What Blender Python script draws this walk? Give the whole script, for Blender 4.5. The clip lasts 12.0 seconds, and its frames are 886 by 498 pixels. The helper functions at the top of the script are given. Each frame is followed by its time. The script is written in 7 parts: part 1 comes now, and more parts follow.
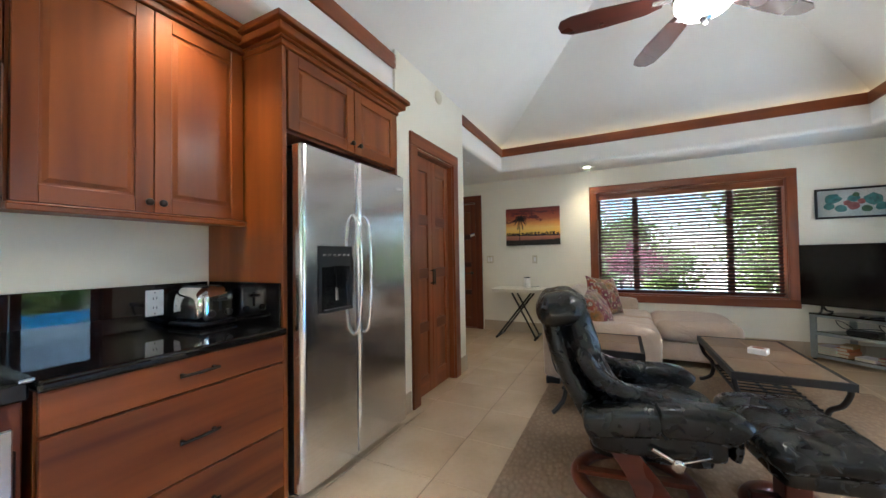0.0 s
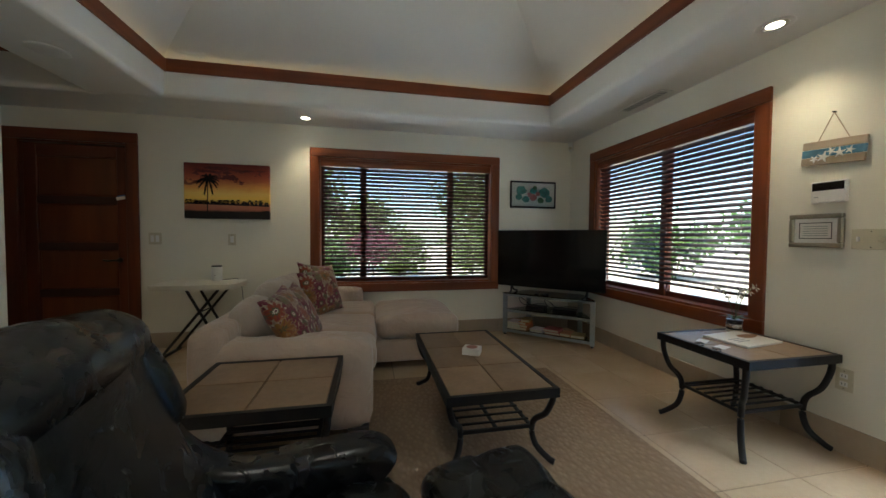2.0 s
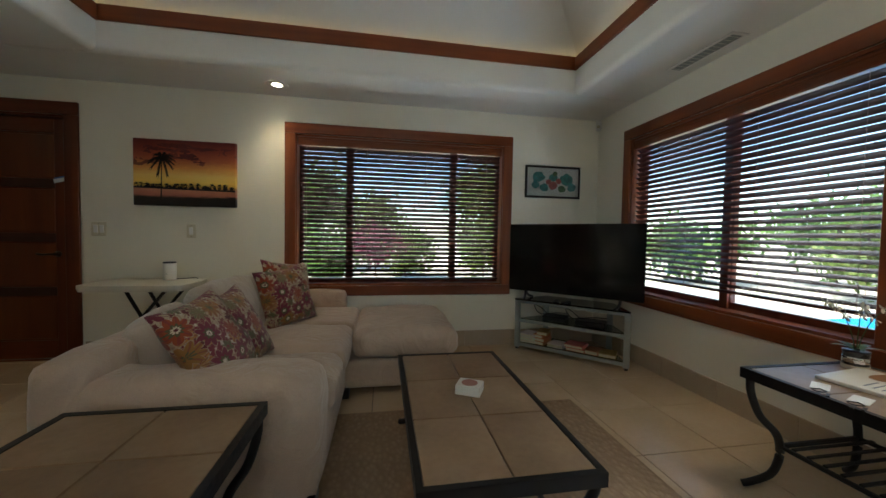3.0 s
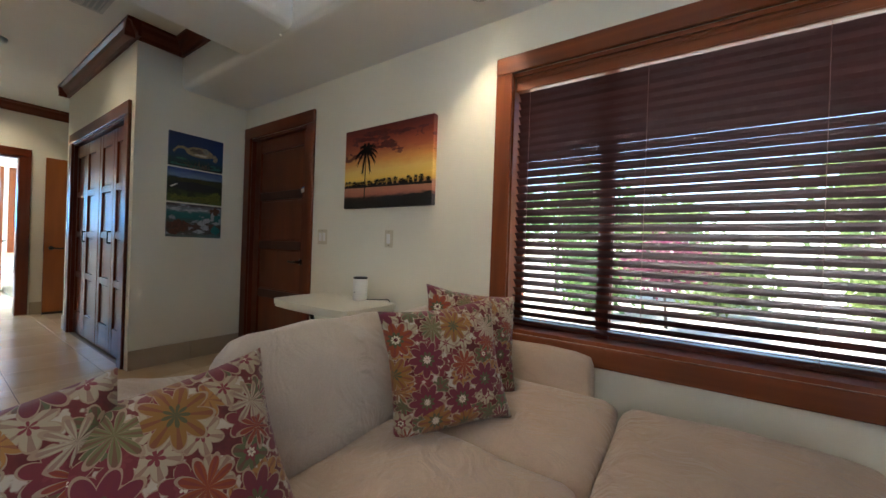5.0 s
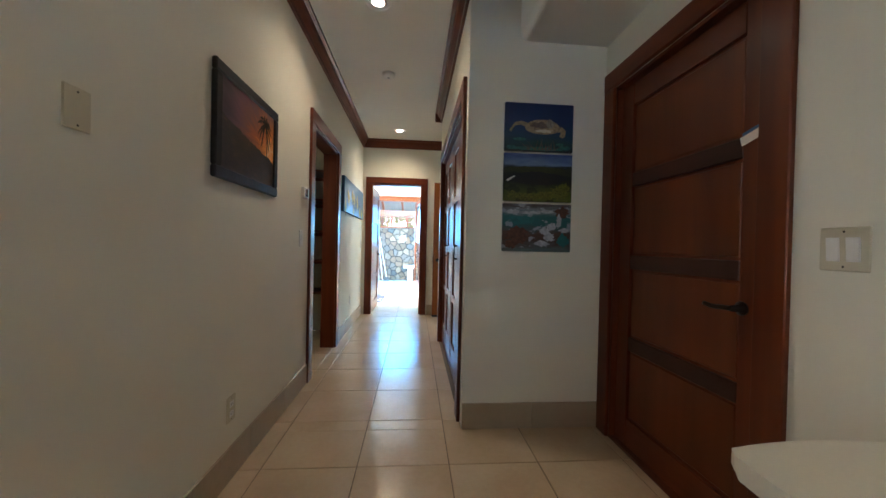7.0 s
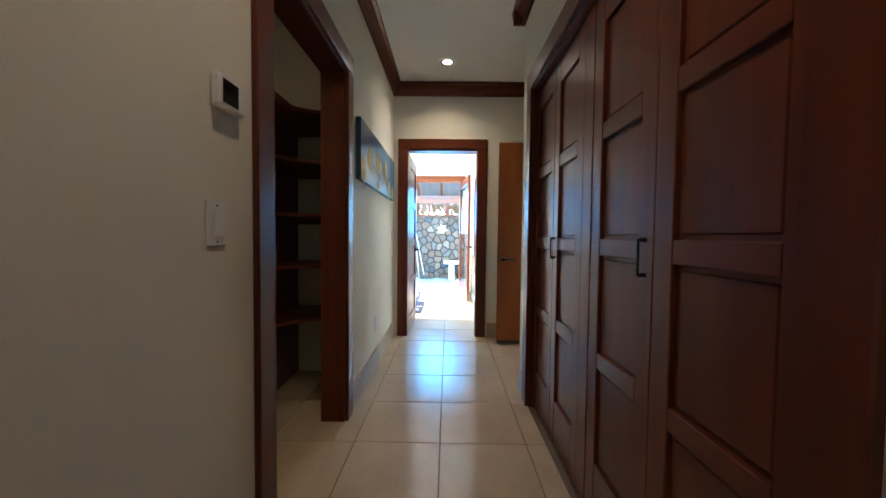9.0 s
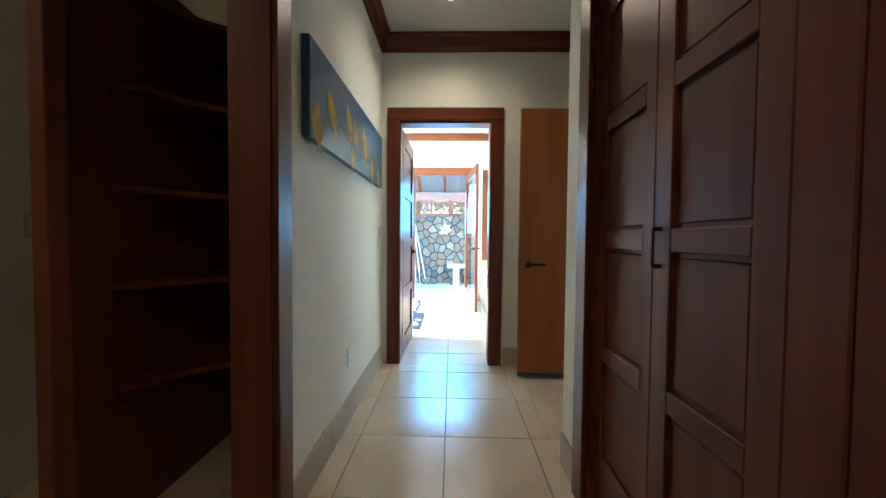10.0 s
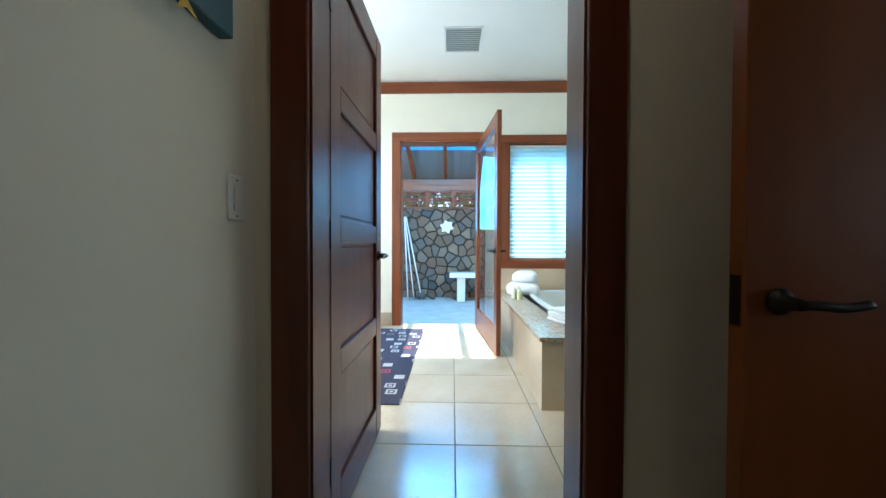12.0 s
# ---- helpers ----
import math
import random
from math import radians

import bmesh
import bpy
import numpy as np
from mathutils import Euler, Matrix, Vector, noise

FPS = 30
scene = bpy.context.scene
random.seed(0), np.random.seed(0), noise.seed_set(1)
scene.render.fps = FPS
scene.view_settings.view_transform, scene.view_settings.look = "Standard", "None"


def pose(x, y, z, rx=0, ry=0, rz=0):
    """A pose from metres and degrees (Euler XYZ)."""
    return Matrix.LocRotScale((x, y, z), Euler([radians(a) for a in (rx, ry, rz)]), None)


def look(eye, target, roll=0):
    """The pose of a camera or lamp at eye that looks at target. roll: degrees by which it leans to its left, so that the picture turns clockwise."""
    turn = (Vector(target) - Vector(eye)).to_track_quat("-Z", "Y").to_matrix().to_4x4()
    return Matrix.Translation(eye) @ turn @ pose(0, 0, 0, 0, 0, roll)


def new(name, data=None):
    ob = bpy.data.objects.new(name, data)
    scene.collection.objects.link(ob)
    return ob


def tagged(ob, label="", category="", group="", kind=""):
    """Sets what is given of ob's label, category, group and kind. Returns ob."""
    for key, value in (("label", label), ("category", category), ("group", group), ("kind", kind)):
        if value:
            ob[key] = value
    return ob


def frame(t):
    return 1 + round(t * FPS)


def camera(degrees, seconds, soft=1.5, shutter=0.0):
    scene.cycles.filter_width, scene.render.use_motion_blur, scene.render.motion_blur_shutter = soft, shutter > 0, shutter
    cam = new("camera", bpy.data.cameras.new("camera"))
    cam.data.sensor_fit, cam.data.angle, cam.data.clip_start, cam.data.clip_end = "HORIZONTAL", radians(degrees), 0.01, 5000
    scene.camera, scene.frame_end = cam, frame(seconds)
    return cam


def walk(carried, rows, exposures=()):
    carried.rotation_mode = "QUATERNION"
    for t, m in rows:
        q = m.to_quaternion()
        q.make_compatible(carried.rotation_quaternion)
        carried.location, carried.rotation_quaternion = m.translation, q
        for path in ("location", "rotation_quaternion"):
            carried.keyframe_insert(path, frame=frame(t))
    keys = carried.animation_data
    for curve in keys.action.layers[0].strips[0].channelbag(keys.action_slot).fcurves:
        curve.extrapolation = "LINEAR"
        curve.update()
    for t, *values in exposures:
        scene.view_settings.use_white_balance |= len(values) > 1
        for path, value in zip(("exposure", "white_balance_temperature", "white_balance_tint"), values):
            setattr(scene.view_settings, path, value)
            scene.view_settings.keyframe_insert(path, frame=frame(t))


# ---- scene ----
cam = camera(103.2, 12.0)
PATH = [
    (0, (0.373, -0.359, 1.173), (-0.526, 1.426, 1.218), -0.9),
    (0.5, (0.291, -0.009, 1.184), (-0.067, 1.959, 1.202), -0.8),
    (1, (0.333, 0.313, 1.203), (0.465, 2.309, 1.179), -0.5),
    (1.5, (0.49, 0.616, 1.187), (0.837, 2.585, 1.13), 0.1),
    (2, (0.645, 0.932, 1.152), (1.052, 2.889, 1.086), 0.4),
    (2.5, (0.773, 1.249, 1.128), (1.181, 3.205, 1.056), 0.8),
    (2.7, (0.823, 1.372, 1.119), (1.215, 3.331, 1.044), 0.9),
    (4.3, (1.066, 2.604, 1.053), (0.685, 4.567, 1.035), 1.7),
    (4.5, (1.027, 2.785, 1.068), (0.457, 4.702, 1.038), 1.7),
    (5, (0.87, 3.217, 1.062), (-0.239, 4.881, 1.058), 2.0),
    (5.5, (0.578, 3.568, 1.069), (-1.002, 4.794, 1.085), 2.0),
    (6, (0.236, 3.779, 1.081), (-1.621, 4.523, 1.097), 1.7),
    (6.5, (-0.187, 3.867, 1.103), (-2.153, 4.233, 1.097), 1.5),
    (7, (-0.628, 3.855, 1.105), (-2.621, 4.016, 1.087), 1.3),
    (7.5, (-1.081, 3.805, 1.123), (-3.079, 3.861, 1.082), 1.0),
    (7.7, (-1.261, 3.768, 1.127), (-3.259, 3.81, 1.073), 1.0),
    (9.5, (-2.818, 3.609, 1.093), (-4.817, 3.569, 1.028), 0.5),
    (10, (-3.275, 3.617, 1.075), (-5.274, 3.569, 1.015), 0.5),
    (10.5, (-3.748, 3.628, 1.067), (-5.746, 3.571, 1.006), 0.6),
    (11, (-4.24, 3.63, 1.06), (-6.238, 3.571, 1.001), 0.5),
    (11.5, (-4.747, 3.605, 1.035), (-6.745, 3.545, 0.99), 0.5),
    (12, (-5.273, 3.575, 0.994), (-7.271, 3.522, 0.962), 0.2),
]
EXPOSURES = [
    (0.0, 3.3, 5700, 7), (0.5, 3.15, 5550, 4), (1.0, 2.6, 5600, 5), (1.5, 2.05, 5800, 4), (2.5, 2.0, 6200, 2), (4.5, 2.8, 5700, 5), (5.0, 2.95, 5900, 9), (5.5, 2.75, 5800, 8),
    (6.0, 3.24, 5700, 4), (6.5, 3.3, 5600, 4), (7.0, 3.17, 5850, 9), (7.5, 3.04, 5650, 9), (9.5, 2.6, 5800, 13), (10.0, 2.75, 5500, 5), (10.5, 2.92, 4950, -8), (11.0, 2.2, 4900, -8), (11.5, 1.55, 5300, -1), (12.0, 1.05, 5600, 6),
]
walk(cam, [(t, look(eye, target, roll)) for t, eye, target, roll in PATH], EXPOSURES)

# ---- world, sun, lamps ----
SUN_AZ, SUN_EL = radians(262), radians(58)      # bearing from north (+y), clockwise
world = bpy.data.worlds.new("sky")
scene.world = world
world.use_nodes = True
sky = world.node_tree.nodes.new("ShaderNodeTexSky")
sky.sky_type, sky.sun_disc, sky.sun_elevation, sky.sun_rotation = "NISHITA", False, SUN_EL, SUN_AZ
world.node_tree.nodes["Background"].inputs[1].default_value = 0.15
world.node_tree.links.new(sky.outputs[0], world.node_tree.nodes["Background"].inputs[0])
sun = new("sun", bpy.data.lights.new("sun", "SUN"))
sun.data.energy, sun.data.angle, sun.data.color = 5.0, radians(0.5), (1, 0.95, 0.88)
sun.matrix_world = look((0, 0, 20), Vector((0, 0, 20)) - Vector((math.sin(SUN_AZ) * math.cos(SUN_EL), math.cos(SUN_AZ) * math.cos(SUN_EL), math.sin(SUN_EL))))


def spot_lamp(x, y, z, watts, degrees=95, colour=(1, 0.78, 0.52), target=None, blend=1.0):
    lamp = new("spot_lamp", bpy.data.lights.new("spot_lamp", "SPOT"))
    lamp.data.energy, lamp.data.spot_size, lamp.data.spot_blend, lamp.data.color = watts, radians(degrees), blend, colour
    lamp.data.shadow_soft_size = 0.04
    lamp.matrix_world = look((x, y, z), target or (x, y + 0.001, 0))
    return lamp


# Added area lamp that stands in for daylight; not a real fixture.
def daylight_fill(x, y, z, width, height, toward, watts, colour=(0.86, 0.93, 1.0)):
    lamp = new("daylight_fill", bpy.data.lights.new("daylight_fill", "AREA"))
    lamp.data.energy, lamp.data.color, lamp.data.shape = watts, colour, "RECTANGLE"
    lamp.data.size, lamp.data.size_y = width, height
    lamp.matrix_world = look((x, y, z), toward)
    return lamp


daylight_fill(3.95, 1.15, 2.85, 1.7, 1.0, (2.2, 1.15, 0.0), 30)
daylight_fill(0.6, -3.35, 2.75, 2.6, 0.9, (0.6, -1.4, 0.4), 48)
# Two low lamps outside stand in for sunlight bounced off the ground.
daylight_fill(1.1, 5.85, 0.06, 2.0, 0.9, (1.1, 3.9, 2.4), 7, (1, 0.96, 0.88))
daylight_fill(4.0, 3.65, 0.06, 1.75, 0.9, (2.0, 3.65, 2.4), 9, (1, 0.96, 0.88))
daylight_fill(-9.75, 4.75, 1.5, 1.0, 1.3, (-6, 4.2, 1.2), 3, (0.3, 0.8, 1.0))
daylight_fill(-10.25, 3.4, 2.85, 1.6, 0.8, (-8.4, 3.4, 0.2), 115, (0.2, 0.58, 1.0))
# Blue lamp added in the garden doorway for the hall floor's sky reflection.
daylight_fill(-9.6, 3.42, 1.6, 0.75, 0.9, (-6.0, 3.42, 0.3), 5, (0.10, 0.50, 1.0))
# Fill lamps added at an unseen south opening to brighten the bath.
daylight_fill(-7.5, 0.9, 2.6, 1.6, 0.8, (-7.5, 3.2, 2.75), 150, (0.88, 0.96, 1.0))
daylight_fill(-7.5, 1.27, 1.7, 1.4, 0.8, (-7.7, 3.0, 2.7), 34, (0.9, 0.97, 1.0))

# ---- materials ----


class Graph:
    """Builds one node material."""

    def __init__(self, name):
        self.m = bpy.data.materials.new(name)
        self.m.use_nodes = True
        self.t = self.m.node_tree
        self.b = self.t.nodes["Principled BSDF"]
        self.coord = self.t.nodes.new("ShaderNodeTexCoord")

    def node(self, kind, **inputs):
        n = self.t.nodes.new(kind)
        for key, value in inputs.items():
            self.put(n, key, value)
        return n

    def put(self, n, key, value):
        socket = n.inputs[int(key[1:])] if key[0] == "i" and key[1:].isdigit() else n.inputs[key.replace("_", " ")]
        if isinstance(value, bpy.types.NodeSocket):
            self.t.links.new(value, socket)
        else:
            socket.default_value = value

    def set(self, **inputs):
        for key, value in inputs.items():
            self.put(self.b, key, value)
        return self

    def place(self, scale=(1, 1, 1), which="Object", turn=(0, 0, 0)):
        n = self.node("ShaderNodeMapping", Vector=self.coord.outputs[which])
        n.inputs["Scale"].default_value = scale
        n.inputs["Rotation"].default_value = [radians(a) for a in turn]
        return n.outputs[0]

    def noise(self, vector, scale=5.0, detail=4.0, rough=0.55, distort=0.0):
        return self.node("ShaderNodeTexNoise", Vector=vector, Scale=scale, Detail=detail, Roughness=rough, Distortion=distort).outputs["Fac"]

    def ramp(self, fac, stops):
        n = self.node("ShaderNodeValToRGB", Fac=fac)
        while len(n.color_ramp.elements) < len(stops):
            n.color_ramp.elements.new(0.5)
        for e, (p, c) in zip(n.color_ramp.elements, stops):
            e.position, e.color = p, (*c, 1) if len(c) == 3 else c
        return n.outputs[0]

    def mix(self, fac, a, b, mode="MIX"):
        n = self.t.nodes.new("ShaderNodeMix")
        n.data_type, n.blend_type = "RGBA", mode
        for i, v in ((0, fac), (6, a), (7, b)):
            if isinstance(v, bpy.types.NodeSocket):
                self.t.links.new(v, n.inputs[i])
            else:
                n.inputs[i].default_value = v if i == 0 or len(v) == 4 else (*v, 1)
        return n.outputs[2]

    def math(self, op, a, b=0.0, c=0.0):
        n = self.t.nodes.new("ShaderNodeMath")
        n.operation = op
        for i, v in enumerate((a, b, c)):
            if isinstance(v, bpy.types.NodeSocket):
                self.t.links.new(v, n.inputs[i])
            else:
                n.inputs[i].default_value = v
        return n.outputs[0]

    def bump(self, height, strength=0.2, distance=0.01):
        n = self.node("ShaderNodeBump", Height=height, Strength=strength, Distance=distance)
        self.t.links.new(n.outputs[0], self.b.inputs["Normal"])
        return self

    def random(self):
        return self.node("ShaderNodeObjectInfo").outputs["Random"]


def scaled(c, k):
    return tuple(min(1, v * k) for v in c)


def plaster(name, colour, bump=0.15):
    g = Graph(name)
    p = g.place()
    g.set(Base_Color=g.ramp(g.noise(p, 1.3, 3), [(0.3, scaled(colour, 0.94)), (0.7, colour)]), Roughness=0.75)
    g.bump(g.math("ADD", g.noise(p, 9, 4), g.math("MULTIPLY", g.noise(p, 90, 3), 0.25)), bump, 0.006)
    return g.m


def wood(name, axis, dark, light, rough=0.32, coat=0.25, density=1.0):
    g = Graph(name)
    s = [14.0 * density] * 3
    s["xyz".index(axis)] = 0.9
    offset = g.node("ShaderNodeVectorMath", i0=g.place(s), i1=g.node("ShaderNodeCombineXYZ", X=g.math("MULTIPLY", g.random(), 40), Y=g.math("MULTIPLY", g.random(), 17)).outputs[0]).outputs[0]
    grain = g.noise(offset, 1.0, 2, 0.45, 0.25)
    fine = g.noise(offset, 3.0, 2, 0.4)
    base = g.ramp(grain, [(0.25, dark), (0.55, tuple((a + b) / 2 for a, b in zip(dark, light))), (0.8, light)])
    base = g.mix(0.14, base, g.ramp(fine, [(0.2, scaled(dark, 0.8)), (0.8, light)]), "MIX")
    base = g.mix(g.math("MULTIPLY", g.random(), 0.25), base, scaled(dark, 0.9))
    g.set(Base_Color=base, Roughness=g.ramp(g.noise(g.place(), 3.0, 2), [(0.3, (rough + 0.05,) * 3), (0.7, (rough,) * 3)]), Coat_Weight=coat, Coat_Roughness=0.2, Specular_IOR_Level=0.35)
    return g.m


def metal(name, colour, rough, grain=None):
    g = Graph(name)
    p = g.place(grain or (30, 30, 30))
    n = g.noise(p, 1.0, 3)
    g.set(Base_Color=g.ramp(n, [(0.3, scaled(colour, 0.9)), (0.7, colour)]), Metallic=1.0, Roughness=g.ramp(n, [(0.3, (rough * 0.9,) * 3), (0.7, (rough * 1.1,) * 3)]))
    g.bump(n, 0.03, 0.002)
    return g.m


def simple(name, colour, rough=0.5, metallic=0.0, vary=0.12, scale=20.0, bump=0.05, **more):
    g = Graph(name)
    n = g.noise(g.place(), scale, 4)
    g.set(Base_Color=g.ramp(n, [(0.3, scaled(colour, 1 - vary)), (0.7, colour)]), Roughness=g.ramp(n, [(0.3, (max(rough - 0.06, 0.02),) * 3), (0.7, (min(rough + 0.06, 1),) * 3)]), Metallic=metallic, **more)
    g.bump(n, bump, 0.003)
    return g.m


def glow(name, colour, strength):
    g = Graph(name)
    g.set(Base_Color=(*colour, 1), Emission_Color=(*colour, 1), Emission_Strength=strength)
    return g.m


def glass(name, colour=(1, 1, 1), rough=0.0):
    g = Graph(name)
    g.set(Base_Color=(*colour, 1), Roughness=rough, Transmission_Weight=1.0, IOR=1.45)
    return g.m


CHERRY_D, CHERRY_L = (0.12, 0.027, 0.008), (0.31, 0.085, 0.022)
WALL = plaster("wall_plaster", (0.80, 0.77, 0.65))
CEIL = plaster("ceiling_plaster", (0.80, 0.79, 0.74), 0.08)
CHERRY = {a: wood("cherry_" + a, a, CHERRY_D, CHERRY_L) for a in "xyz"}
CABINET = {a: wood("cabinet_wood_" + a, a, (0.12, 0.024, 0.004), (0.33, 0.092, 0.013), 0.36, 0.12, 0.6) for a in "xyz"}
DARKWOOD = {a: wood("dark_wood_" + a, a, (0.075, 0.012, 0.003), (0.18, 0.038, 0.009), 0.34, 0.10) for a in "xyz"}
HONEY = {a: wood("honey_wood_" + a, a, (0.19, 0.048, 0.006), (0.32, 0.092, 0.013), 0.38, 0.1, 0.5) for a in "xyz"}
# Rails coloured darker for how light falls on their cross grain.
SHADEDRAIL = wood("shaded_rail_wood", "x", (0.030, 0.007, 0.004), (0.06, 0.014, 0.007), 0.4, 0.1)
PANELWOOD = wood("door_panel_wood", "z", (0.085, 0.018, 0.004), (0.19, 0.045, 0.010), 0.36, 0.1, 0.6)
DRAWER = wood("drawer_wood", "y", (0.055, 0.010, 0.006), (0.34, 0.095, 0.022), 0.34, 0.15, 0.9)
SLAT = wood("blind_slat_wood", "x", (0.036, 0.008, 0.006), (0.070, 0.016, 0.012), 0.42, 0.05)


def tile_material(name, colours, rough=0.28):
    g = Graph(name)
    shift = g.node("ShaderNodeVectorMath", i0=g.place(), i1=g.node("ShaderNodeCombineXYZ", X=g.math("MULTIPLY", g.random(), 31), Y=g.math("MULTIPLY", g.random(), 57)).outputs[0]).outputs[0]
    n = g.noise(shift, 2.6, 4, 0.5, 0.15)
    fine = g.noise(shift, 38, 3)
    base = g.ramp(n, [(0.2, colours[0]), (0.5, colours[1]), (0.8, colours[2])])
    base = g.mix(0.12, base, g.ramp(fine, [(0.3, scaled(colours[0], 0.8)), (0.7, colours[2])]))
    base = g.mix(g.math("MULTIPLY", g.random(), 0.22), base, colours[0])
    g.set(Base_Color=base, Roughness=g.ramp(fine, [(0.3, (rough + 0.04,) * 3), (0.7, (rough,) * 3)]), Specular_IOR_Level=0.55)
    g.bump(fine, 0.03, 0.002)
    return g.m


TILE = tile_material("floor_tile", ((0.47, 0.345, 0.215), (0.57, 0.435, 0.29), (0.64, 0.505, 0.355)), 0.17)
BASETILE = tile_material("base_tile", ((0.36, 0.28, 0.19), (0.43, 0.345, 0.245), (0.48, 0.39, 0.285)), 0.4)
GROUT = simple("grout", (0.17, 0.125, 0.085), 0.9)
TABLETILE = tile_material("table_tile", ((0.15, 0.088, 0.046), (0.29, 0.192, 0.112), (0.41, 0.30, 0.195)), 0.32)
IRON = simple("black_iron", (0.018, 0.017, 0.018), 0.5, 0.4, 0.25, 60, 0.12)
STEEL = metal("brushed_steel", (0.74, 0.75, 0.77), 0.17, (1.5, 1.5, 180))
CHROME = metal("chrome", (0.8, 0.8, 0.82), 0.08)
PEWTER = simple("dark_bronze", (0.03, 0.024, 0.02), 0.38, 0.7)
BLACK = simple("black_plastic", (0.012, 0.012, 0.013), 0.35)
GLOSSBLACK = simple("black_gloss", (0.006, 0.006, 0.007), 0.08)
WHITE = simple("white_plastic", (0.78, 0.77, 0.73), 0.4, vary=0.04)
IVORY = simple("ivory_plastic", (0.60, 0.55, 0.40), 0.4, vary=0.05)
GREYMETAL = simple("grey_powder_coat", (0.34, 0.37, 0.36), 0.42, 0.5, 0.08)
GLASS = glass("clear_glass")
SMOKEGLASS = glass("smoked_glass", (0.35, 0.42, 0.40))
LAMPGLOW = glow("lamp_glow", (1, 0.86, 0.66), 3.2)
FANGLOW = glow("fan_lamp_glow", (1, 0.95, 0.86), 2.2)


def granite():
    g = Graph("black_granite")
    p = g.place()
    v = g.node("ShaderNodeTexVoronoi", Vector=p, Scale=260.0).outputs["Color"]
    g.set(Base_Color=g.ramp(v, [(0.6, (0.004, 0.004, 0.005)), (0.95, (0.010, 0.010, 0.011))]), Roughness=0.02, Specular_IOR_Level=0.6)
    return g.m


def tan_granite():
    g = Graph("tan_granite")
    p = g.place()
    n = g.noise(p, 60, 6, 0.7)
    g.set(Base_Color=g.ramp(n, [(0.3, (0.07, 0.045, 0.03)), (0.45, (0.36, 0.23, 0.12)), (0.6, (0.55, 0.42, 0.28)), (0.75, (0.20, 0.16, 0.13))]), Roughness=0.15)
    return g.m


def leather():
    g = Graph("dark_leather")
    p = g.place()
    cells = g.node("ShaderNodeTexVoronoi", Vector=p, Scale=190.0).outputs["Distance"]
    folds = g.noise(p, 16, 4, 0.55, 1.2)
    crease = g.math("ABSOLUTE", g.math("SUBTRACT", g.noise(g.place((1, 1, 1.6)), 11, 3, 0.5, 0.8), 0.5))
    crease = g.math("MINIMUM", g.math("MULTIPLY", crease, 9.0), 1.0)
    g.set(Base_Color=g.ramp(folds, [(0.3, (0.004, 0.0045, 0.005)), (0.7, (0.009, 0.010, 0.010))]), Roughness=g.ramp(folds, [(0.3, (0.29,) * 3), (0.7, (0.24,) * 3)]), Specular_IOR_Level=0.5)
    height = g.math("ADD", g.math("MULTIPLY", folds, 2.2), g.math("MULTIPLY", crease, 0.3))
    g.bump(g.math("ADD", height, g.math("MULTIPLY", cells, 0.08)), 0.12, 0.005)
    return g.m


def suede(name, colour):
    g = Graph(name)
    p = g.place()
    big = g.noise(p, 4.0, 4, 0.6, 0.4)
    fine = g.noise(p, 240, 2)
    g.set(Base_Color=g.mix(0.3, g.ramp(big, [(0.3, scaled(colour, 0.82)), (0.65, colour)]), g.ramp(fine, [(0.3, scaled(colour, 0.8)), (0.7, scaled(colour, 1.1))])), Roughness=0.9, Sheen_Weight=0.35, Sheen_Roughness=0.5)
    g.bump(g.math("ADD", g.math("MULTIPLY", g.noise(p, 6.5, 3, 0.5, 1.6), 2.2), g.math("MULTIPLY", fine, 0.08)), 0.5, 0.02)
    return g.m


def rug_material():
    g = Graph("woven_rug")
    p = g.place()
    w = g.node("ShaderNodeTexVoronoi", Vector=g.place((38, 24, 38), turn=(0, 0, 35)), Scale=1.0)
    n = g.noise(p, 2.2, 4)
    g.set(Base_Color=g.mix(0.5, g.ramp(w.outputs["Distance"], [(0.0, (0.38, 0.27, 0.17)), (0.6, (0.22, 0.145, 0.085))]), g.ramp(n, [(0.3, (0.27, 0.185, 0.11)), (0.7, (0.36, 0.255, 0.165))])), Roughness=0.95)
    g.bump(g.math("ADD", w.outputs["Distance"], g.math("MULTIPLY", g.noise(p, 300, 2), 0.3)), 0.8, 0.01)
    return g.m


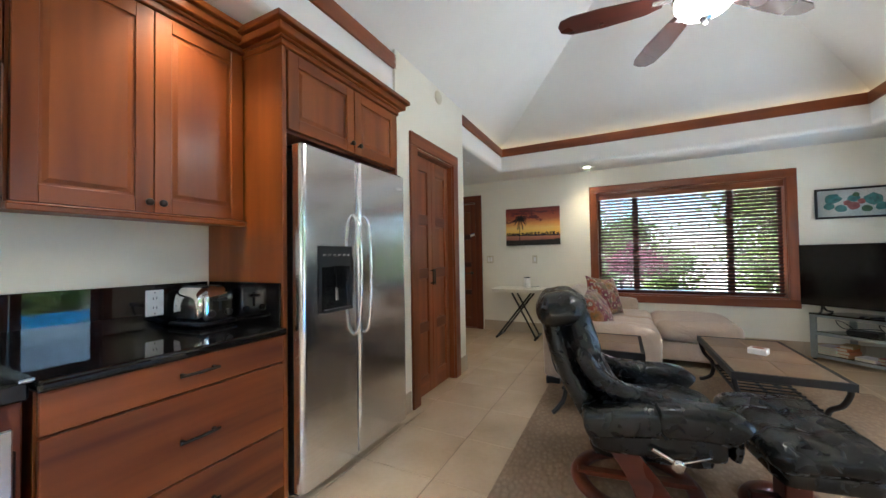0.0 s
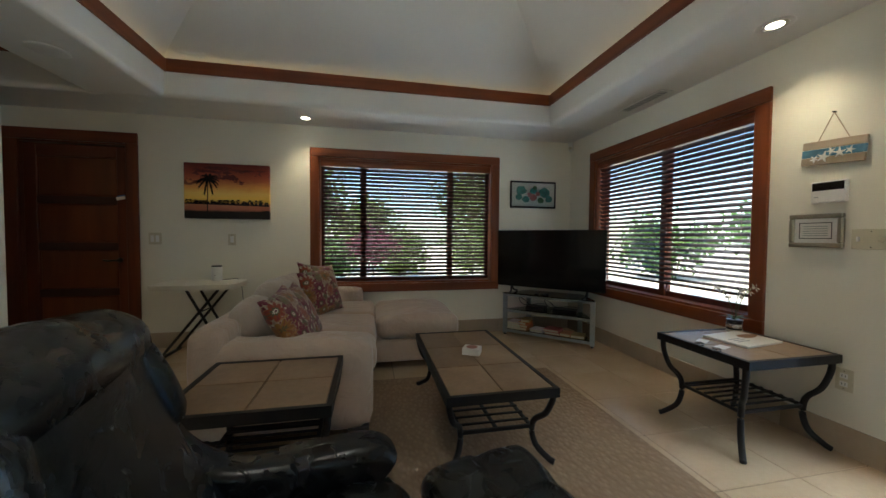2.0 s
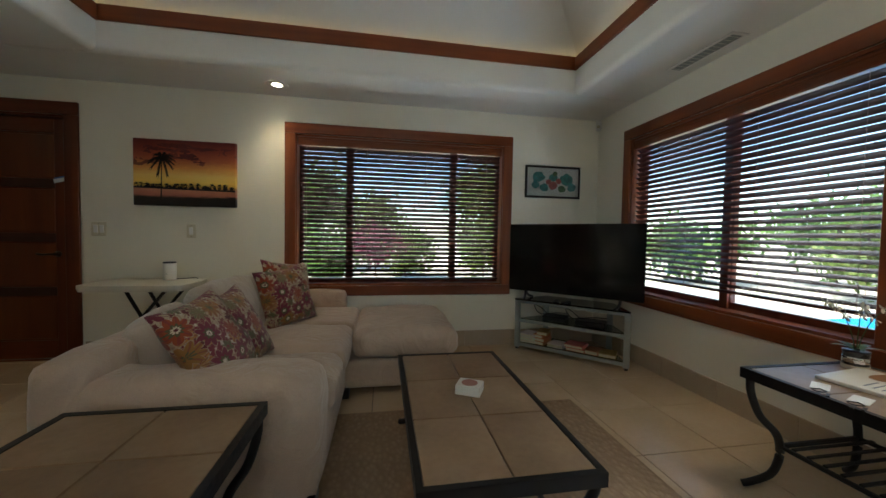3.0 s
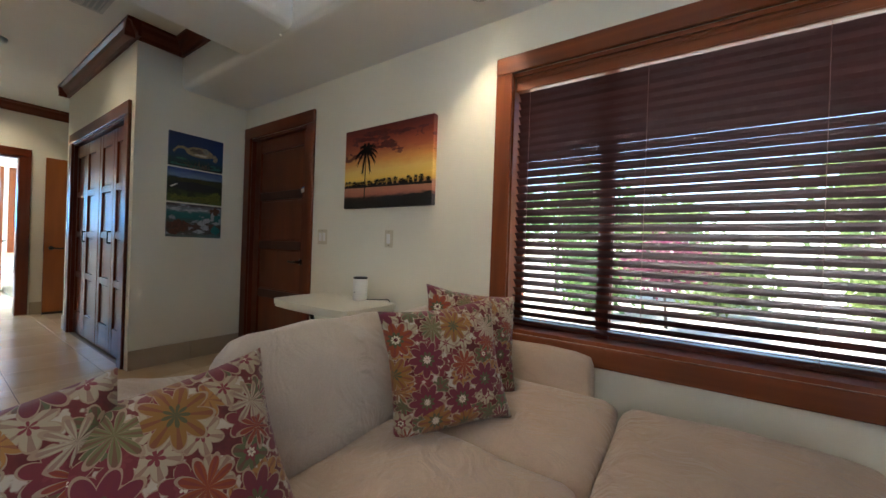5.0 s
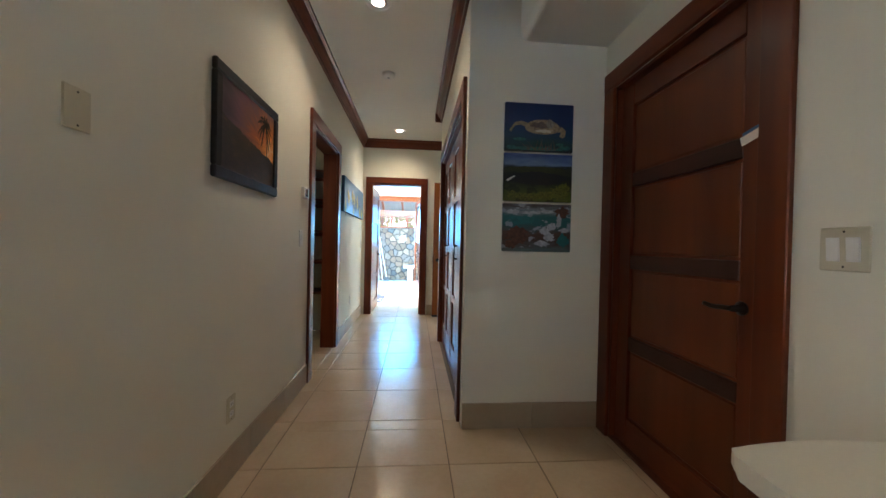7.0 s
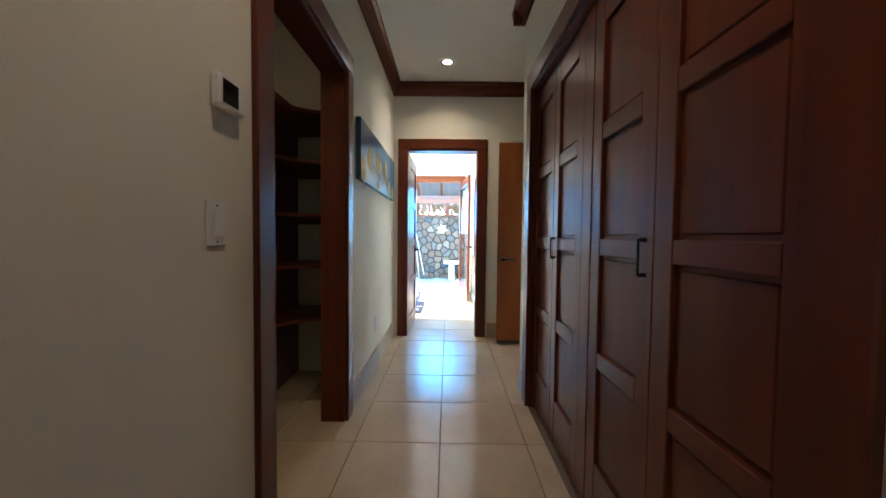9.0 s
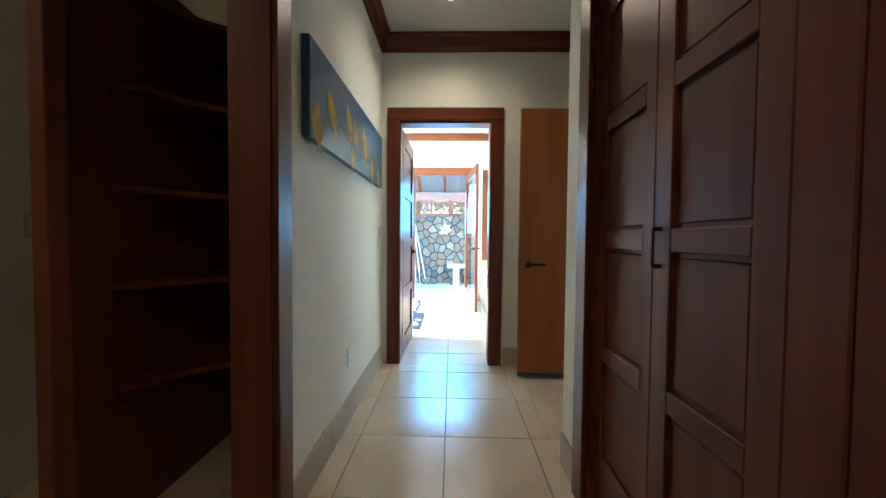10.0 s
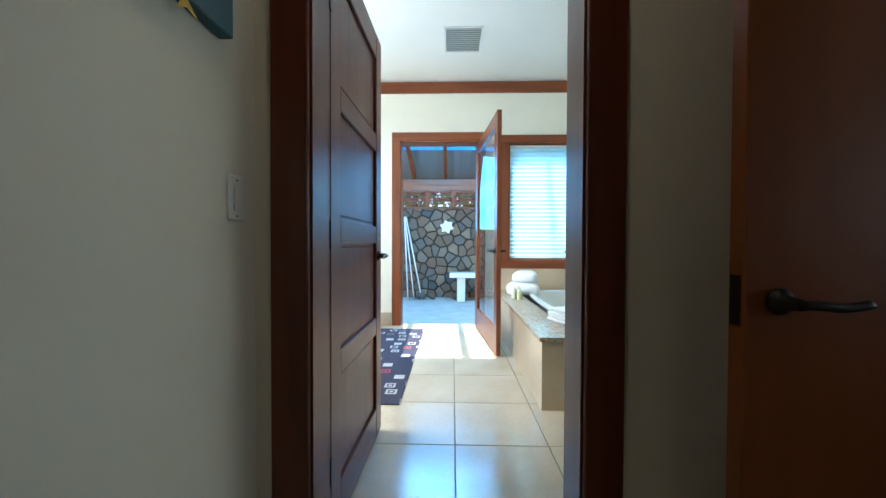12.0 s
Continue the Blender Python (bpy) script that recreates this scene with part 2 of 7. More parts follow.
def floral():
    """Big printed blooms on a maroon ground: petals round the centre of each cell."""
    g = Graph("floral_print")

    def layer(scale, petals, shift, reach, ground, colours, centre):
        p = g.node("ShaderNodeVectorMath", i0=g.place((1, 1, 0.25)), i1=shift).outputs[0]
        v = g.node("ShaderNodeTexVoronoi", Vector=p, Scale=scale, Randomness=0.6)
        d = g.node("ShaderNodeVectorMath", i0=p, i1=v.outputs["Position"])
        d.operation = "SUBTRACT"
        xyz = g.node("ShaderNodeSeparateXYZ", Vector=d.outputs[0])
        angle = g.math("ARCTAN2", xyz.outputs[1], xyz.outputs[0])
        rim = g.math("MULTIPLY_ADD", g.math("ABSOLUTE", g.math("SINE", g.math("MULTIPLY", angle, petals / 2))), 0.42, 0.62)
        r = g.math("DIVIDE", g.math("MULTIPLY", v.outputs["Distance"], 1.0 / reach), rim)
        tint = g.node("ShaderNodeSeparateColor", Color=v.outputs["Color"]).outputs[0]
        petal = g.ramp(tint, colours)
        petal.node.color_ramp.interpolation = "CONSTANT"
        petal = g.mix(g.math("GREATER_THAN", g.math("ABSOLUTE", g.math("SINE", g.math("MULTIPLY", angle, petals / 2))), 0.93), petal, g.mix(0.5, petal, (0.16, 0.02, 0.03)))
        petal = g.mix(g.math("LESS_THAN", r, 0.42), petal, centre)
        petal = g.mix(g.math("LESS_THAN", r, 0.24), petal, (0.62, 0.55, 0.42))
        petal = g.mix(g.math("LESS_THAN", r, 0.12), petal, (0.10, 0.012, 0.02))
        petal = g.mix(g.math("GREATER_THAN", r, 0.92), petal, (0.34, 0.24, 0.16))
        return g.mix(g.math("LESS_THAN", r, 1.0), ground, petal)

    base = g.ramp(g.noise(g.place(), 26, 3), [(0.35, (0.085, 0.008, 0.010)), (0.52, (0.15, 0.016, 0.016)), (0.55, (0.46, 0.40, 0.31)), (0.7, (0.52, 0.46, 0.37))])
    base = layer(17.0, 6, (0.31, 0.7, 0), 0.62, base, [(0.0, (0.40, 0.33, 0.22)), (0.25, (0.10, 0.11, 0.045)), (0.55, (0.17, 0.02, 0.03)), (0.8, (0.34, 0.16, 0.04))], (0.2, 0.03, 0.04))
    base = layer(9.5, 9, (0.0, 0.0, 0), 0.56, base, [(0.0, (0.15, 0.016, 0.036)), (0.28, (0.26, 0.12, 0.022)), (0.5, (0.27, 0.05, 0.012)), (0.62, (0.42, 0.36, 0.25)), (0.74, (0.16, 0.15, 0.06)), (0.84, (0.20, 0.02, 0.045))], (0.09, 0.085, 0.035))
    fine = g.noise(g.place(), 260, 2)
    g.set(Base_Color=base, Roughness=0.85, Sheen_Weight=0.2)
    g.bump(g.math("ADD", g.math("MULTIPLY", g.noise(g.place(), 9, 3), 2.0), g.math("MULTIPLY", fine, 0.2)), 0.25, 0.006)
    return g.m


GRANITE, TANGRANITE, LEATHER, RUG, FLORAL = granite(), tan_granite(), leather(), rug_material(), floral()
SUEDE = suede("beige_suede", (0.52, 0.395, 0.295))
# Pale back suede; part of its grey is shade put into the colour.
SUEDEBACK = suede("pale_shaded_suede", (0.52, 0.44, 0.355))

# ---- mesh helpers ----


def ready(ob, bm, material, smooth=False):
    me = ob.data
    bm.normal_update()
    bm.to_mesh(me)
    bm.free()
    me.materials.append(material)
    if smooth:
        for p in me.polygons:
            p.use_smooth = True
    return ob


def part(name, bm, material, parent=None, label="", smooth=False):
    ob = new(name, bpy.data.meshes.new(name))
    ready(ob, bm, material, smooth)
    if parent is not None:
        ob.parent = parent
    if label:
        tagged(ob, label)
    return ob


def thing(name, x, y, z, label, category, rz=0.0, group=""):
    ob = new(name)
    ob.empty_display_size = 0.1
    ob.matrix_basis = pose(x, y, z, 0, 0, rz)
    return tagged(ob, label, category, group)


def setting(name, bm, material, label="", smooth=False):
    return tagged(part(name, bm, material, None, "", smooth), label, "", "", "structure")


def add_box(bm, x0, y0, z0, x1, y1, z1, bevel=0.0, segments=1):
    r = bmesh.ops.create_cube(bm, size=1.0)
    for v in r["verts"]:
        v.co = Vector(((x0 + x1) / 2 + v.co.x * abs(x1 - x0), (y0 + y1) / 2 + v.co.y * abs(y1 - y0), (z0 + z1) / 2 + v.co.z * abs(z1 - z0)))
    if bevel:
        es = {e for v in r["verts"] for e in v.link_edges}
        bmesh.ops.bevel(bm, geom=list(es), offset=bevel, segments=segments, profile=0.5, affect="EDGES")
    return bm


def box(*a, **k):
    return add_box(bmesh.new(), *a, **k)


def boxes(*rows, bevel=0.0):
    bm = bmesh.new()
    for r in rows:
        add_box(bm, *r, bevel=bevel)
    return bm


def add_cyl(bm, a, b, r0, r1=None, n=16, caps=True):
    a, b = Vector(a), Vector(b)
    m = Matrix.Translation((a + b) / 2) @ (b - a).to_track_quat("Z", "Y").to_matrix().to_4x4()
    bmesh.ops.create_cone(bm, cap_ends=caps, segments=n, radius1=r0, radius2=r0 if r1 is None else r1, depth=(b - a).length, matrix=m)
    return bm


def cyl(*a, **k):
    return add_cyl(bmesh.new(), *a, **k)


def lathe(profile, n=24, at=(0, 0, 0)):
    bm = bmesh.new()
    rings = [[bm.verts.new((at[0] + r * math.cos(2 * math.pi * i / n), at[1] + r * math.sin(2 * math.pi * i / n), at[2] + z)) for i in range(n)] for r, z in profile]
    for lo, hi in zip(rings, rings[1:]):
        for i in range(n):
            bm.faces.new((lo[i], lo[(i + 1) % n], hi[(i + 1) % n], hi[i]))
    for ring, flip in ((rings[0], True), (rings[-1], False)):
        bm.faces.new(ring[::-1] if flip else ring)
    return bm


def add_tube(bm, points, r, n=8, flat=1.0):
    """Sweeps a round or flattened section along points."""
    pts = [Vector(p) for p in points]
    rings = []
    for i, p in enumerate(pts):
        d = (pts[min(i + 1, len(pts) - 1)] - pts[max(i - 1, 0)]).normalized()
        side = d.cross(Vector((0, 0, 1)))
        side = Vector((1, 0, 0)) if side.length < 1e-3 else side.normalized()
        up = side.cross(d).normalized()
        rr = r[i] if isinstance(r, (list, tuple)) else r
        rings.append([bm.verts.new(p + side * rr * math.cos(2 * math.pi * k / n) + up * rr * flat * math.sin(2 * math.pi * k / n)) for k in range(n)])
    for lo, hi in zip(rings, rings[1:]):
        for k in range(n):
            bm.faces.new((lo[k], lo[(k + 1) % n], hi[(k + 1) % n], hi[k]))
    bm.faces.new(rings[0][::-1])
    bm.faces.new(rings[-1])
    return bm


def curve(points, steps=6):
    """A smooth line through points."""
    pts = [Vector(p) for p in points]
    out = []
    for i in range(len(pts) - 1):
        p0, p1, p2, p3 = pts[max(i - 1, 0)], pts[i], pts[i + 1], pts[min(i + 2, len(pts) - 1)]
        for k in range(steps):
            t = k / steps
            out.append(0.5 * (2 * p1 + (p2 - p0) * t + (2 * p0 - 5 * p1 + 4 * p2 - p3) * t * t + (3 * p1 - p0 - 3 * p2 + p3) * t ** 3))
    return out + [pts[-1]]


def soft_box(x0, y0, z0, x1, y1, z1, r=0.05, puff=0.0, n=10, rough=0.0, seed=0.0, shape=None):
    """A stuffed block: rounded edges, swollen top and front, a little unevenness."""
    bm = bmesh.new()
    bmesh.ops.create_cube(bm, size=2.0)
    bmesh.ops.subdivide_edges(bm, edges=bm.edges[:], cuts=n, use_grid_fill=True)
    c = Vector(((x0 + x1) / 2, (y0 + y1) / 2, (z0 + z1) / 2))
    h = Vector(((x1 - x0) / 2, (y1 - y0) / 2, (z1 - z0) / 2))
    r = min(r, *h)
    for v in bm.verts:
        u = v.co.copy()
        p = Vector((u.x * h.x, u.y * h.y, u.z * h.z))
        q = Vector([max(-h[i] + r, min(h[i] - r, p[i])) for i in range(3)])
        d = p - q
        p = q + d.normalized() * r if d.length > 1e-9 else p
        if puff:
            p.z += puff * u.z * (1 - u.x ** 2) * (1 - u.y ** 2)
            p.x += puff * 0.5 * u.x * (1 - u.y ** 2) * (1 - u.z ** 2)
            p.y += puff * 0.5 * u.y * (1 - u.x ** 2) * (1 - u.z ** 2)
        if rough:
            p += Vector((1, 1, 1)) * rough * noise.noise(Vector((p.x * 5 + seed, p.y * 5, p.z * 5)))
        if shape:
            p = shape(p, u)
        v.co = c + p
    return bm


def moved(bm, m):
    bmesh.ops.transform(bm, matrix=m, verts=bm.verts[:])
    return bm


def prism(outline, z0, z1):
    """A flat outline of (x, y) given height."""
    bm = bmesh.new()
    lo = [bm.verts.new((x, y, z0)) for x, y in outline]
    hi = [bm.verts.new((x, y, z1)) for x, y in outline]
    bm.faces.new(lo[::-1])
    bm.faces.new(hi)
    for i in range(len(lo)):
        j = (i + 1) % len(lo)
        bm.faces.new((lo[i], lo[j], hi[j], hi[i]))
    bmesh.ops.recalc_face_normals(bm, faces=bm.faces[:])
    return bm


def wall_x(name, x0, x1, y0, y1, z1, holes=(), material=None, z0=0.0):
    """A wall whose faces look along x, from y0 to y1, with holes (ya, yb, za, zb)."""
    bm = bmesh.new()
    at = y0
    for a, b, za, zb in sorted(holes):
        if a > at:
            add_box(bm, x0, at, z0, x1, a, z1)
        if za > z0:
            add_box(bm, x0, a, z0, x1, b, za)
        if zb < z1:
            add_box(bm, x0, a, zb, x1, b, z1)
        at = b
    add_box(bm, x0, at, z0, x1, y1, z1)
    return setting(name, bm, material or WALL)


def wall_y(name, y0, y1, x0, x1, z1, holes=(), material=None, z0=0.0):
    bm = bmesh.new()
    at = x0
    for a, b, za, zb in sorted(holes):
        if a > at:
            add_box(bm, at, y0, z0, a, y1, z1)
        if za > z0:
            add_box(bm, a, y0, z0, b, y1, za)
        if zb < z1:
            add_box(bm, a, y0, zb, b, y1, z1)
        at = b
    add_box(bm, at, y0, z0, x1, y1, z1)
    return setting(name, bm, material or WALL)

# ---- structure ----
N, E, PW, KW = 5.02, 3.15, -1.08, -1.67       # north, east, pantry and kitchen wall faces
HS, HN, HW = 3.02, 4.16, -6.25                # hall: south, north and west faces
SOF, LEDGE, HC = 2.36, 2.62, 2.75             # soffit, cove ledge, hall ceiling heights
TX0, TX1, TY0, TY1 = -1.10, 2.54, -1.0, 4.45  # tray opening
T = 0.14
FX = -9.5                                     # bath outer wall face

wall_y("wall_north", N, N + 0.18, -2.87, E + 0.18, 2.9, [(0.085, 2.105, 0.62, 2.03), (-2.62, -1.715, 0, 2.06)])
wall_x("wall_east", E, E + 0.18, -2.74, N, 2.9, [(2.80, 4.505, 0.62, 2.03), (0.25, 2.02, 0.0, 2.08)])
wall_y("wall_south", -2.74, -2.6, KW - T, E, 2.9, [(-0.7, 1.9, 0.9, 2.1)])
wall_x("wall_kitchen", KW - T, KW, -2.6, 1.78, 2.9)
wall_y("wall_pantry_side", 1.78, 1.88, KW - T, PW - T, 2.9)
wall_x("wall_pantry", PW - T, PW, 1.78, HS, 3.3, [(2.05, 2.75, 0, 2.06)])
wall_x("wall_pantry_back", KW - T, KW, 1.88, HS - T, 2.9)
wall_y("wall_hall_south", HS - T, HS, HW - T, PW - T, 2.9, [(-4.44, -3.545, 0, 2.06)])
wall_x("wall_niche", -2.73 - T, -2.73, HN + 0.16, N, 2.9)
wall_y("wall_hall_north", HN, HN + 0.16, -4.95, -2.73, 2.9, [(-4.665, -2.90, 0, 2.06)])
wall_x("wall_hall_west", HW - T, HW, HS, 5.6, 2.9, [(3.165, 3.95, 0, 2.06)])
wall_y("wall_alcove", 4.95, 5.09, HW, -4.81, 2.9, [(-5.98, -5.2, 0, 2.06)])
wall_x("wall_alcove_side", -4.95, -4.81, HN + 0.16, 4.95, 2.9)
wall_y("wall_closet_back", 5.0, 5.1, -4.81, -2.87, 2.9)
wall_y("wall_linen_back", 1.70, 1.80, -5.3, -2.9, 2.9)
wall_x("wall_linen_west", -5.3, -5.2, 1.80, HS - T, 2.9)
wall_x("wall_linen_east", -3.0, -2.9, 1.80, HS - T, 2.9)
wall_x("wall_bath_west", FX - 0.16, FX, 1.4, 5.7, 3.2, [(2.94, 3.88, 0, 2.215), (4.235, 5.25, 0.79, 2.19)])
# This wall's opening is unseen, added to let the fill lamps in.
wall_y("wall_bath_south", 1.3, 1.4, FX - 0.16, HW - T, 3.2, [(-8.3, -6.7, 1.2, 2.2)])
wall_y("wall_bath_north", 5.6, 5.7, FX, HW - T, 3.2)
wall_x("wall_bath_east", HW - T, HW - 0.01, 1.4, HS - T, 3.2)
wall_x("wall_bath_head", HW - T, HW, 1.4, 5.6, 3.2, z0=2.9)
wall_y("wall_bedroom_north", 8.4, 8.5, HW, -2.9, 2.9, [(-5.6, -4.2, 0.9, 2.1)])
wall_x("wall_bedroom_east", -2.9, -2.8, 5.1, 8.4, 2.9)
wall_x("wall_bedroom_west", HW - T, HW, 5.7, 8.4, 2.9)
setting("ceiling_bedroom", box(HW - T, 5.0, 2.8, -2.8, 8.5, 2.9), CEIL)


def soffit(name, x0, y0, x1, y1, top=LEDGE, inner=()):
    """A lowered ceiling strip whose inner lower edges are rounded."""
    bm = box(x0, y0, SOF, x1, y1, top)
    es = []
    for e in bm.edges:
        a, b = e.verts
        for axis, value in inner:
            i = "xy".index(axis)
            if all(abs(v.co[i] - value) < 1e-4 and abs(v.co.z - SOF) < 1e-4 for v in (a, b)):
                es.append(e)
    if es:
        bmesh.ops.bevel(bm, geom=es, offset=0.045, segments=5, profile=0.5, affect="EDGES")
    return setting(name, bm, CEIL, smooth=False)


soffit("ceiling_soffit_north", -1.24, TY1, E, N, LEDGE, [("y", TY1)])
soffit("ceiling_soffit_niche", -2.73, 4.47, -1.24, N, 2.9, [("y", 4.47)])
soffit("ceiling_soffit_east", TX1, TY0, E, TY1, LEDGE, [("x", TX1)])
soffit("ceiling_soffit_south", KW, -2.6, E, TY0, LEDGE, [("y", TY0)])
soffit("ceiling_soffit_kitchen", KW, TY0, TX0, 1.78, LEDGE, [("x", TX0)])
soffit("ceiling_soffit_west", -1.24, HS, TX0, TY1, LEDGE, [("x", TX0)])
soffit("ceiling_soffit_hall", -1.72, HS, -1.24, 4.47, 2.9, [("x", -1.72)])
setting("ceiling_attic", boxes((-1.24, TY1 + 0.14, LEDGE, E, N, 2.9), (TX1 + 0.14, TY0, LEDGE, E, TY1 + 0.14, 2.9), (KW, -2.6, LEDGE, E, TY0 - 0.14, 2.9), (KW, TY0 - 0.14, LEDGE, TX0 - 0.14, 1.78, 2.9)), CEIL)
setting("ceiling_hall", boxes((HW, HS - T, HC, -1.72, 4.47, 2.9), (HW, 4.47, HC, -4.81, 5.0, 2.9), (-5.3, 1.7, HC, -2.9, HS - T, 2.9), (-4.81, HN + 0.16, HC, -2.87, 5.0, 2.9)), CEIL)
setting("ceiling_bath", box(FX, 1.4, 2.925, HW - T, 5.6, 3.1), CEIL)
setting("ceiling_pantry", box(KW, 1.88, 2.5, PW - T, HS - T, 2.6), CEIL)


def vault():
    """The hipped tray above the cove."""
    g = 0.14
    x0, x1, y0, y1, z, s = TX0 - g, TX1 + g, TY0 - g, TY1 + g, LEDGE, 0.62
    half = (x1 - x0) / 2
    bm = bmesh.new()
    for up in (0.0, 0.12):
        c = [bm.verts.new(p) for p in ((x0, y0, z + up), (x1, y0, z + up), (x1, y1, z + up), (x0, y1, z + up), (x0 + half, y0 + half, z + half * s + up), (x0 + half, y1 - half, z + half * s + up))]
        for f in ((0, 1, 4), (1, 2, 5, 4), (2, 3, 5), (3, 0, 4, 5)):
            bm.faces.new([c[i] for i in f])
    return bm


setting("ceiling_vault", vault(), CEIL, "white plastered hipped tray ceiling")

TR0, TR1 = 2.57, 2.68
setting("trim_north", box(TX0 + 0.02, TY1 - 0.02, TR0, TX1 - 0.02, TY1 + 0.0, TR1, bevel=0.003), CHERRY["x"], "cherry wood cove trim")
setting("trim_east", box(TX1 - 0.02, TY0, TR0, TX1, TY1, TR1, bevel=0.003), CHERRY["y"], "cherry wood cove trim")
setting("trim_west", box(TX0, HS + 0.02, TR0, TX0 + 0.02, TY1, TR1, bevel=0.003), CHERRY["y"], "cherry wood cove trim")
setting("trim_kitchen", box(TX0, TY0, TR0, TX0 + 0.02, 1.80, TR1, bevel=0.003), CHERRY["y"], "cherry wood cove trim")
setting("trim_south", box(TX0 + 0.02, TY0 - 0.0, TR0, TX1 - 0.02, TY0 + 0.02, TR1, bevel=0.003), CHERRY["x"], "cherry wood cove trim")
COVE = glow("cove_strip_glow", (1, 0.72, 0.34), 0.6)
for name, r in (("north", (TX0, TY1 + 0.05, TX1, TY1 + 0.065)), ("east", (TX1 + 0.05, TY0, TX1 + 0.065, TY1)), ("west", (TX0 - 0.065, HS + 0.1, TX0 - 0.05, TY1))):
    tagged(setting("trim_cove_light_" + name, box(r[0], r[1], LEDGE, r[2], r[3], LEDGE + 0.012), COVE), "warm light strip behind the cove trim")


def crown(name, a, b, inward, material):
    """A moulded cornice from a to b under the hall ceiling; inward: the way into the room."""
    bm = bmesh.new()
    prof = [(0.0, 0.0), (0.018, 0.0), (0.022, 0.03), (0.05, 0.065), (0.06, 0.095), (0.085, 0.105), (0.085, 0.125), (0.0, 0.125)]
    ends = [[bm.verts.new((p[0] + inward[0] * d, p[1] + inward[1] * d, HC - 0.125 + h)) for d, h in prof] for p in (a, b)]
    n = len(prof)
    for i in range(n):
        bm.faces.new((ends[0][i], ends[0][(i + 1) % n], ends[1][(i + 1) % n], ends[1][i]))
    bm.faces.new(ends[0][::-1])
    bm.faces.new(ends[1])
    bmesh.ops.recalc_face_normals(bm, faces=bm.faces[:])
    return setting(name, bm, material, "dark cherry crown moulding")


crown("trim_crown_south", (HW, HS), (-1.72, HS), (0, 1), DARKWOOD["x"])
crown("trim_crown_west", (HW, HS), (HW, 4.95), (1, 0), DARKWOOD["y"])
crown("trim_crown_north", (-4.95, HN), (-2.645, HN), (0, -1), DARKWOOD["x"])
crown("trim_crown_niche", (-2.73, HN - 0.085), (-2.73, 4.47), (1, 0), DARKWOOD["y"])
crown("trim_crown_soffit", (-2.73, 4.47), (-1.72, 4.47), (0, -1), DARKWOOD["x"])
crown("trim_crown_hall_east", (-1.72, HS), (-1.72, 4.47), (-1, 0), DARKWOOD["y"])
crown("trim_crown_alcove", (-4.95, HN - 0.085), (-4.95, 4.95), (-1, 0), DARKWOOD["y"])
setting("trim_bath_west", box(FX, 1.4, 2.785, FX + 0.025, 5.6, 2.915, bevel=0.004), CHERRY["y"], "cherry wood picture rail")
setting("trim_bath_south", box(FX + 0.025, 1.4, 2.785, HW - T, 1.425, 2.915, bevel=0.004), CHERRY["x"], "cherry wood picture rail")


def baseboard(name, x0, y0, x1, y1, h=0.155):
    """A row of base tiles along a wall."""
    root = tagged(new(name), "beige stone tile baseboard", "", "", "structure")
    along = 0 if abs(x1 - x0) > abs(y1 - y0) else 1
    length = (x1 - x0, y1 - y0)[along]
    n = max(1, round(length / 0.457))
    for i in range(n):
        a, b = length * i / n + 0.0012, length * (i + 1) / n - 0.0012
        r = (x0 + a, y0, 0.0, x0 + b, y1, h) if along == 0 else (x0, y0 + a, 0.0, x1, y0 + b, h)
        part("tile", box(*r, bevel=0.002), BASETILE, root)


def leaf(parent, name, w, h, rows, wood_set, t=0.038, stile=0.10, top=0.12, rail=0.085, bottom=0.16, label="", x0=0.0, cross=None, panel=None):
    """A panelled door leaf: hinge side at x0, along +x, its faces at y = 0 and t."""
    root = part(name, box(x0, t * 0.5 - 0.003, 0.012, x0 + w, t * 0.5 + 0.003, h), wood_set["z"], parent, label)
    for a in (x0, x0 + w - stile):
        part("stile", box(a, 0, 0.01, a + stile, t, h, bevel=0.003), wood_set["z"], root)
    ph = (h - top - bottom - rail * (rows - 1)) / rows
    z = bottom
    part("rail", box(x0 + stile, 0.001, 0.01, x0 + w - stile, t - 0.001, bottom, bevel=0.003), wood_set["x"], root)
    for i in range(rows):
        bm = box(x0 + stile + 0.010, t * 0.5 - 0.007, z + 0.010, x0 + w - stile - 0.010, t * 0.5 + 0.007, z + ph - 0.010, bevel=0.0065)
        part("panel", bm, panel or wood_set["z"], root)
        z += ph
        zt = z + (rail if i < rows - 1 else top)
        part("rail", box(x0 + stile, 0.001, z, x0 + w - stile, t - 0.001, min(zt, h), bevel=0.003), (cross if cross and i < rows - 1 else wood_set["x"]), root)
        z = zt
    return root


def lever(parent, x, z, y, way=-1, out=-1):
    """A lever handle on a rosette; way: the side to which the lever points."""
    bm = lathe([(0.026, 0), (0.026, 0.006), (0.014, 0.014), (0.011, 0.045)], 14)
    moved(bm, Matrix.Translation((x, y, z)) @ Matrix.Rotation(radians(90 if out < 0 else -90), 4, "X"))
    add_tube(bm, curve([(x, y + out * 0.045, z), (x + way * 0.03, y + out * 0.048, z), (x + way * 0.075, y + out * 0.046, z - 0.004), (x + way * 0.12, y + out * 0.044, z + 0.002)], 4), 0.009, 8)
    return part("handle", bm, PEWTER, parent, "dark lever handle", True)


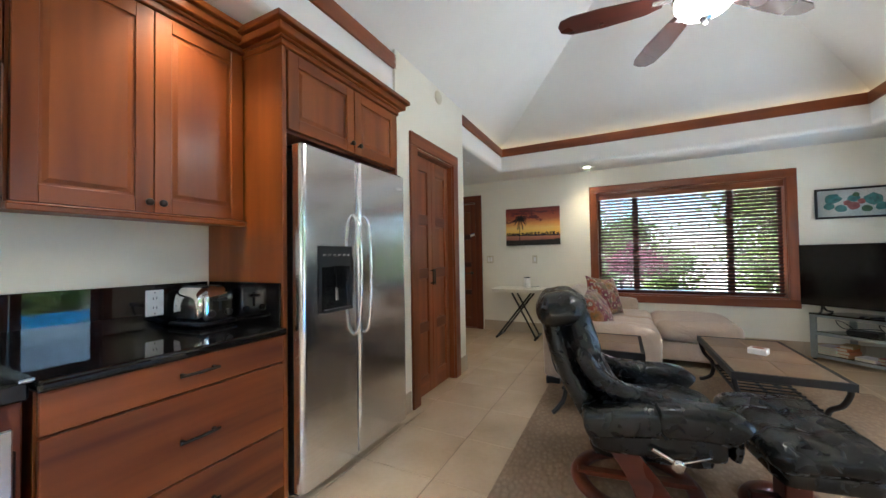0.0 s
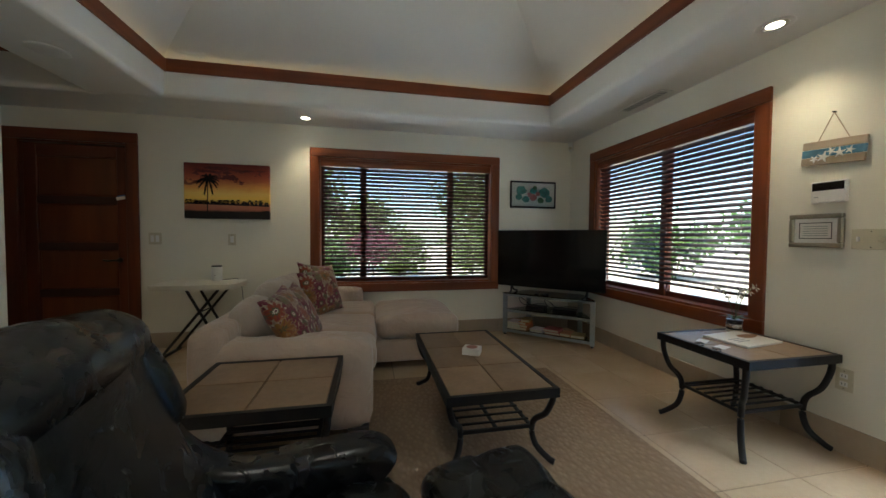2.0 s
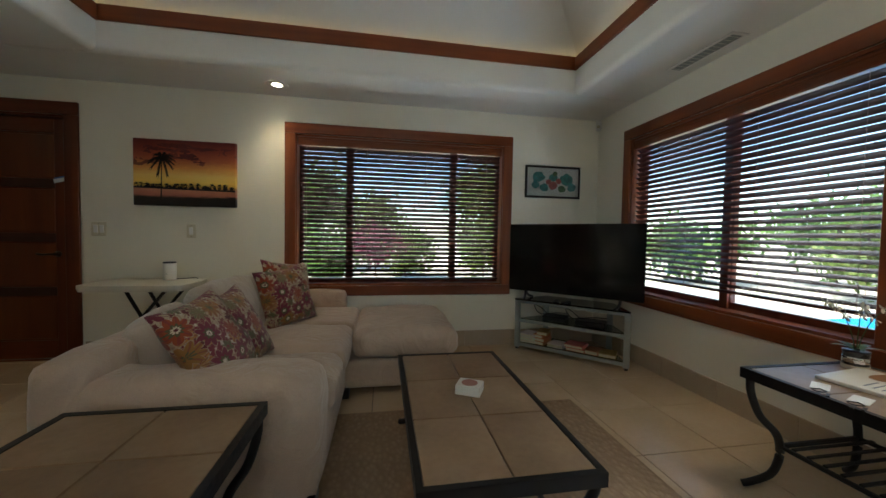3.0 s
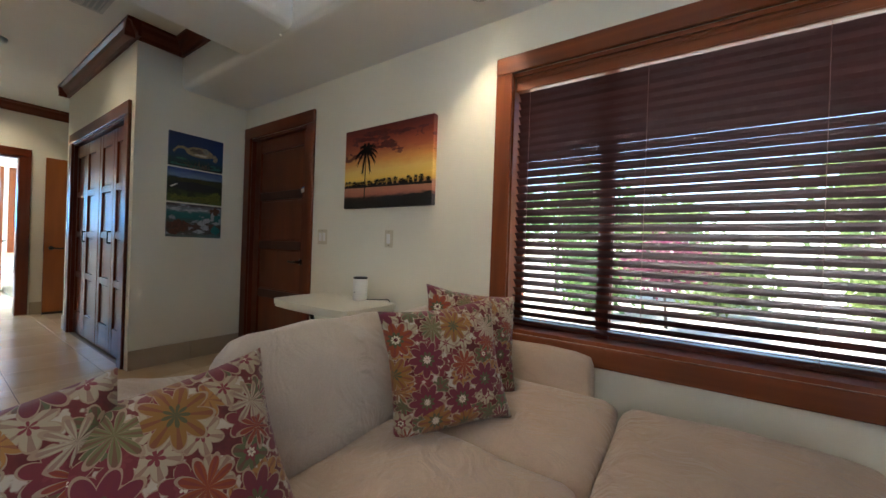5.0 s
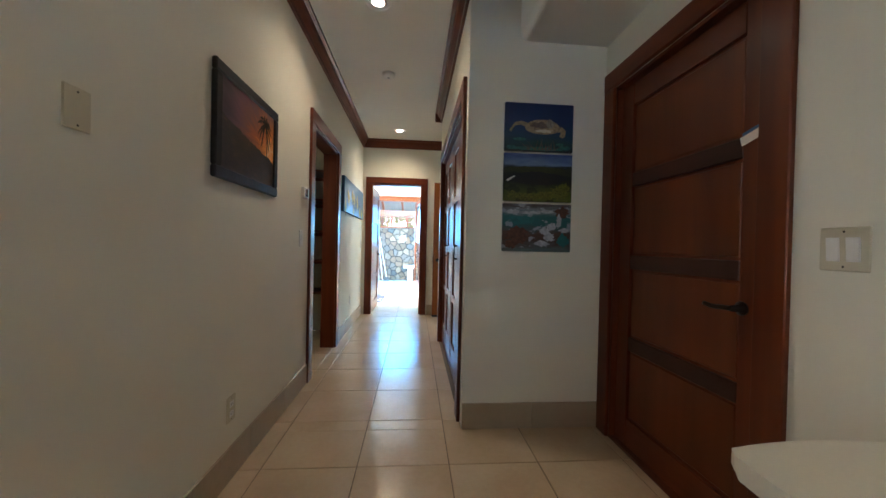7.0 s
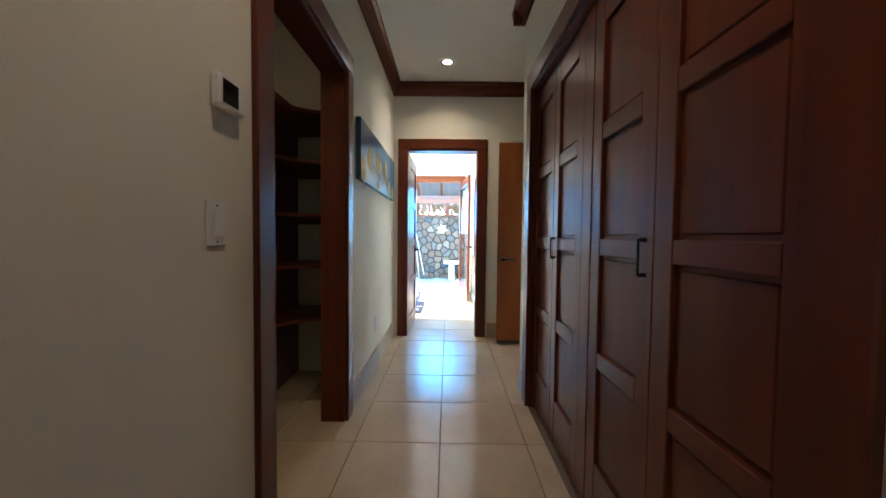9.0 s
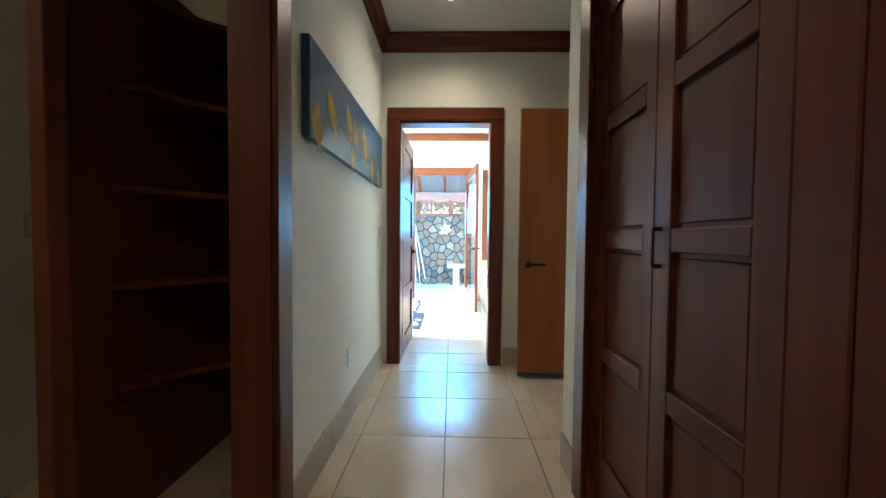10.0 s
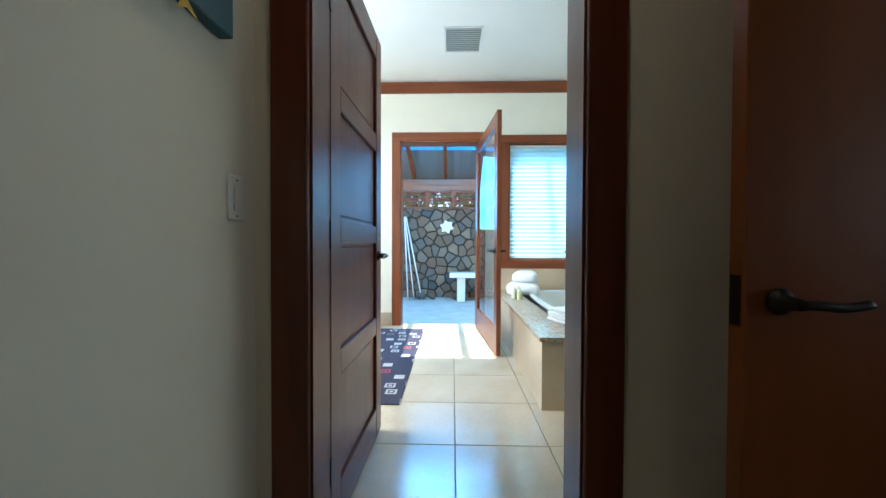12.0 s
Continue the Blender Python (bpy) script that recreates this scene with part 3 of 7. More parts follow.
def frame_parts(root, w, h, depth, wood_set, cw=0.105, proud=0.022, jamb=0.018, both=False, sill=0.0):
    """Casing and jambs round an opening of width w from x = 0, room side at y = 0, wall behind to y = depth."""
    for x in (-cw + 0.012, w - 0.012):
        part("casing", box(x, -proud, sill, x + cw, 0, h + 0.0, bevel=0.004), wood_set["z"], root)
    part("casing", box(-cw + 0.012, -proud - 0.002, h, w + cw - 0.012, 0, h + cw, bevel=0.004), wood_set["x"], root)
    for x in (0.0, w - jamb):
        part("jamb", box(x, 0.0, sill, x + jamb, depth, h - jamb), wood_set["z"], root)
    part("jamb", box(0, 0.0, h - jamb, w, depth, h), wood_set["x"], root)
    if both:
        for x in (-cw + 0.012, w - 0.012):
            part("casing", box(x, depth, sill, x + cw, depth + proud, h, bevel=0.004), wood_set["z"], root)
        part("casing", box(-cw + 0.012, depth, h, w + cw - 0.012, depth + proud + 0.002, h + cw, bevel=0.004), wood_set["x"], root)


def doorway(name, x, y, rz, label):
    return tagged(thing(name, x, y, 0, label, "", rz), "", "", "", "structure")


# doors: closed bedroom-wing door on the north wall
d = doorway("door_1", -2.62, N, 0, "closed dark cherry door with four panels and casing")
frame_parts(d, 0.905, 2.06, 0.18, DARKWOOD)
l = leaf(d, "door_leaf", 0.865, 2.035, 4, DARKWOOD, x0=0.02, rail=0.075, cross=SHADEDRAIL, panel=PANELWOOD, label="dark stained leaf, four broad panels between rails coloured as shaded")
l.location = (0, 0.035, 0)
lever(l, 0.80, 0.90, 0.0)
# Stop and threshold are added to block light leaking round the leaf.
part("stop", box(0.018, 0.0745, 2.0, 0.887, 0.09, 2.042), DARKWOOD["x"], d)
part("threshold", box(0.0, 0.002, -0.003, 0.905, 0.178, 0.011, bevel=0.002), DARKWOOD["x"], d)
tilt = Matrix.Translation((0.82, 0, 1.527)) @ Matrix.Rotation(radians(-14), 4, "Y")
tag = part("latch_tag", moved(box(-0.042, -0.006, -0.02, 0.036, -0.001, 0.012, bevel=0.001), tilt), WHITE, l, "small white card with a blue strip")
part("strip", moved(box(-0.030, -0.006, 0.0125, 0.040, -0.001, 0.024, bevel=0.001), tilt), simple("tag_blue", (0.05, 0.16, 0.42), 0.5), tag, "blue strip")
# pantry doors
d = doorway("door_2", PW, 2.05, 90, "pair of closed cherry pantry doors with casing")
frame_parts(d, 0.70, 2.06, T, CHERRY)
for i in range(2):
    # Darker wood on the middle rails stands in for their cross grain's shade.
    l = leaf(d, "door_leaf", 0.327, 2.03, 4, CHERRY, x0=0.021 + 0.33 * i, stile=0.07, cross=DARKWOOD["x"])
    l.location = (0, 0.045, 0)
    bm = boxes((0.335 + 0.03 * i - 0.006 - 0.02, -0.035, 0.93, 0.335 + 0.03 * i + 0.006 - 0.02, -0.025, 1.07), (0.335 + 0.03 * i - 0.024, -0.03, 0.94, 0.335 + 0.03 * i - 0.016, 0, 0.95), (0.335 + 0.03 * i - 0.024, -0.03, 1.05, 0.335 + 0.03 * i - 0.016, 0, 1.06), bevel=0.002)
    part("handle", bm, PEWTER, l, "dark bar pull")
# linen closet opening
d = doorway("door_3", -3.545, HS, 180, "open doorway of the linen closet with dark cherry casing")
frame_parts(d, 0.895, 2.06, T, DARKWOOD)
# closet bifold doors
d = doorway("door_4", -2.90, HN, 0, "four folding dark cherry closet doors")
d.matrix_basis = pose(-4.665, HN, 0, 0, 0, 0)
frame_parts(d, 1.765, 2.06, 0.16, DARKWOOD)
for i in range(4):
    l = leaf(d, "door_leaf", (0.372, 0.40, 0.425, 0.452)[i], 2.03, 4, DARKWOOD, x0=(0.005, 0.379, 0.88, 1.307)[i], stile=(0.055, 0.075, 0.078, 0.08)[i], top=0.125, rail=0.062, bottom=0.245)
    l.location = (0, 0.03, 0)
part("mullion", box(0.781, 0.028, 0.01, 0.878, 0.068, 2.03, bevel=0.003), DARKWOOD["z"], d)
for x in (0.414, 1.268):
    bm = boxes((x - 0.006, 0.004, 1.0, x + 0.006, 0.011, 1.11), (x - 0.007, 0.008, 0.998, x + 0.007, 0.032, 1.010), (x - 0.007, 0.008, 1.1, x + 0.007, 0.032, 1.112), bevel=0.003)
    part("handle", bm, PEWTER, d, "dark bar pull")
# bath doorway, its leaf swung into the bath
d = doorway("door_5", HW, 3.165, 90, "open bathroom door with dark cherry casing")
frame_parts(d, 0.785, 2.06, T, DARKWOOD, both=False)
l = leaf(d, "door_leaf", 0.73, 2.03, 4, DARKWOOD, x0=0.0, label="dark cherry four-panel leaf standing open")
l.matrix_basis = pose(0.02, T, 0, 0, 0, 89)
lever(l, 0.66, 0.93, 0.0, -1, -1)
for z in (0.25, 1.02, 1.78):
    part("hinge", boxes((0.004, T - 0.005, z - 0.045, 0.022, T + 0.012, z + 0.045), bevel=0.002), PEWTER, d, "dark metal hinge")
# bedroom door standing open across the alcove
d = doorway("door_6", -5.98, 4.95, 0, "honey coloured flush door standing wide open")
frame_parts(d, 0.78, 2.06, T, DARKWOOD)
l = part("door_leaf", box(0, -0.02, 0.05, 0.785, 0.02, 2.06, bevel=0.003), HONEY["z"], d, "honey coloured flush leaf")
part("kick_strip", box(0, -0.018, 0.02, 0.785, 0.018, 0.05), BLACK, l, "black sweep at the foot")
l.matrix_basis = pose(0.0, -0.03, 0, 0, 0, -90)
lever(l, 0.72, 0.885, 0.02, -1, 1)
part("latch_plate", box(0.784, -0.012, 0.835, 0.7875, 0.012, 0.935), PEWTER, l, "dark latch plate")

# floor: grout bed and single tiles
setting("floor", boxes((KW - 0.1, -2.7, -0.12, E + 0.1, N + 0.1, -0.004), (HW - 0.1, 1.7, -0.12, KW - 0.1, N + 0.1, -0.004), (FX - 0.16, 1.35, -0.12, HW - 0.1, 5.65, -0.004), (HW, N + 0.1, -0.12, -2.8, 8.5, -0.004)), GROUT, "beige stone-look tile floor with dark joints")
floor = bpy.data.objects["floor"]
bpy.data.objects["floor"]["label"] = "beige square floor tiles with narrow dark joints"

# ---- windows and blinds ----

CORD = simple("blind_cord", (0.16, 0.075, 0.065), 0.8)


def window(name, x, y, rz, w, z0, z1, mullions, label, depth=0.18, cw=0.095):
    """A cased window; local x along the wall, room side towards -y."""
    root = tagged(thing(name, x, y, 0, label, "", rz), "", "", "", "structure")
    for a in (-cw + 0.012, w - 0.012):
        part("casing", box(a, -0.022, z0, a + cw, 0, z1, bevel=0.004), CHERRY["z"], root)
    part("casing", box(-cw + 0.012, -0.024, z1, w + cw - 0.012, 0, z1 + cw, bevel=0.004), CHERRY["x"], root)
    part("sill", box(-cw + 0.012, -0.024, z0 - cw, w + cw - 0.012, 0, z0, bevel=0.004), CHERRY["x"], root)
    j = 0.02
    part("jamb", box(0, 0, z0, j, depth, z1), CHERRY["z"], root)
    part("jamb", box(w - j, 0, z0, w, depth, z1), CHERRY["z"], root)
    part("jamb", box(j, 0, z1 - j, w - j, depth, z1), CHERRY["x"], root)
    part("jamb", box(j, 0, z0, w - j, depth, z0 + j), CHERRY["x"], root)
    edges = [j] + [w * m for m in mullions] + [w - j]
    for m in mullions:
        part("mullion", box(w * m - 0.03, 0.085, z0 + j, w * m + 0.03, 0.16, z1 - j, bevel=0.003), DARKWOOD["z"], root)
    for a, b in zip(edges, edges[1:]):
        pane = part("pane", box(a + 0.03, 0.125, z0 + j + 0.03, b - 0.03, 0.129, z1 - j - 0.03), GLASS, root, "clear glass")
        pane.visible_shadow = False
        for r in ((a + 0.0, 0.11, z0 + j, a + 0.035, 0.15, z1 - j), (b - 0.035, 0.11, z0 + j, b, 0.15, z1 - j), (a + 0.035, 0.11, z0 + j, b - 0.035, 0.15, z0 + j + 0.045), (a + 0.035, 0.11, z1 - j - 0.045, b - 0.035, 0.15, z1 - j)):
            part("sash", box(*r), DARKWOOD["z"], root)
    return root


def blind(x, y, rz, w, z0, z1, tilt, cords, label):
    """A wooden slatted blind hanging in a window; slats are parts that share one mesh."""
    root = thing("window_blind", x, y, 0, label, "blind", rz)
    rail = part("headrail", box(0.0, -0.028, z1 - 0.075, w, 0.03, z1, bevel=0.003), CHERRY["x"], root, "moulded cherry valance")
    for lo, hi in ((0.002, 0.012), (0.022, 0.027), (0.066, 0.075)):
        part("moulding", box(0.0, -0.034, z1 - hi, w, -0.0285, z1 - lo, bevel=0.002), CHERRY["x"], rail)
    bm = bmesh.new()
    prof = [(-0.025, 0.0), (-0.012, 0.0032), (0.0, 0.0044), (0.012, 0.0032), (0.025, 0.0), (0.012, 0.0012), (0.0, 0.0022), (-0.012, 0.0012)]
    ends = [[bm.verts.new((xx, a, b)) for a, b in prof] for xx in (0.012, w - 0.012)]
    for i in range(len(prof)):
        k = (i + 1) % len(prof)
        bm.faces.new((ends[0][i], ends[1][i], ends[1][k], ends[0][k]))
    bm.faces.new(ends[0])
    bm.faces.new(ends[1][::-1])
    bmesh.ops.recalc_face_normals(bm, faces=bm.faces[:])
    pitch = 0.0425
    count = int((z1 - 0.09 - z0 - 0.03) / pitch)
    first = None
    for i in range(count):
        if first is None:
            first = part("slat", bm, SLAT, root)
            ob = first
        else:
            ob = new("slat", first.data)
            ob.parent = root
        ob.matrix_basis = pose(0, 0.004, z1 - 0.10 - i * pitch, tilt + random.uniform(-1.2, 1.2), random.uniform(-0.05, 0.05), 0)
    zb = z1 - 0.10 - count * pitch
    part("bottom_rail", box(0.012, -0.022, zb - 0.006, w - 0.012, 0.03, zb + 0.012, bevel=0.004), SLAT, root)
    for c in cords:
        for dy in (-0.023, 0.028):
            part("ladder_cord", cyl((w * c, dy, zb), (w * c, dy, z1 - 0.07), 0.0011, n=5), CORD, root)
    return root


window("window_1", 0.085, N, 0, 2.02, 0.62, 2.03, (0.24, 0.75), "cherry cased three-light window")
blind(0.107, N + 0.045, 0, 1.976, 0.64, 2.01, -40, (0.04, 0.32, 0.61, 0.92), "dark red-brown wooden slatted blind in the north window")
window("window_2", E, 4.505, -90, 1.705, 0.62, 2.03, (0.507,), "cherry cased two-light window")
blind(E + 0.045, 4.485, -90, 1.665, 0.70, 2.01, -33, (0.05, 0.35, 0.65, 0.95), "dark red-brown wooden slatted blind in the east window")

# glazed entry doors on the east side
d = doorway("door_7", E, 2.02, -90, "cherry framed glazed entry doors")
frame_parts(d, 1.77, 2.08, 0.18, CHERRY)
for a in (0.02, 0.89):
    for r in ((a, 0.06, 0.01, a + 0.1, 0.1, 2.05), (a + 0.76, 0.06, 0.01, a + 0.86, 0.1, 2.05), (a + 0.1, 0.06, 0.01, a + 0.76, 0.1, 0.2), (a + 0.1, 0.06, 1.93, a + 0.76, 0.1, 2.05)):
        part("stile", box(*r, bevel=0.003), CHERRY["z"], d)
    part("pane", box(a + 0.1, 0.077, 0.2, a + 0.76, 0.083, 1.93), GLASS, d, "clear glass").visible_shadow = False
window("window_3", 1.9, -2.6, 180, 2.6, 0.9, 2.1, (0.5,), "cherry cased kitchen window", depth=0.14)

# bath openings
d = doorway("door_8", FX, 2.94, 90, "cherry framed garden doorway of the bathroom")
frame_parts(d, 0.94, 2.215, 0.16, CHERRY)
gd = doorway("door_9", FX + 0.03, 3.86, 0, "open glazed cherry garden door")
gd.matrix_basis = pose(FX + 0.05, 3.87, 0, 0, 0, 5.5)
W8 = 1.13
for r in ((0, -0.02, 0.015, 0.11, 0.02, 2.15), (W8 - 0.11, -0.02, 0.015, W8, 0.02, 2.15), (0.11, -0.019, 0.015, W8 - 0.11, 0.019, 0.24), (0.11, -0.019, 2.03, W8 - 0.11, 0.019, 2.15)):
    part("stile", box(*r, bevel=0.003), CHERRY["z"], gd)
part("pane", box(0.11, -0.003, 0.24, W8 - 0.11, 0.003, 2.03), GLASS, gd, "clear glass").visible_shadow = False
lever(gd, W8 - 0.055, 0.93, -0.02, -1, -1)
lever(gd, W8 - 0.055, 0.93, 0.02, -1, 1)
wb = window("window_4", FX, 4.235, 90, 1.015, 0.79, 2.19, (), "cherry cased bathroom window", depth=0.16)
root = thing("pleated_shade", FX - 0.03, 4.267, 0, "pale translucent pleated shade drawn down in the bath window", "shade", 90)
g = Graph("translucent_shade")
g.set(Base_Color=(0.8, 0.9, 0.92, 1), Roughness=0.8)
tr = g.node("ShaderNodeBsdfTranslucent", Color=(0.30, 0.52, 0.56, 1))
mx = g.node("ShaderNodeMixShader", Fac=0.6, i1=g.b.outputs[0], i2=tr.outputs[0])
g.t.links.new(mx.outputs[0], g.t.nodes["Material Output"].inputs[0])
bm = bmesh.new()
zs = np.linspace(0.82, 2.15, 56)
va = [[bm.verts.new((xx, 0.008 * (i % 2), z)) for xx in (0.0, 0.95)] for i, z in enumerate(zs)]
for p, q in zip(va, va[1:]):
    bm.faces.new((p[0], p[1], q[1], q[0]))
part("fabric", bm, g.m, root)
part("headrail", box(0, -0.015, 2.145, 0.95, 0.02, 2.168), WHITE, root)

# baseboards
baseboard("baseboard_north", -1.60, N - 0.012, E, N)
baseboard("baseboard_east", E - 0.012, 2.13, E, N - 0.012)
baseboard("baseboard_pantry", PW, 2.86, PW + 0.012, HS + 0.012)
baseboard("baseboard_pantry_south", PW, 1.80, PW + 0.012, 1.935)
baseboard("baseboard_hall_south", -3.45, HS, PW, HS + 0.012)
baseboard("baseboard_hall_south_end", HW + 0.012, HS, -4.55, HS + 0.012)
baseboard("baseboard_niche", -2.73, HN, -2.718, N)
baseboard("baseboard_hall_west", HW, 4.06, HW + 0.012, 4.95)
baseboard("baseboard_hall_north", -4.95, HN - 0.012, -4.78, HN)
baseboard("baseboard_alcove", -4.962, HN, -4.95, 4.95)
baseboard("baseboard_bath", FX, 1.4, FX + 0.012, 2.84)

# ---- kitchen ----


def raised_door(root, name, y0, y1, z0, z1, x, woods, knob=None):
    """A framed cabinet door in the plane x, facing +x."""
    s = 0.062
    d = part(name, box(x - 0.022, y0, z0, x - 0.008, y1, z1), woods["z"], root)
    for a in (y0, y1 - s):
        part("stile", box(x - 0.018, a, z0, x, a + s, z1, bevel=0.002), woods["z"], d)
    for a in (z0, z1 - s):
        part("rail", box(x - 0.0178, y0 + s, a, x - 0.0004, y1 - s, a + s, bevel=0.002), woods["y"], d)
    bm = box(x - 0.012, y0 + s + 0.003, z0 + s + 0.003, x - 0.003, y1 - s - 0.003, z1 - s - 0.003)
    top = [f for f in bm.faces if f.normal.x > 0.9]
    bmesh.ops.inset_region(bm, faces=top, thickness=0.03, depth=0.0)
    for v in bm.verts:
        if v.co.x > x - 0.004 and (abs(v.co.y - y0 - s) < 0.01 or abs(v.co.y - y1 + s) < 0.01):
            v.co.x = x - 0.010
        elif v.co.x > x - 0.004 and (abs(v.co.z - z0 - s) < 0.01 or abs(v.co.z - z1 + s) < 0.01):
            v.co.x = x - 0.010
    part("panel", bm, woods["z"], d)
    if knob:
        bm = lathe([(0.006, 0), (0.006, 0.012), (0.014, 0.018), (0.015, 0.026), (0.009, 0.032)], 14)
        moved(bm, Matrix.Translation((x, *knob)) @ Matrix.Rotation(radians(90), 4, "Y"))
        part("knob", bm, PEWTER, d, "dark round knob", True)
    return d


def cornice(root, m, y0, y1, x, z0, back, side=0):
    """Cabinet crown: a stepped moulding growing outwards; side: its return along -y."""
    top = None
    for lo, hi, out in ((0.085, 0.115, 0.075), (0.0, 0.03, 0.012), (0.03, 0.045, 0.022), (0.045, 0.0845, 0.05)):
        bm = moved(box(back, y0 - out * side, z0 + lo, x + out, y1 + out * (side > 0), z0 + hi, bevel=0.004), m)
        if top is None:
            top = part("cornice", bm, CABINET["y"], root, "stepped crown moulding")
        else:
            part("moulding", bm, CABINET["y"], top)


k = thing("base_cabinet", -1.36, 0.42, 0, "cherry drawer cabinet with three drawers and dark pulls", "cabinet")
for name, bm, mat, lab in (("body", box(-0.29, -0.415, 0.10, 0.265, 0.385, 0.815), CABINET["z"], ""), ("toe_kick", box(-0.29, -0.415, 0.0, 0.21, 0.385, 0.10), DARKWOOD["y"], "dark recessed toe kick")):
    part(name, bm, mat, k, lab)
for z0, z1, hz in ((0.690, 0.812, 0.755), (0.375, 0.682, 0.515), (0.105, 0.367, 0.25)):
    d = part("drawer", box(0.266, -0.41, z0, 0.288, 0.388, z1, bevel=0.003), DRAWER, k)
    bm = boxes((0.288, -0.062, hz - 0.006, 0.312, -0.05, hz + 0.006), (0.288, 0.05, hz - 0.006, 0.312, 0.062, hz + 0.006), bevel=0.002)
    add_tube(bm, [(0.312, -0.07, hz), (0.316, 0, hz), (0.312, 0.07, hz)], 0.006, 8)
    part("handle", bm, PEWTER, d, "dark bar pull")
c = thing("countertop", -1.36, 0.4, 0.815, "polished black granite counter with upstand", "countertop")
bm = box(-0.31, -0.40, 0.0, 0.315, 0.405, 0.035, bevel=0.012, segments=3)
part("slab", bm, GRANITE, c)
part("upstand", box(-0.31, -3.0, 0.0355, -0.285, 0.38, 0.245, bevel=0.002), GRANITE, c)
part("upstand", box(-0.285, 0.385, 0.0355, 0.28, 0.405, 0.245, bevel=0.002), GRANITE, c)
part("slab", box(-0.31, -3.0, 0.0, 0.315, -1.17, 0.035, bevel=0.012, segments=3), GRANITE, c)
r = thing("range", -1.36, -0.39, 0, "black glass cooktop range with a steel oven handle", "stove")
part("body", box(-0.3, -0.375, 0.02, 0.27, 0.375, 0.80, bevel=0.004), DARKWOOD["z"], r)
part("cooktop", box(-0.28, -0.38, 0.803, 0.30, 0.38, 0.855, bevel=0.006), GLOSSBLACK, r, "black glass cooktop")
part("rim", box(-0.285, 0.36, 0.852, 0.305, 0.392, 0.862, bevel=0.003), STEEL, r, "steel edge strip")
part("oven_door", box(0.27, -0.36, 0.12, 0.295, 0.36, 0.68, bevel=0.006), GLOSSBLACK, r)
part("oven_frame", box(0.2955, 0.25, 0.2, 0.305, 0.352, 0.74, bevel=0.004), STEEL, r, "brushed steel side strip")
kb = thing("base_cabinet", -1.36, -1.68, 0, "cherry base cabinet beyond the range", "cabinet")
part("body", box(-0.29, -0.88, 0.1, 0.265, 0.88, 0.815), CABINET["z"], kb)
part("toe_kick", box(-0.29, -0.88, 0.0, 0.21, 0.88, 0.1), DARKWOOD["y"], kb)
u = thing("upper_cabinet", 0, 0, 0, "cherry wall cabinet with two panelled doors", "cabinet")
u.location = (-1.50, 0.4, 1.345)
uo = Matrix.Translation((1.50, -0.4, -1.345))
part("body", moved(box(KW + 0.001, 0.003, 1.365, -1.368, 0.792, 2.245), uo), CABINET["z"], u)
for y0, y1, ky in ((0.012, 0.397, 0.375), (0.401, 0.786, 0.423)):
    d = raised_door(u, "door", y0, y1, 1.375, 2.225, -1.345, CABINET, (ky, 1.415))
    d.matrix_parent_inverse = uo
part("light_rail", moved(boxes((-1.40, 0.002, 1.345, -1.335, 0.796, 1.372), (-1.40, 0.002, 1.362, -1.328, 0.796, 1.371), bevel=0.004), uo), CABINET["y"], u)
cornice(u, uo, 0.0, 0.79, -1.345, 2.23, KW + 0.002)
mw = thing("microwave", -1.50, -0.39, 1.345, "steel and black over-range microwave", "microwave")
part("body", box(-0.17, -0.385, 0.03, 0.17, 0.385, 0.46, bevel=0.006), STEEL, mw)
part("door", box(0.17, -0.38, 0.035, 0.20, 0.375, 0.455, bevel=0.006), GLOSSBLACK, mw, "black glass door")
uc = thing("upper_cabinet", -1.50, -0.39, 1.81, "short cherry cabinet over the microwave", "cabinet")
part("body", box(-0.17, -0.388, 0.0, 0.13, 0.388, 0.42), CABINET["z"], uc)
part("door", box(0.132, -0.385, 0.01, 0.152, 0.385, 0.41, bevel=0.003), CABINET["z"], uc)
f = thing("fridge_cabinet", -1.36, 1.29, 0, "tall cherry surround with two doors above the fridge", "cabinet")
fo = Matrix.Translation((1.36, -1.29, 0))
for y in (0.797, 1.752):
    part("side_panel", moved(box(KW + 0.001, y, 0, -1.068, y + 0.026, 2.24, bevel=0.002), fo), CABINET["z"], f)
part("body", moved(box(KW + 0.001, 0.824, 1.80, -1.085, 1.751, 2.24), fo), DARKWOOD["y"], f)
for y0, y1, ky in ((0.828, 1.306, 1.275), (1.312, 1.748, 1.343)):
    d = raised_door(f, "door", y0, y1, 1.815, 2.205, -1.06, CABINET, (ky, 1.865))
    d.matrix_parent_inverse = fo
cornice(f, fo, 0.797, 1.778, -1.068, 2.215, KW + 0.002, 1)

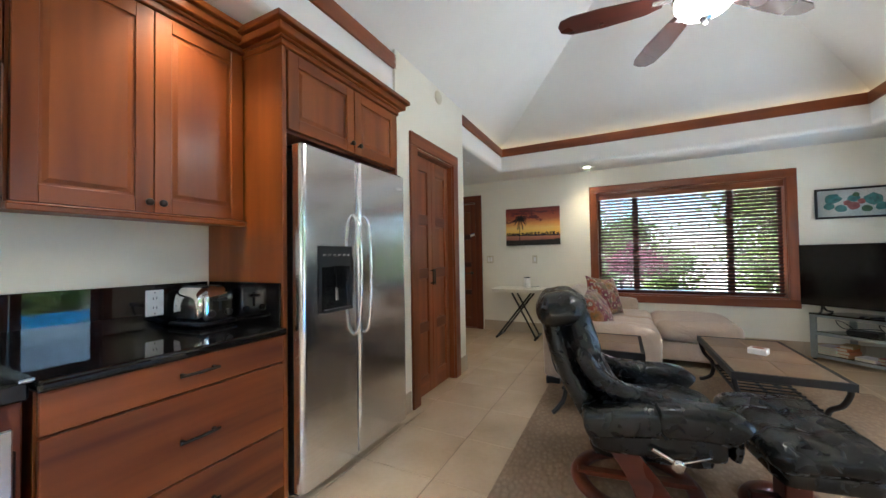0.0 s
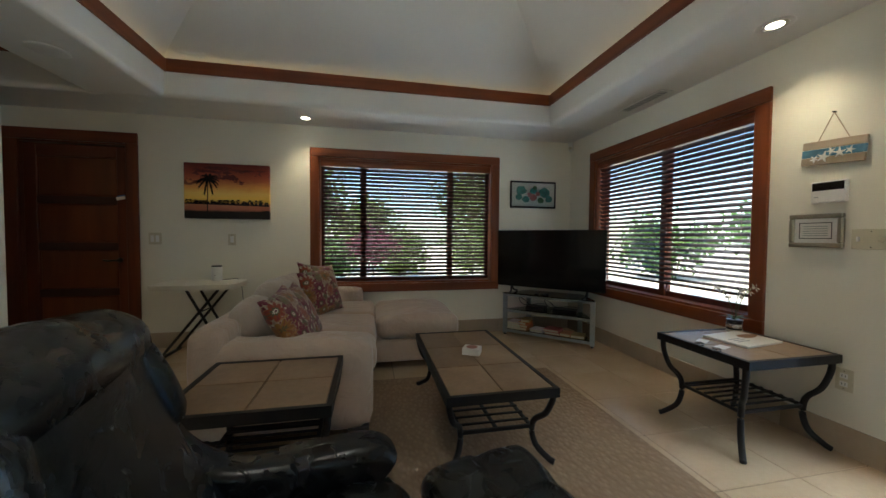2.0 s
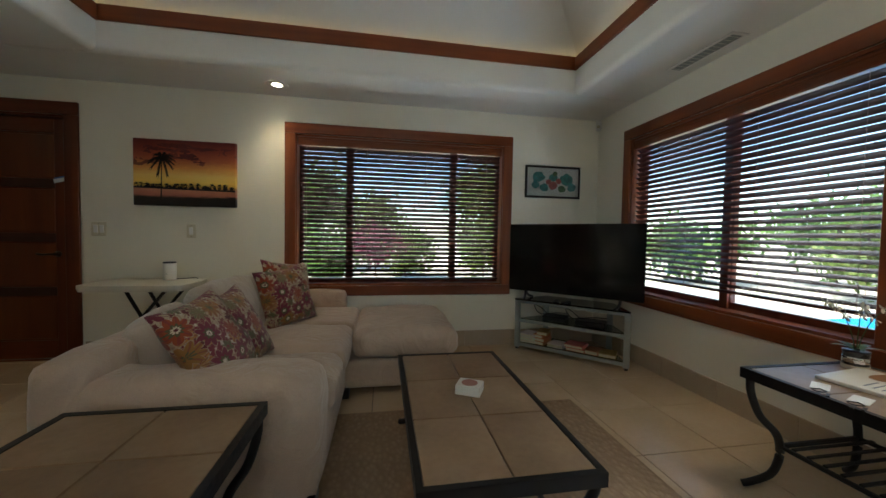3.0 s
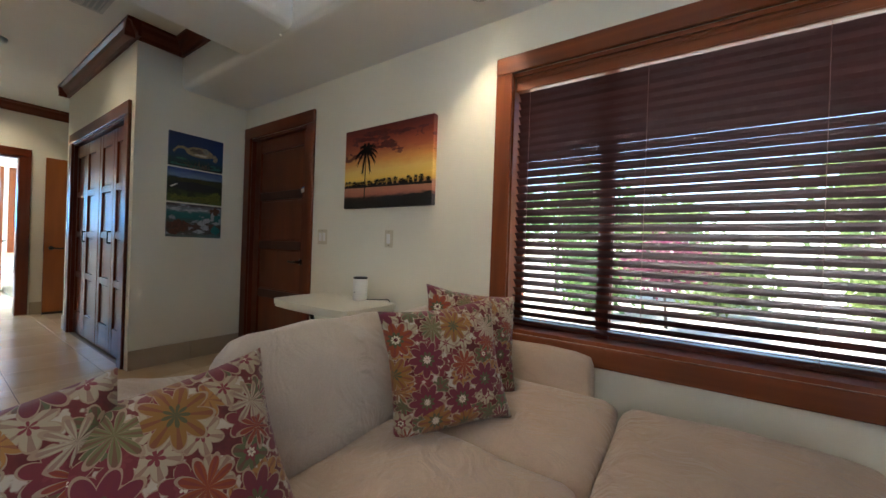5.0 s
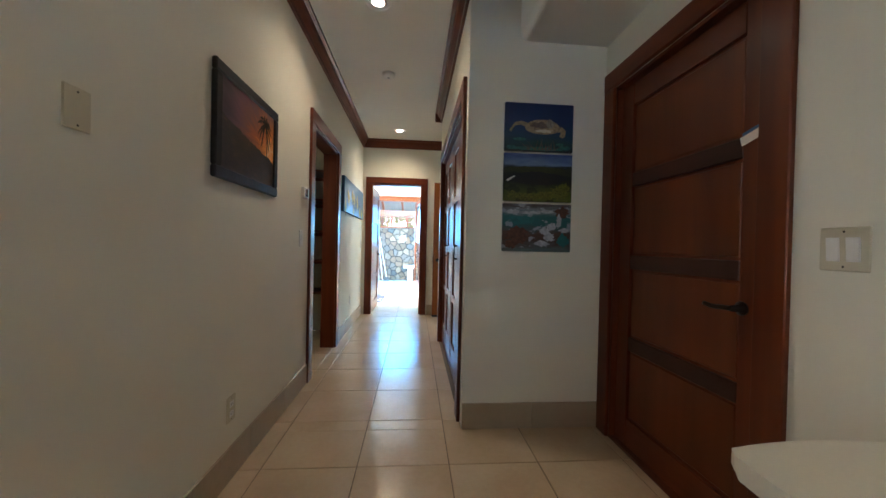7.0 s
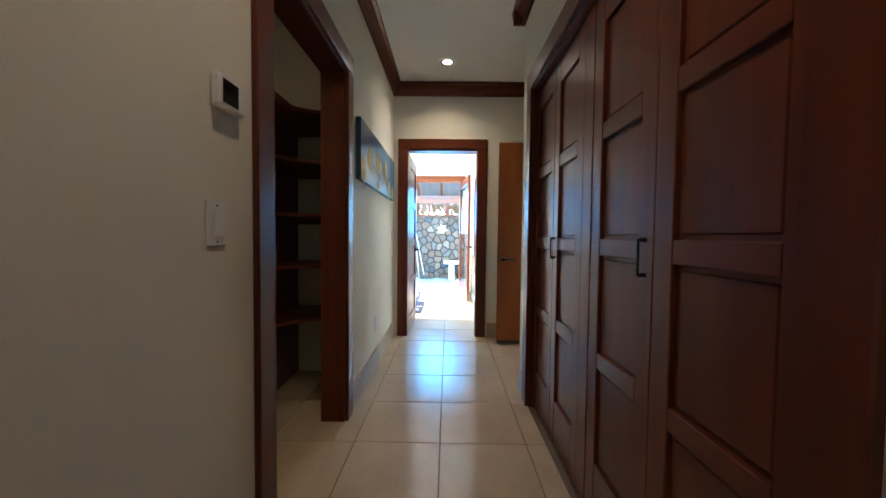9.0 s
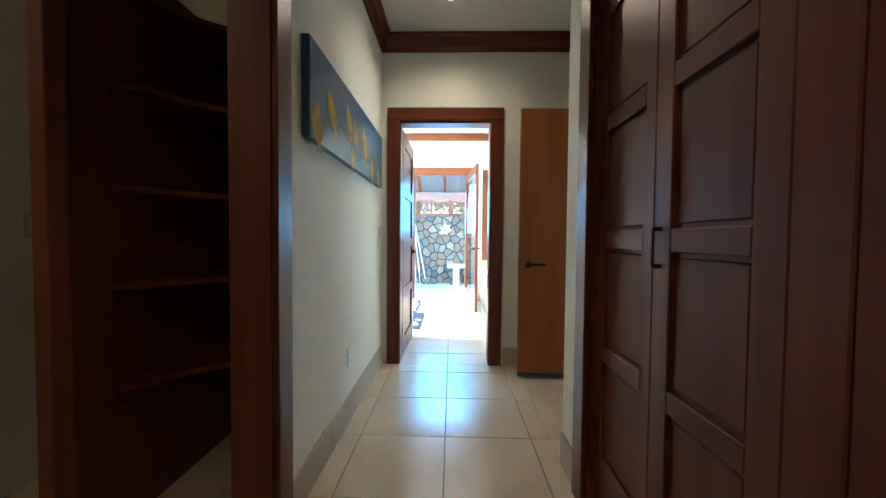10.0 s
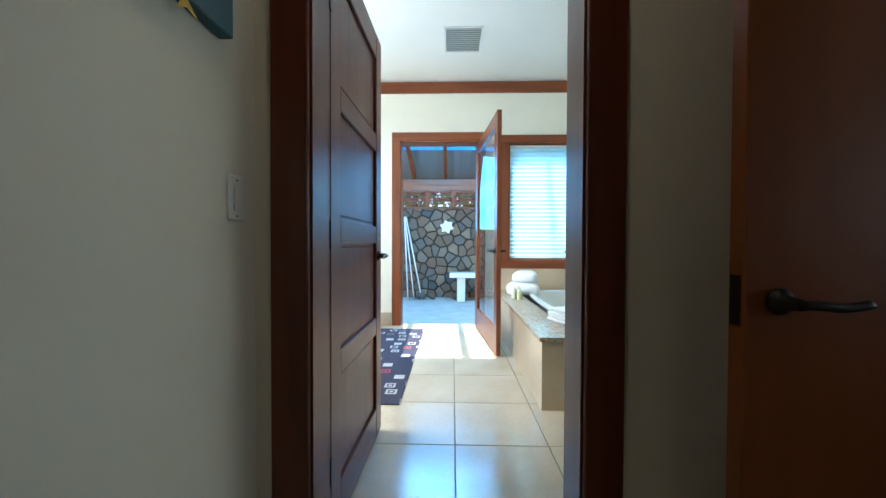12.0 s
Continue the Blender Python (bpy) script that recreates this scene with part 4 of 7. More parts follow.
fr = thing("fridge", -1.32, 1.29, 0, "stainless steel side-by-side fridge with ice dispenser", "fridge")
part("body", box(-0.33, -0.445, 0.03, 0.27, 0.445, 1.715, bevel=0.006), BLACK, fr, "dark grey cabinet")
part("kick_grille", box(0.2, -0.43, 0.02, 0.272, 0.43, 0.054, bevel=0.004), BLACK, fr)
for y0, y1 in ((-0.455, -0.048), (-0.042, 0.455)):
    bm = box(0.275, y0, 0.055, 0.335, y1, 1.735)
    es = [e for e in bm.edges if all(v.co.x > 0.33 for v in e.verts) and abs(e.verts[0].co.z - e.verts[1].co.z) > 1]
    bmesh.ops.bevel(bm, geom=es, offset=0.028, segments=6, profile=0.5, affect="EDGES")
    d = part("door", bm, STEEL, fr, "brushed steel door")
    hy = -0.088 if y0 < -0.1 else -0.002
    bm = bmesh.new()
    add_tube(bm, curve([(0.335, hy, 0.74), (0.375, hy, 0.80), (0.392, hy, 1.08), (0.375, hy, 1.36), (0.335, hy, 1.42)], 8), 0.0105, 10)
    part("handle", bm, CHROME, d, "bowed steel handle", True)
    if y0 < -0.1:
        dp = part("dispenser", boxes((0.335, -0.355, 0.895, 0.341, -0.105, 1.24), bevel=0.003), BLACK, d, "black ice and water dispenser")
        part("recess", box(0.341, -0.335, 0.905, 0.3425, -0.125, 1.13, bevel=0.0005), GLOSSBLACK, dp)
        part("spout", boxes((0.3425, -0.27, 1.09, 0.365, -0.19, 1.135), (0.3425, -0.245, 1.02, 0.352, -0.215, 1.09), bevel=0.003), GLOSSBLACK, dp)
        part("paddle", box(0.3425, -0.244, 0.95, 0.349, -0.224, 1.05, bevel=0.003), CHROME, dp, "chrome paddle")
        part("tray", box(0.3415, -0.33, 0.897, 0.365, -0.13, 0.912, bevel=0.002), BLACK, dp)
        for i in range(6):
            part("button", box(0.341, -0.325 + i * 0.036, 1.185, 0.3435, -0.305 + i * 0.036, 1.197, bevel=0.001), CHROME, dp)
    else:
        part("badge", box(0.335, 0.34, 1.635, 0.337, 0.415, 1.655), CHROME, d, "small plain badge")
for y in (-0.4, 0.4):
    part("foot", cyl((0.2, y, 0), (0.2, y, 0.04), 0.018), BLACK, fr)
    part("hinge_cover", box(0.2, y - 0.03, 1.735, 0.32, y + 0.03, 1.75, bevel=0.006), BLACK, fr)
t = thing("toaster", -1.50, 0.685, 0.85, "chrome two-slot toaster standing on the counter", "toaster", 6)
bm = soft_box(-0.13, -0.095, 0.022, 0.095, 0.095, 0.195, r=0.05, n=8, shape=lambda p, u: p - Vector((0, 0.012 * u.y * max(u.z, 0), 0)))
part("body", bm, CHROME, t, "polished chrome shell", True)
part("base", box(-0.132, -0.098, 0.006, 0.112, 0.098, 0.026, bevel=0.008), BLACK, t)
for x in (-0.1, 0.08):
    for y in (-0.07, 0.07):
        part("foot", cyl((x, y, 0), (x, y, 0.008), 0.012, n=10), BLACK, t)
part("end_panel", soft_box(0.085, -0.078, 0.03, 0.108, 0.078, 0.165, r=0.011, n=5), CHROME, t, "rounded chrome end", True)
part("lever_slot", box(0.1075, -0.006, 0.075, 0.1095, 0.006, 0.15), BLACK, t)
part("lever", box(0.108, -0.022, 0.125, 0.135, 0.022, 0.14, bevel=0.004), BLACK, t)
for y in (-0.045, 0.045):
    part("dial", moved(lathe([(0.017, 0), (0.016, 0.012), (0.006, 0.014)], 16), Matrix.Translation((0.107, y, 0.065)) @ Matrix.Rotation(radians(90), 4, "Y")), BLACK, t, "black dial", True)
for y in (-0.035, 0.035):
    part("slot", box(-0.10, y - 0.014, 0.1935, 0.06, y + 0.014, 0.1965), BLACK, t)


def plate(name, x, y, z, rz, label, kind, w=0.075, h=0.12, mat=None):
    """A wall plate; its face looks towards local -y."""
    p = thing(name, x, y, z, label, "switch" if "switch" in name else "outlet" if "outlet" in name else "wall plate", rz)
    part("plate", box(-w / 2, -0.006, -h / 2, w / 2, 0, h / 2, bevel=0.003), mat or IVORY, p)
    if kind == "outlet":
        for z in (-0.022, 0.022):
            s = part("socket", box(-0.017, -0.008, z - 0.014, 0.017, -0.006, z + 0.014, bevel=0.001), WHITE, p)
            for x in (-0.007, 0.007):
                part("slot", box(x - 0.0015, -0.0085, z - 0.005, x + 0.0015, -0.008, z + 0.006), BLACK, s)
    elif kind:
        for i in range(kind):
            x = (i - (kind - 1) / 2) * 0.046
            part("rocker", moved(box(x - 0.016, -0.011, -0.033, x + 0.016, -0.006, 0.033, bevel=0.002), Matrix.Rotation(radians(3), 4, "X")), WHITE, p)
    for z in (-h / 2 + 0.012, h / 2 - 0.012):
        part("screw", cyl((0, -0.0066, z), (0, -0.006, z), 0.003, n=8), PEWTER, p)
    return p


plate("wall_outlet", KW + 0.026, 0.532, 0.972, 90, "white wall outlet on the granite upstand", "outlet", 0.075, 0.125, WHITE)

# ---- ceiling fan and ceiling fixtures ----
fan = thing("ceiling_fan", 0.765, 1.69, 2.30, "five-blade ceiling fan with dark blades and a lit globe", "ceiling fan")
part("globe", lathe([(0.005, 0.0), (0.05, 0.006), (0.10, 0.035), (0.125, 0.075), (0.125, 0.10), (0.06, 0.105)], 28), FANGLOW, fan, "lit opal glass bowl", True)
part("finial", lathe([(0.004, -0.035), (0.013, -0.028), (0.010, -0.018), (0.026, -0.010), (0.028, 0.002), (0.01, 0.006)], 16), STEEL, fan, "brushed nickel finial", True)
part("motor", lathe([(0.06, 0.10), (0.13, 0.105), (0.14, 0.13), (0.14, 0.19), (0.10, 0.23), (0.04, 0.25)], 28), STEEL, fan, "brushed nickel motor housing", True)
part("rod", cyl((0, 0, 0.24), (0, 0, 1.51), 0.013), STEEL, fan)
part("canopy", lathe([(0.02, 1.32), (0.07, 1.40), (0.075, 1.46), (0.02, 1.52)], 20), STEEL, fan, "", True)
BLADE = wood("fan_blade_wood", "x", (0.035, 0.010, 0.008), (0.075, 0.022, 0.016), 0.25, 0.4)
for i in range(5):
    a = 40.5 + 72 * i
    bm = bmesh.new()
    outline = [(0.17, -0.035), (0.25, -0.062), (0.45, -0.078), (0.60, -0.072), (0.655, -0.045), (0.668, 0.0), (0.655, 0.035), (0.60, 0.052), (0.45, 0.055), (0.25, 0.042), (0.17, 0.03)]
    bm = moved(prism(outline, -0.003, 0.003), Matrix.Rotation(radians(11), 4, "X"))
    b = part("blade", moved(bm, Matrix.Rotation(radians(a), 4, "Z") @ Matrix.Translation((0, 0, 0.125))), BLADE, fan, "dark walnut blade")
    part("blade_iron", moved(boxes((0.10, -0.018, 0.118, 0.22, 0.018, 0.128), bevel=0.003), Matrix.Rotation(radians(a), 4, "Z")), STEEL, b)


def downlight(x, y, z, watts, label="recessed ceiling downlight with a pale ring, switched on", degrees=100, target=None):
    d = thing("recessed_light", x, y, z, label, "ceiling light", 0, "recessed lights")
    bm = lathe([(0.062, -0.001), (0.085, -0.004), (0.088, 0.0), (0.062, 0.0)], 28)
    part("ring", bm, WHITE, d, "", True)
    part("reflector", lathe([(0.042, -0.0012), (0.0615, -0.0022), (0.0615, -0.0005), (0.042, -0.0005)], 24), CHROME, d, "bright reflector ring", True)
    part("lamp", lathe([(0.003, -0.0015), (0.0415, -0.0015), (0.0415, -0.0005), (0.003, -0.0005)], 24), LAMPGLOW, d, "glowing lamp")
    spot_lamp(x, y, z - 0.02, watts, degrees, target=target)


downlight(0.0, 4.775, SOF, 4.5, target=(0.0, 4.93, 0))
downlight(2.88, 2.53, SOF, 6.5, target=(3.0, 2.50, 0))
downlight(-3.06, 3.572, HC, 4, degrees=145)
downlight(-5.75, 3.60, HC, 5.5, degrees=140)
downlight(-1.20, 0.47, SOF, 4.0, target=(-1.32, 0.50, 0.6), degrees=105)
downlight(-1.22, -0.45, SOF, 3)
# Unseen lamp added to brighten the closet's back wall.
downlight(-3.6, 2.0, HC, 2.4, "unseen downlight added to brighten the linen closet", 140)
lamp = new("fan_lamp", bpy.data.lights.new("fan_lamp", "POINT"))
lamp.data.energy, lamp.data.shadow_soft_size, lamp.data.color, lamp.location = 2.5, 0.1, (1, 0.9, 0.75), (0.765, 1.69, 2.24)


def grille(name, x, y, z, w, d, slats, label, rz=0, mat=None, parent_z=-1):
    """A slotted ceiling grille, looking down."""
    g = thing(name, x, y, z, label, "vent", rz)
    part("backing", box(-w / 2, -d / 2, -0.003, w / 2, d / 2, -0.001), GREYMETAL, g)
    for r in ((-w / 2, -d / 2, -w / 2 + 0.02, d / 2), (w / 2 - 0.02, -d / 2, w / 2, d / 2), (-w / 2, -d / 2, w / 2, -d / 2 + 0.02), (-w / 2, d / 2 - 0.02, w / 2, d / 2)):
        part("frame", box(r[0], r[1], -0.008, r[2], r[3], -0.0005, bevel=0.002), mat or WHITE, g)
    for i in range(slats):
        y = -d / 2 + 0.02 + (d - 0.04) * (i + 0.5) / slats
        part("slat", moved(box(-w / 2 + 0.02, -0.007, -0.001, w / 2 - 0.02, 0.007, 0.001), Matrix.Translation((0, y, -0.0065)) @ Matrix.Rotation(radians(35), 4, "X")), mat or WHITE, g)
    return g


GREYGRILLE = simple("grey_grille", (0.50, 0.50, 0.48), 0.6)
grille("return_air_grille", -2.60, 3.58, HC, 0.42, 0.78, 26, "wide grey return-air grille in the hall ceiling", mat=GREYGRILLE)
grille("ceiling_vent", 3.0, 3.64, SOF, 0.12, 0.50, 12, "slim white linear air vent in the soffit")
grille("ceiling_vent", -8.64, 3.67, 2.925, 0.36, 0.42, 12, "square white air diffuser in the bathroom ceiling", 90)
sd = thing("smoke_detector", -4.06, 3.57, HC, "round white smoke detector under the hall ceiling", "smoke detector")
part("body", lathe([(0.012, -0.04), (0.045, -0.037), (0.058, -0.025), (0.062, 0.0)], 24), WHITE, sd, "", True)
part("sounder", lathe([(0.004, -0.043), (0.014, -0.042), (0.016, -0.039)], 14), GREYMETAL, sd)
rs = thing("round_speaker", PW, 2.47, 2.63, "small round cream speaker on the plaster wall", "speaker", 90)
part("grille", moved(lathe([(0.06, 0.0), (0.062, 0.008), (0.05, 0.016), (0.01, 0.018)], 24), Matrix.Rotation(radians(90), 4, "X")), IVORY, rs, "", True)
rc = thing("round_cover", -1.42, 3.75, SOF, "round white ceiling cover plate in the soffit", "ceiling plate")
part("disc", lathe([(0.01, -0.008), (0.10, -0.007), (0.11, 0.0)], 28), WHITE, rc, "", True)
ms = thing("motion_detector", E - 0.001, N - 0.012, 2.30, "small white corner alarm sensor", "sensor")
part("body", box(-0.05, -0.045, -0.055, 0.0, 0.0, 0.055, bevel=0.01), WHITE, ms)
part("lens", box(-0.054, -0.05, -0.035, -0.02, -0.02, 0.0, bevel=0.008), IVORY, ms)

# ---- rug and floor mats ----
rug = thing("area_rug", 0.98, 2.2, 0, "flat beige-brown woven rug under the tables", "rug")
part("rug_body", box(-1.21, -1.95, 0.0006, 1.19, 1.55, 0.010, bevel=0.003), RUG, rug)
em = thing("entry_mat", 2.62, 1.32, 0, "grey-blue ribbed entry mat on the tiles", "mat")
part("mat_body", box(-0.3, -0.55, 0.0006, 0.35, 0.55, 0.012, bevel=0.004), simple("mat_grey", (0.20, 0.22, 0.25), 0.95, vary=0.4, scale=90, bump=0.6), em)

# ---- iron and tile tables ----


def iron_table(x, y, w, d, h, nx, ny, label, category):
    t = thing("iron_table", x, y, 0.0 if x > 2 else 0.010, label, category, 0, "iron and stone tile tables")
    h = h if x > 2 else h - 0.010
    top = part("top_frame", boxes((-w / 2, -d / 2, h - 0.045, w / 2, -d / 2 + 0.022, h), (-w / 2, d / 2 - 0.022, h - 0.045, w / 2, d / 2, h), (-w / 2, -d / 2 + 0.022, h - 0.045, -w / 2 + 0.022, d / 2 - 0.022, h), (w / 2 - 0.022, -d / 2 + 0.022, h - 0.045, w / 2, d / 2 - 0.022, h), (-w / 2 + 0.02, -d / 2 + 0.02, h - 0.03, w / 2 - 0.02, d / 2 - 0.02, h - 0.014)), IRON, t, "black iron frame")
    tw, td = (w - 0.044) / nx, (d - 0.044) / ny
    for i in range(nx):
        for j in range(ny):
            a, b = -w / 2 + 0.022 + i * tw + 0.002, -d / 2 + 0.022 + j * td + 0.002
            part("tile", box(a, b, h - 0.0139, a + tw - 0.004, b + td - 0.004, h - 0.001, bevel=0.0025), TABLETILE, top)
    sz = h * 0.42
    for sx in (-1, 1):
        for sy in (-1, 1):
            cx, cy = sx * (w / 2 - 0.02), sy * (d / 2 - 0.03)
            ins = 0.075
            pts = [(cx - sx * k * ins, cy - sy * k * ins, z) for k, z in ((0.0, h - 0.045), (0.05, h * 0.80), (0.35, h * 0.63), (0.85, h * 0.52), (1.0, sz), (0.98, h * 0.30), (0.75, h * 0.17), (0.15, h * 0.06), (-0.10, 0.016))]
            bm = bmesh.new()
            add_tube(bm, curve(pts, 5), 0.0155, 8)
            part("leg", bm, IRON, t, "curved iron leg", True)
    ix, iy = w / 2 - 0.095, d / 2 - 0.105
    for sy in (-1, 1):
        part("stretcher", box(-ix, sy * iy - 0.009, sz - 0.009, ix, sy * iy + 0.009, sz + 0.009, bevel=0.003), IRON, t)
    if d > w * 1.3:
        for sx in (-1, 0, 1):
            part("stretcher", box(sx * ix * 0.96 - 0.009, -iy, sz - 0.008, sx * ix * 0.96 + 0.009, iy, sz + 0.008, bevel=0.003), IRON, t)
        n = 12
        for i in range(n):
            yy = -iy + 0.05 + (2 * iy - 0.10) * i / (n - 1)
            part("slat", box(-ix, yy - 0.008, sz + 0.009, ix, yy + 0.008, sz + 0.017, bevel=0.002), IRON, t)
    else:
        for sx in (-1, 1):
            part("stretcher", box(sx * ix - 0.009, -iy, sz - 0.008, sx * ix + 0.009, iy, sz + 0.008, bevel=0.003), IRON, t)
        for i in range(6):
            yy = -iy + 0.05 + (2 * iy - 0.10) * i / 5
            part("slat", box(-ix, yy - 0.008, sz + 0.009, ix, yy + 0.008, sz + 0.017, bevel=0.002), IRON, t)
    return t


iron_table(1.278, 3.05, 0.575, 1.12, 0.41, 2, 3, "long black iron coffee table topped with brown stone tiles", "coffee table")
iron_table(0.20, 2.57, 0.61, 0.575, 0.52, 2, 2, "square black iron side table topped with brown stone tiles", "side table")
iron_table(2.805, 2.60, 0.62, 0.575, 0.54, 2, 2, "square black iron end table against the wall", "end table")

wb = thing("tissue_box", 1.285, 3.075, 0.41, "small open white card box on the coffee table", "box", -28)
part("body", box(-0.055, -0.045, 0.0, 0.055, 0.045, 0.042, bevel=0.002), WHITE, wb)
part("emblem", lathe([(0.01, 0.0425), (0.036, 0.0425), (0.036, 0.0435), (0.01, 0.0435)], 20), simple("faded_red_print", (0.42, 0.2, 0.17), 0.6), wb)
bi = thing("ring_binder", 2.86, 2.63, 0.54, "white guest folder with a brown leaf emblem", "folder", 8)
part("cover", box(-0.16, -0.12, 0.0, 0.16, 0.13, 0.014, bevel=0.003), WHITE, bi)
part("emblem", moved(prism([(0.10 * math.cos(a) * (0.75 + 0.25 * math.cos(a)), 0.035 * math.sin(a)) for a in np.linspace(0, 2 * math.pi, 20)[:-1]], 0.014, 0.0148), Matrix.Translation((0.06, 0.02, 0))), simple("brown_print", (0.30, 0.15, 0.07), 0.6), bi)
for i in range(3):
    part("text_line", box(-0.12, 0.0 - i * 0.025, 0.014, -0.02, 0.006 - i * 0.025, 0.0146), simple("grey_print", (0.25, 0.28, 0.35), 0.7), bi)
for x, y, rz in ((2.60, 2.66, 30), (2.60, 2.54, 20)):
    kc = thing("key_card", x, y, 0.54, "white key card with a bunch of keys", "key card", rz)
    part("card", box(-0.045, -0.027, 0.0, 0.045, 0.027, 0.0025, bevel=0.001), WHITE, kc)
    bm = bmesh.new()
    add_tube(bm, curve([(-0.05, 0, 0.004), (-0.075, 0.02, 0.005), (-0.09, 0.0, 0.004), (-0.07, -0.02, 0.005), (-0.05, 0, 0.005)], 4), 0.002, 6)
    add_box(bm, -0.13, -0.006, 0.001, -0.08, 0.006, 0.004)
    add_box(bm, -0.12, -0.03, 0.001, -0.085, -0.02, 0.004)
    part("keys", bm, PEWTER, kc, "small metal keys")

vase = thing("orchid_pot", 3.01, 2.80, 0.54, "white orchid in a small dark pot with a steel band", "potted plant")
part("pot", lathe([(0.036, 0), (0.04, 0.004), (0.043, 0.02), (0.043, 0.075), (0.046, 0.082), (0.038, 0.084)], 24), simple("dark_pot", (0.035, 0.03, 0.028), 0.3), vase, "", True)
part("base_ring", lathe([(0.041, 0.0), (0.045, 0.003), (0.045, 0.018), (0.041, 0.02)], 24), IVORY, vase, "", True)
part("band", lathe([(0.0435, 0.03), (0.0455, 0.032), (0.0455, 0.055), (0.0435, 0.057)], 24), CHROME, vase, "", True)
GREEN = simple("orchid_green", (0.07, 0.12, 0.035), 0.5, vary=0.3)
PETAL = simple("orchid_white", (0.80, 0.78, 0.68), 0.6, vary=0.08, scale=60)
random.seed(5)
for s in range(3):
    a = s * 2.2 + 0.4
    pts = curve([(0, 0, 0.06), (0.02 * math.cos(a), 0.02 * math.sin(a), 0.16), (0.055 * math.cos(a), 0.055 * math.sin(a), 0.25), (0.11 * math.cos(a), 0.11 * math.sin(a), 0.27 + 0.02 * s)], 5)
    bm = bmesh.new()
    add_tube(bm, pts, 0.0022, 5)
    st = part("stem", bm, GREEN, vase)
    for k in (9, 12, 15):
        bm = bmesh.new()
        c = pts[k]
        for p in range(5):
            b = p * 1.257 + s
            u = Vector((math.cos(b), math.sin(b) * 0.5, math.sin(b) * 0.8)).normalized()
            w = u.cross(Vector((0.8, -0.5, 0.2))).normalized()
            v = [bm.verts.new(c + u * r + w * q + Vector((0.8, -0.5, 0.1)) * 0.006 * (1 - abs(q) * 40)) for r, q in ((0.002, 0), (0.016, 0.012), (0.030, 0.004), (0.030, -0.004), (0.016, -0.012))]
            bm.faces.new(v)
        part("bloom", bm, PETAL, st, "white orchid bloom")
for s in range(5):
    a = s * 1.3
    bm = bmesh.new()
    prev = None
    for k in range(6):
        q = k / 5
        c = Vector((0.09 * q * math.cos(a), 0.09 * q * math.sin(a), 0.08 + 0.07 * q - 0.05 * q * q))
        n = Vector((-math.sin(a), math.cos(a), 0)) * 0.016 * math.sin(math.pi * (0.1 + 0.88 * q))
        cur = (bm.verts.new(c - n), bm.verts.new(c + n))
        if prev:
            bm.faces.new((prev[0], prev[1], cur[1], cur[0]))
        prev = cur
    part("leaf", bm, GREEN, vase)

# ---- recliner and footstool ----
REDWOOD = wood("red_base_wood", "x", (0.045, 0.010, 0.007), (0.115, 0.025, 0.015), 0.25, 0.4)


def ring_base(root, r, z=0.0):
    bm = bmesh.new()
    n = 40
    prof = [(r - 0.075, 0.0), (r, 0.0), (r + 0.004, 0.012), (r - 0.012, 0.032), (r - 0.06, 0.034), (r - 0.078, 0.018)]
    rings = [[bm.verts.new((a * math.cos(2 * math.pi * i / n), a * math.sin(2 * math.pi * i / n), b + z)) for a, b in prof] for i in range(n)]
    for i in range(n):
        for k in range(len(prof)):
            bm.faces.new((rings[i][k], rings[(i + 1) % n][k], rings[(i + 1) % n][(k + 1) % len(prof)], rings[i][(k + 1) % len(prof)]))
    bmesh.ops.recalc_face_normals(bm, faces=bm.faces[:])
    part("ring_base", bm, DARKWOOD["x"], root, "round dark wooden ring", True)


def stretch(points, width, thick, n=14, cross=12, taper=None, tuft=0.0):
    """A padded strip: a rounded section swept along (x, z) points, wide along y."""
    pts = curve([(p[0], 0, p[1]) for p in points], n)
    bm = bmesh.new()
    rings = []
    m = len(pts)
    for i, p in enumerate(pts):
        d = (pts[min(i + 1, m - 1)] - pts[max(i - 1, 0)]).normalized()
        nrm = Vector((-d.z, 0, d.x))
        f = i / (m - 1)
        end = min(1, math.sin(math.pi * min(max(f, 0.0), 1)) * 4) ** 0.5 if 0 < f < 1 else 0.12
        w = width * (taper(f) if taper else 1) / 2
        ring = []
        for k in range(cross * 2):
            a = 2 * math.pi * k / (cross * 2)
            cy, cz = math.copysign(abs(math.cos(a)) ** 0.45, math.cos(a)), math.copysign(abs(math.sin(a)) ** 0.6, math.sin(a))
            bulge = 1 - tuft * (0.5 + 0.5 * math.cos(f * 6 * math.pi)) * (1 if cz > 0 else 0) - tuft * 0.8 * math.exp(-(cy * 6) ** 2) * (1 if cz > 0 else 0)
            ring.append(bm.verts.new(p + Vector((0, cy * w * (0.75 + 0.25 * end), 0)) + nrm * cz * thick / 2 * end * bulge + Vector((0, 0, 1)) * 0.004 * noise.noise(p * 9 + Vector((0, cy * 3, cz)))))
        rings.append(ring)
    q = cross * 2
    for lo, hi in zip(rings, rings[1:]):
        for k in range(q):
            bm.faces.new((lo[k], lo[(k + 1) % q], hi[(k + 1) % q], hi[k]))
    bm.faces.new(rings[0][::-1])
    bm.faces.new(rings[-1])
    bmesh.ops.recalc_face_normals(bm, faces=bm.faces[:])
    return bm


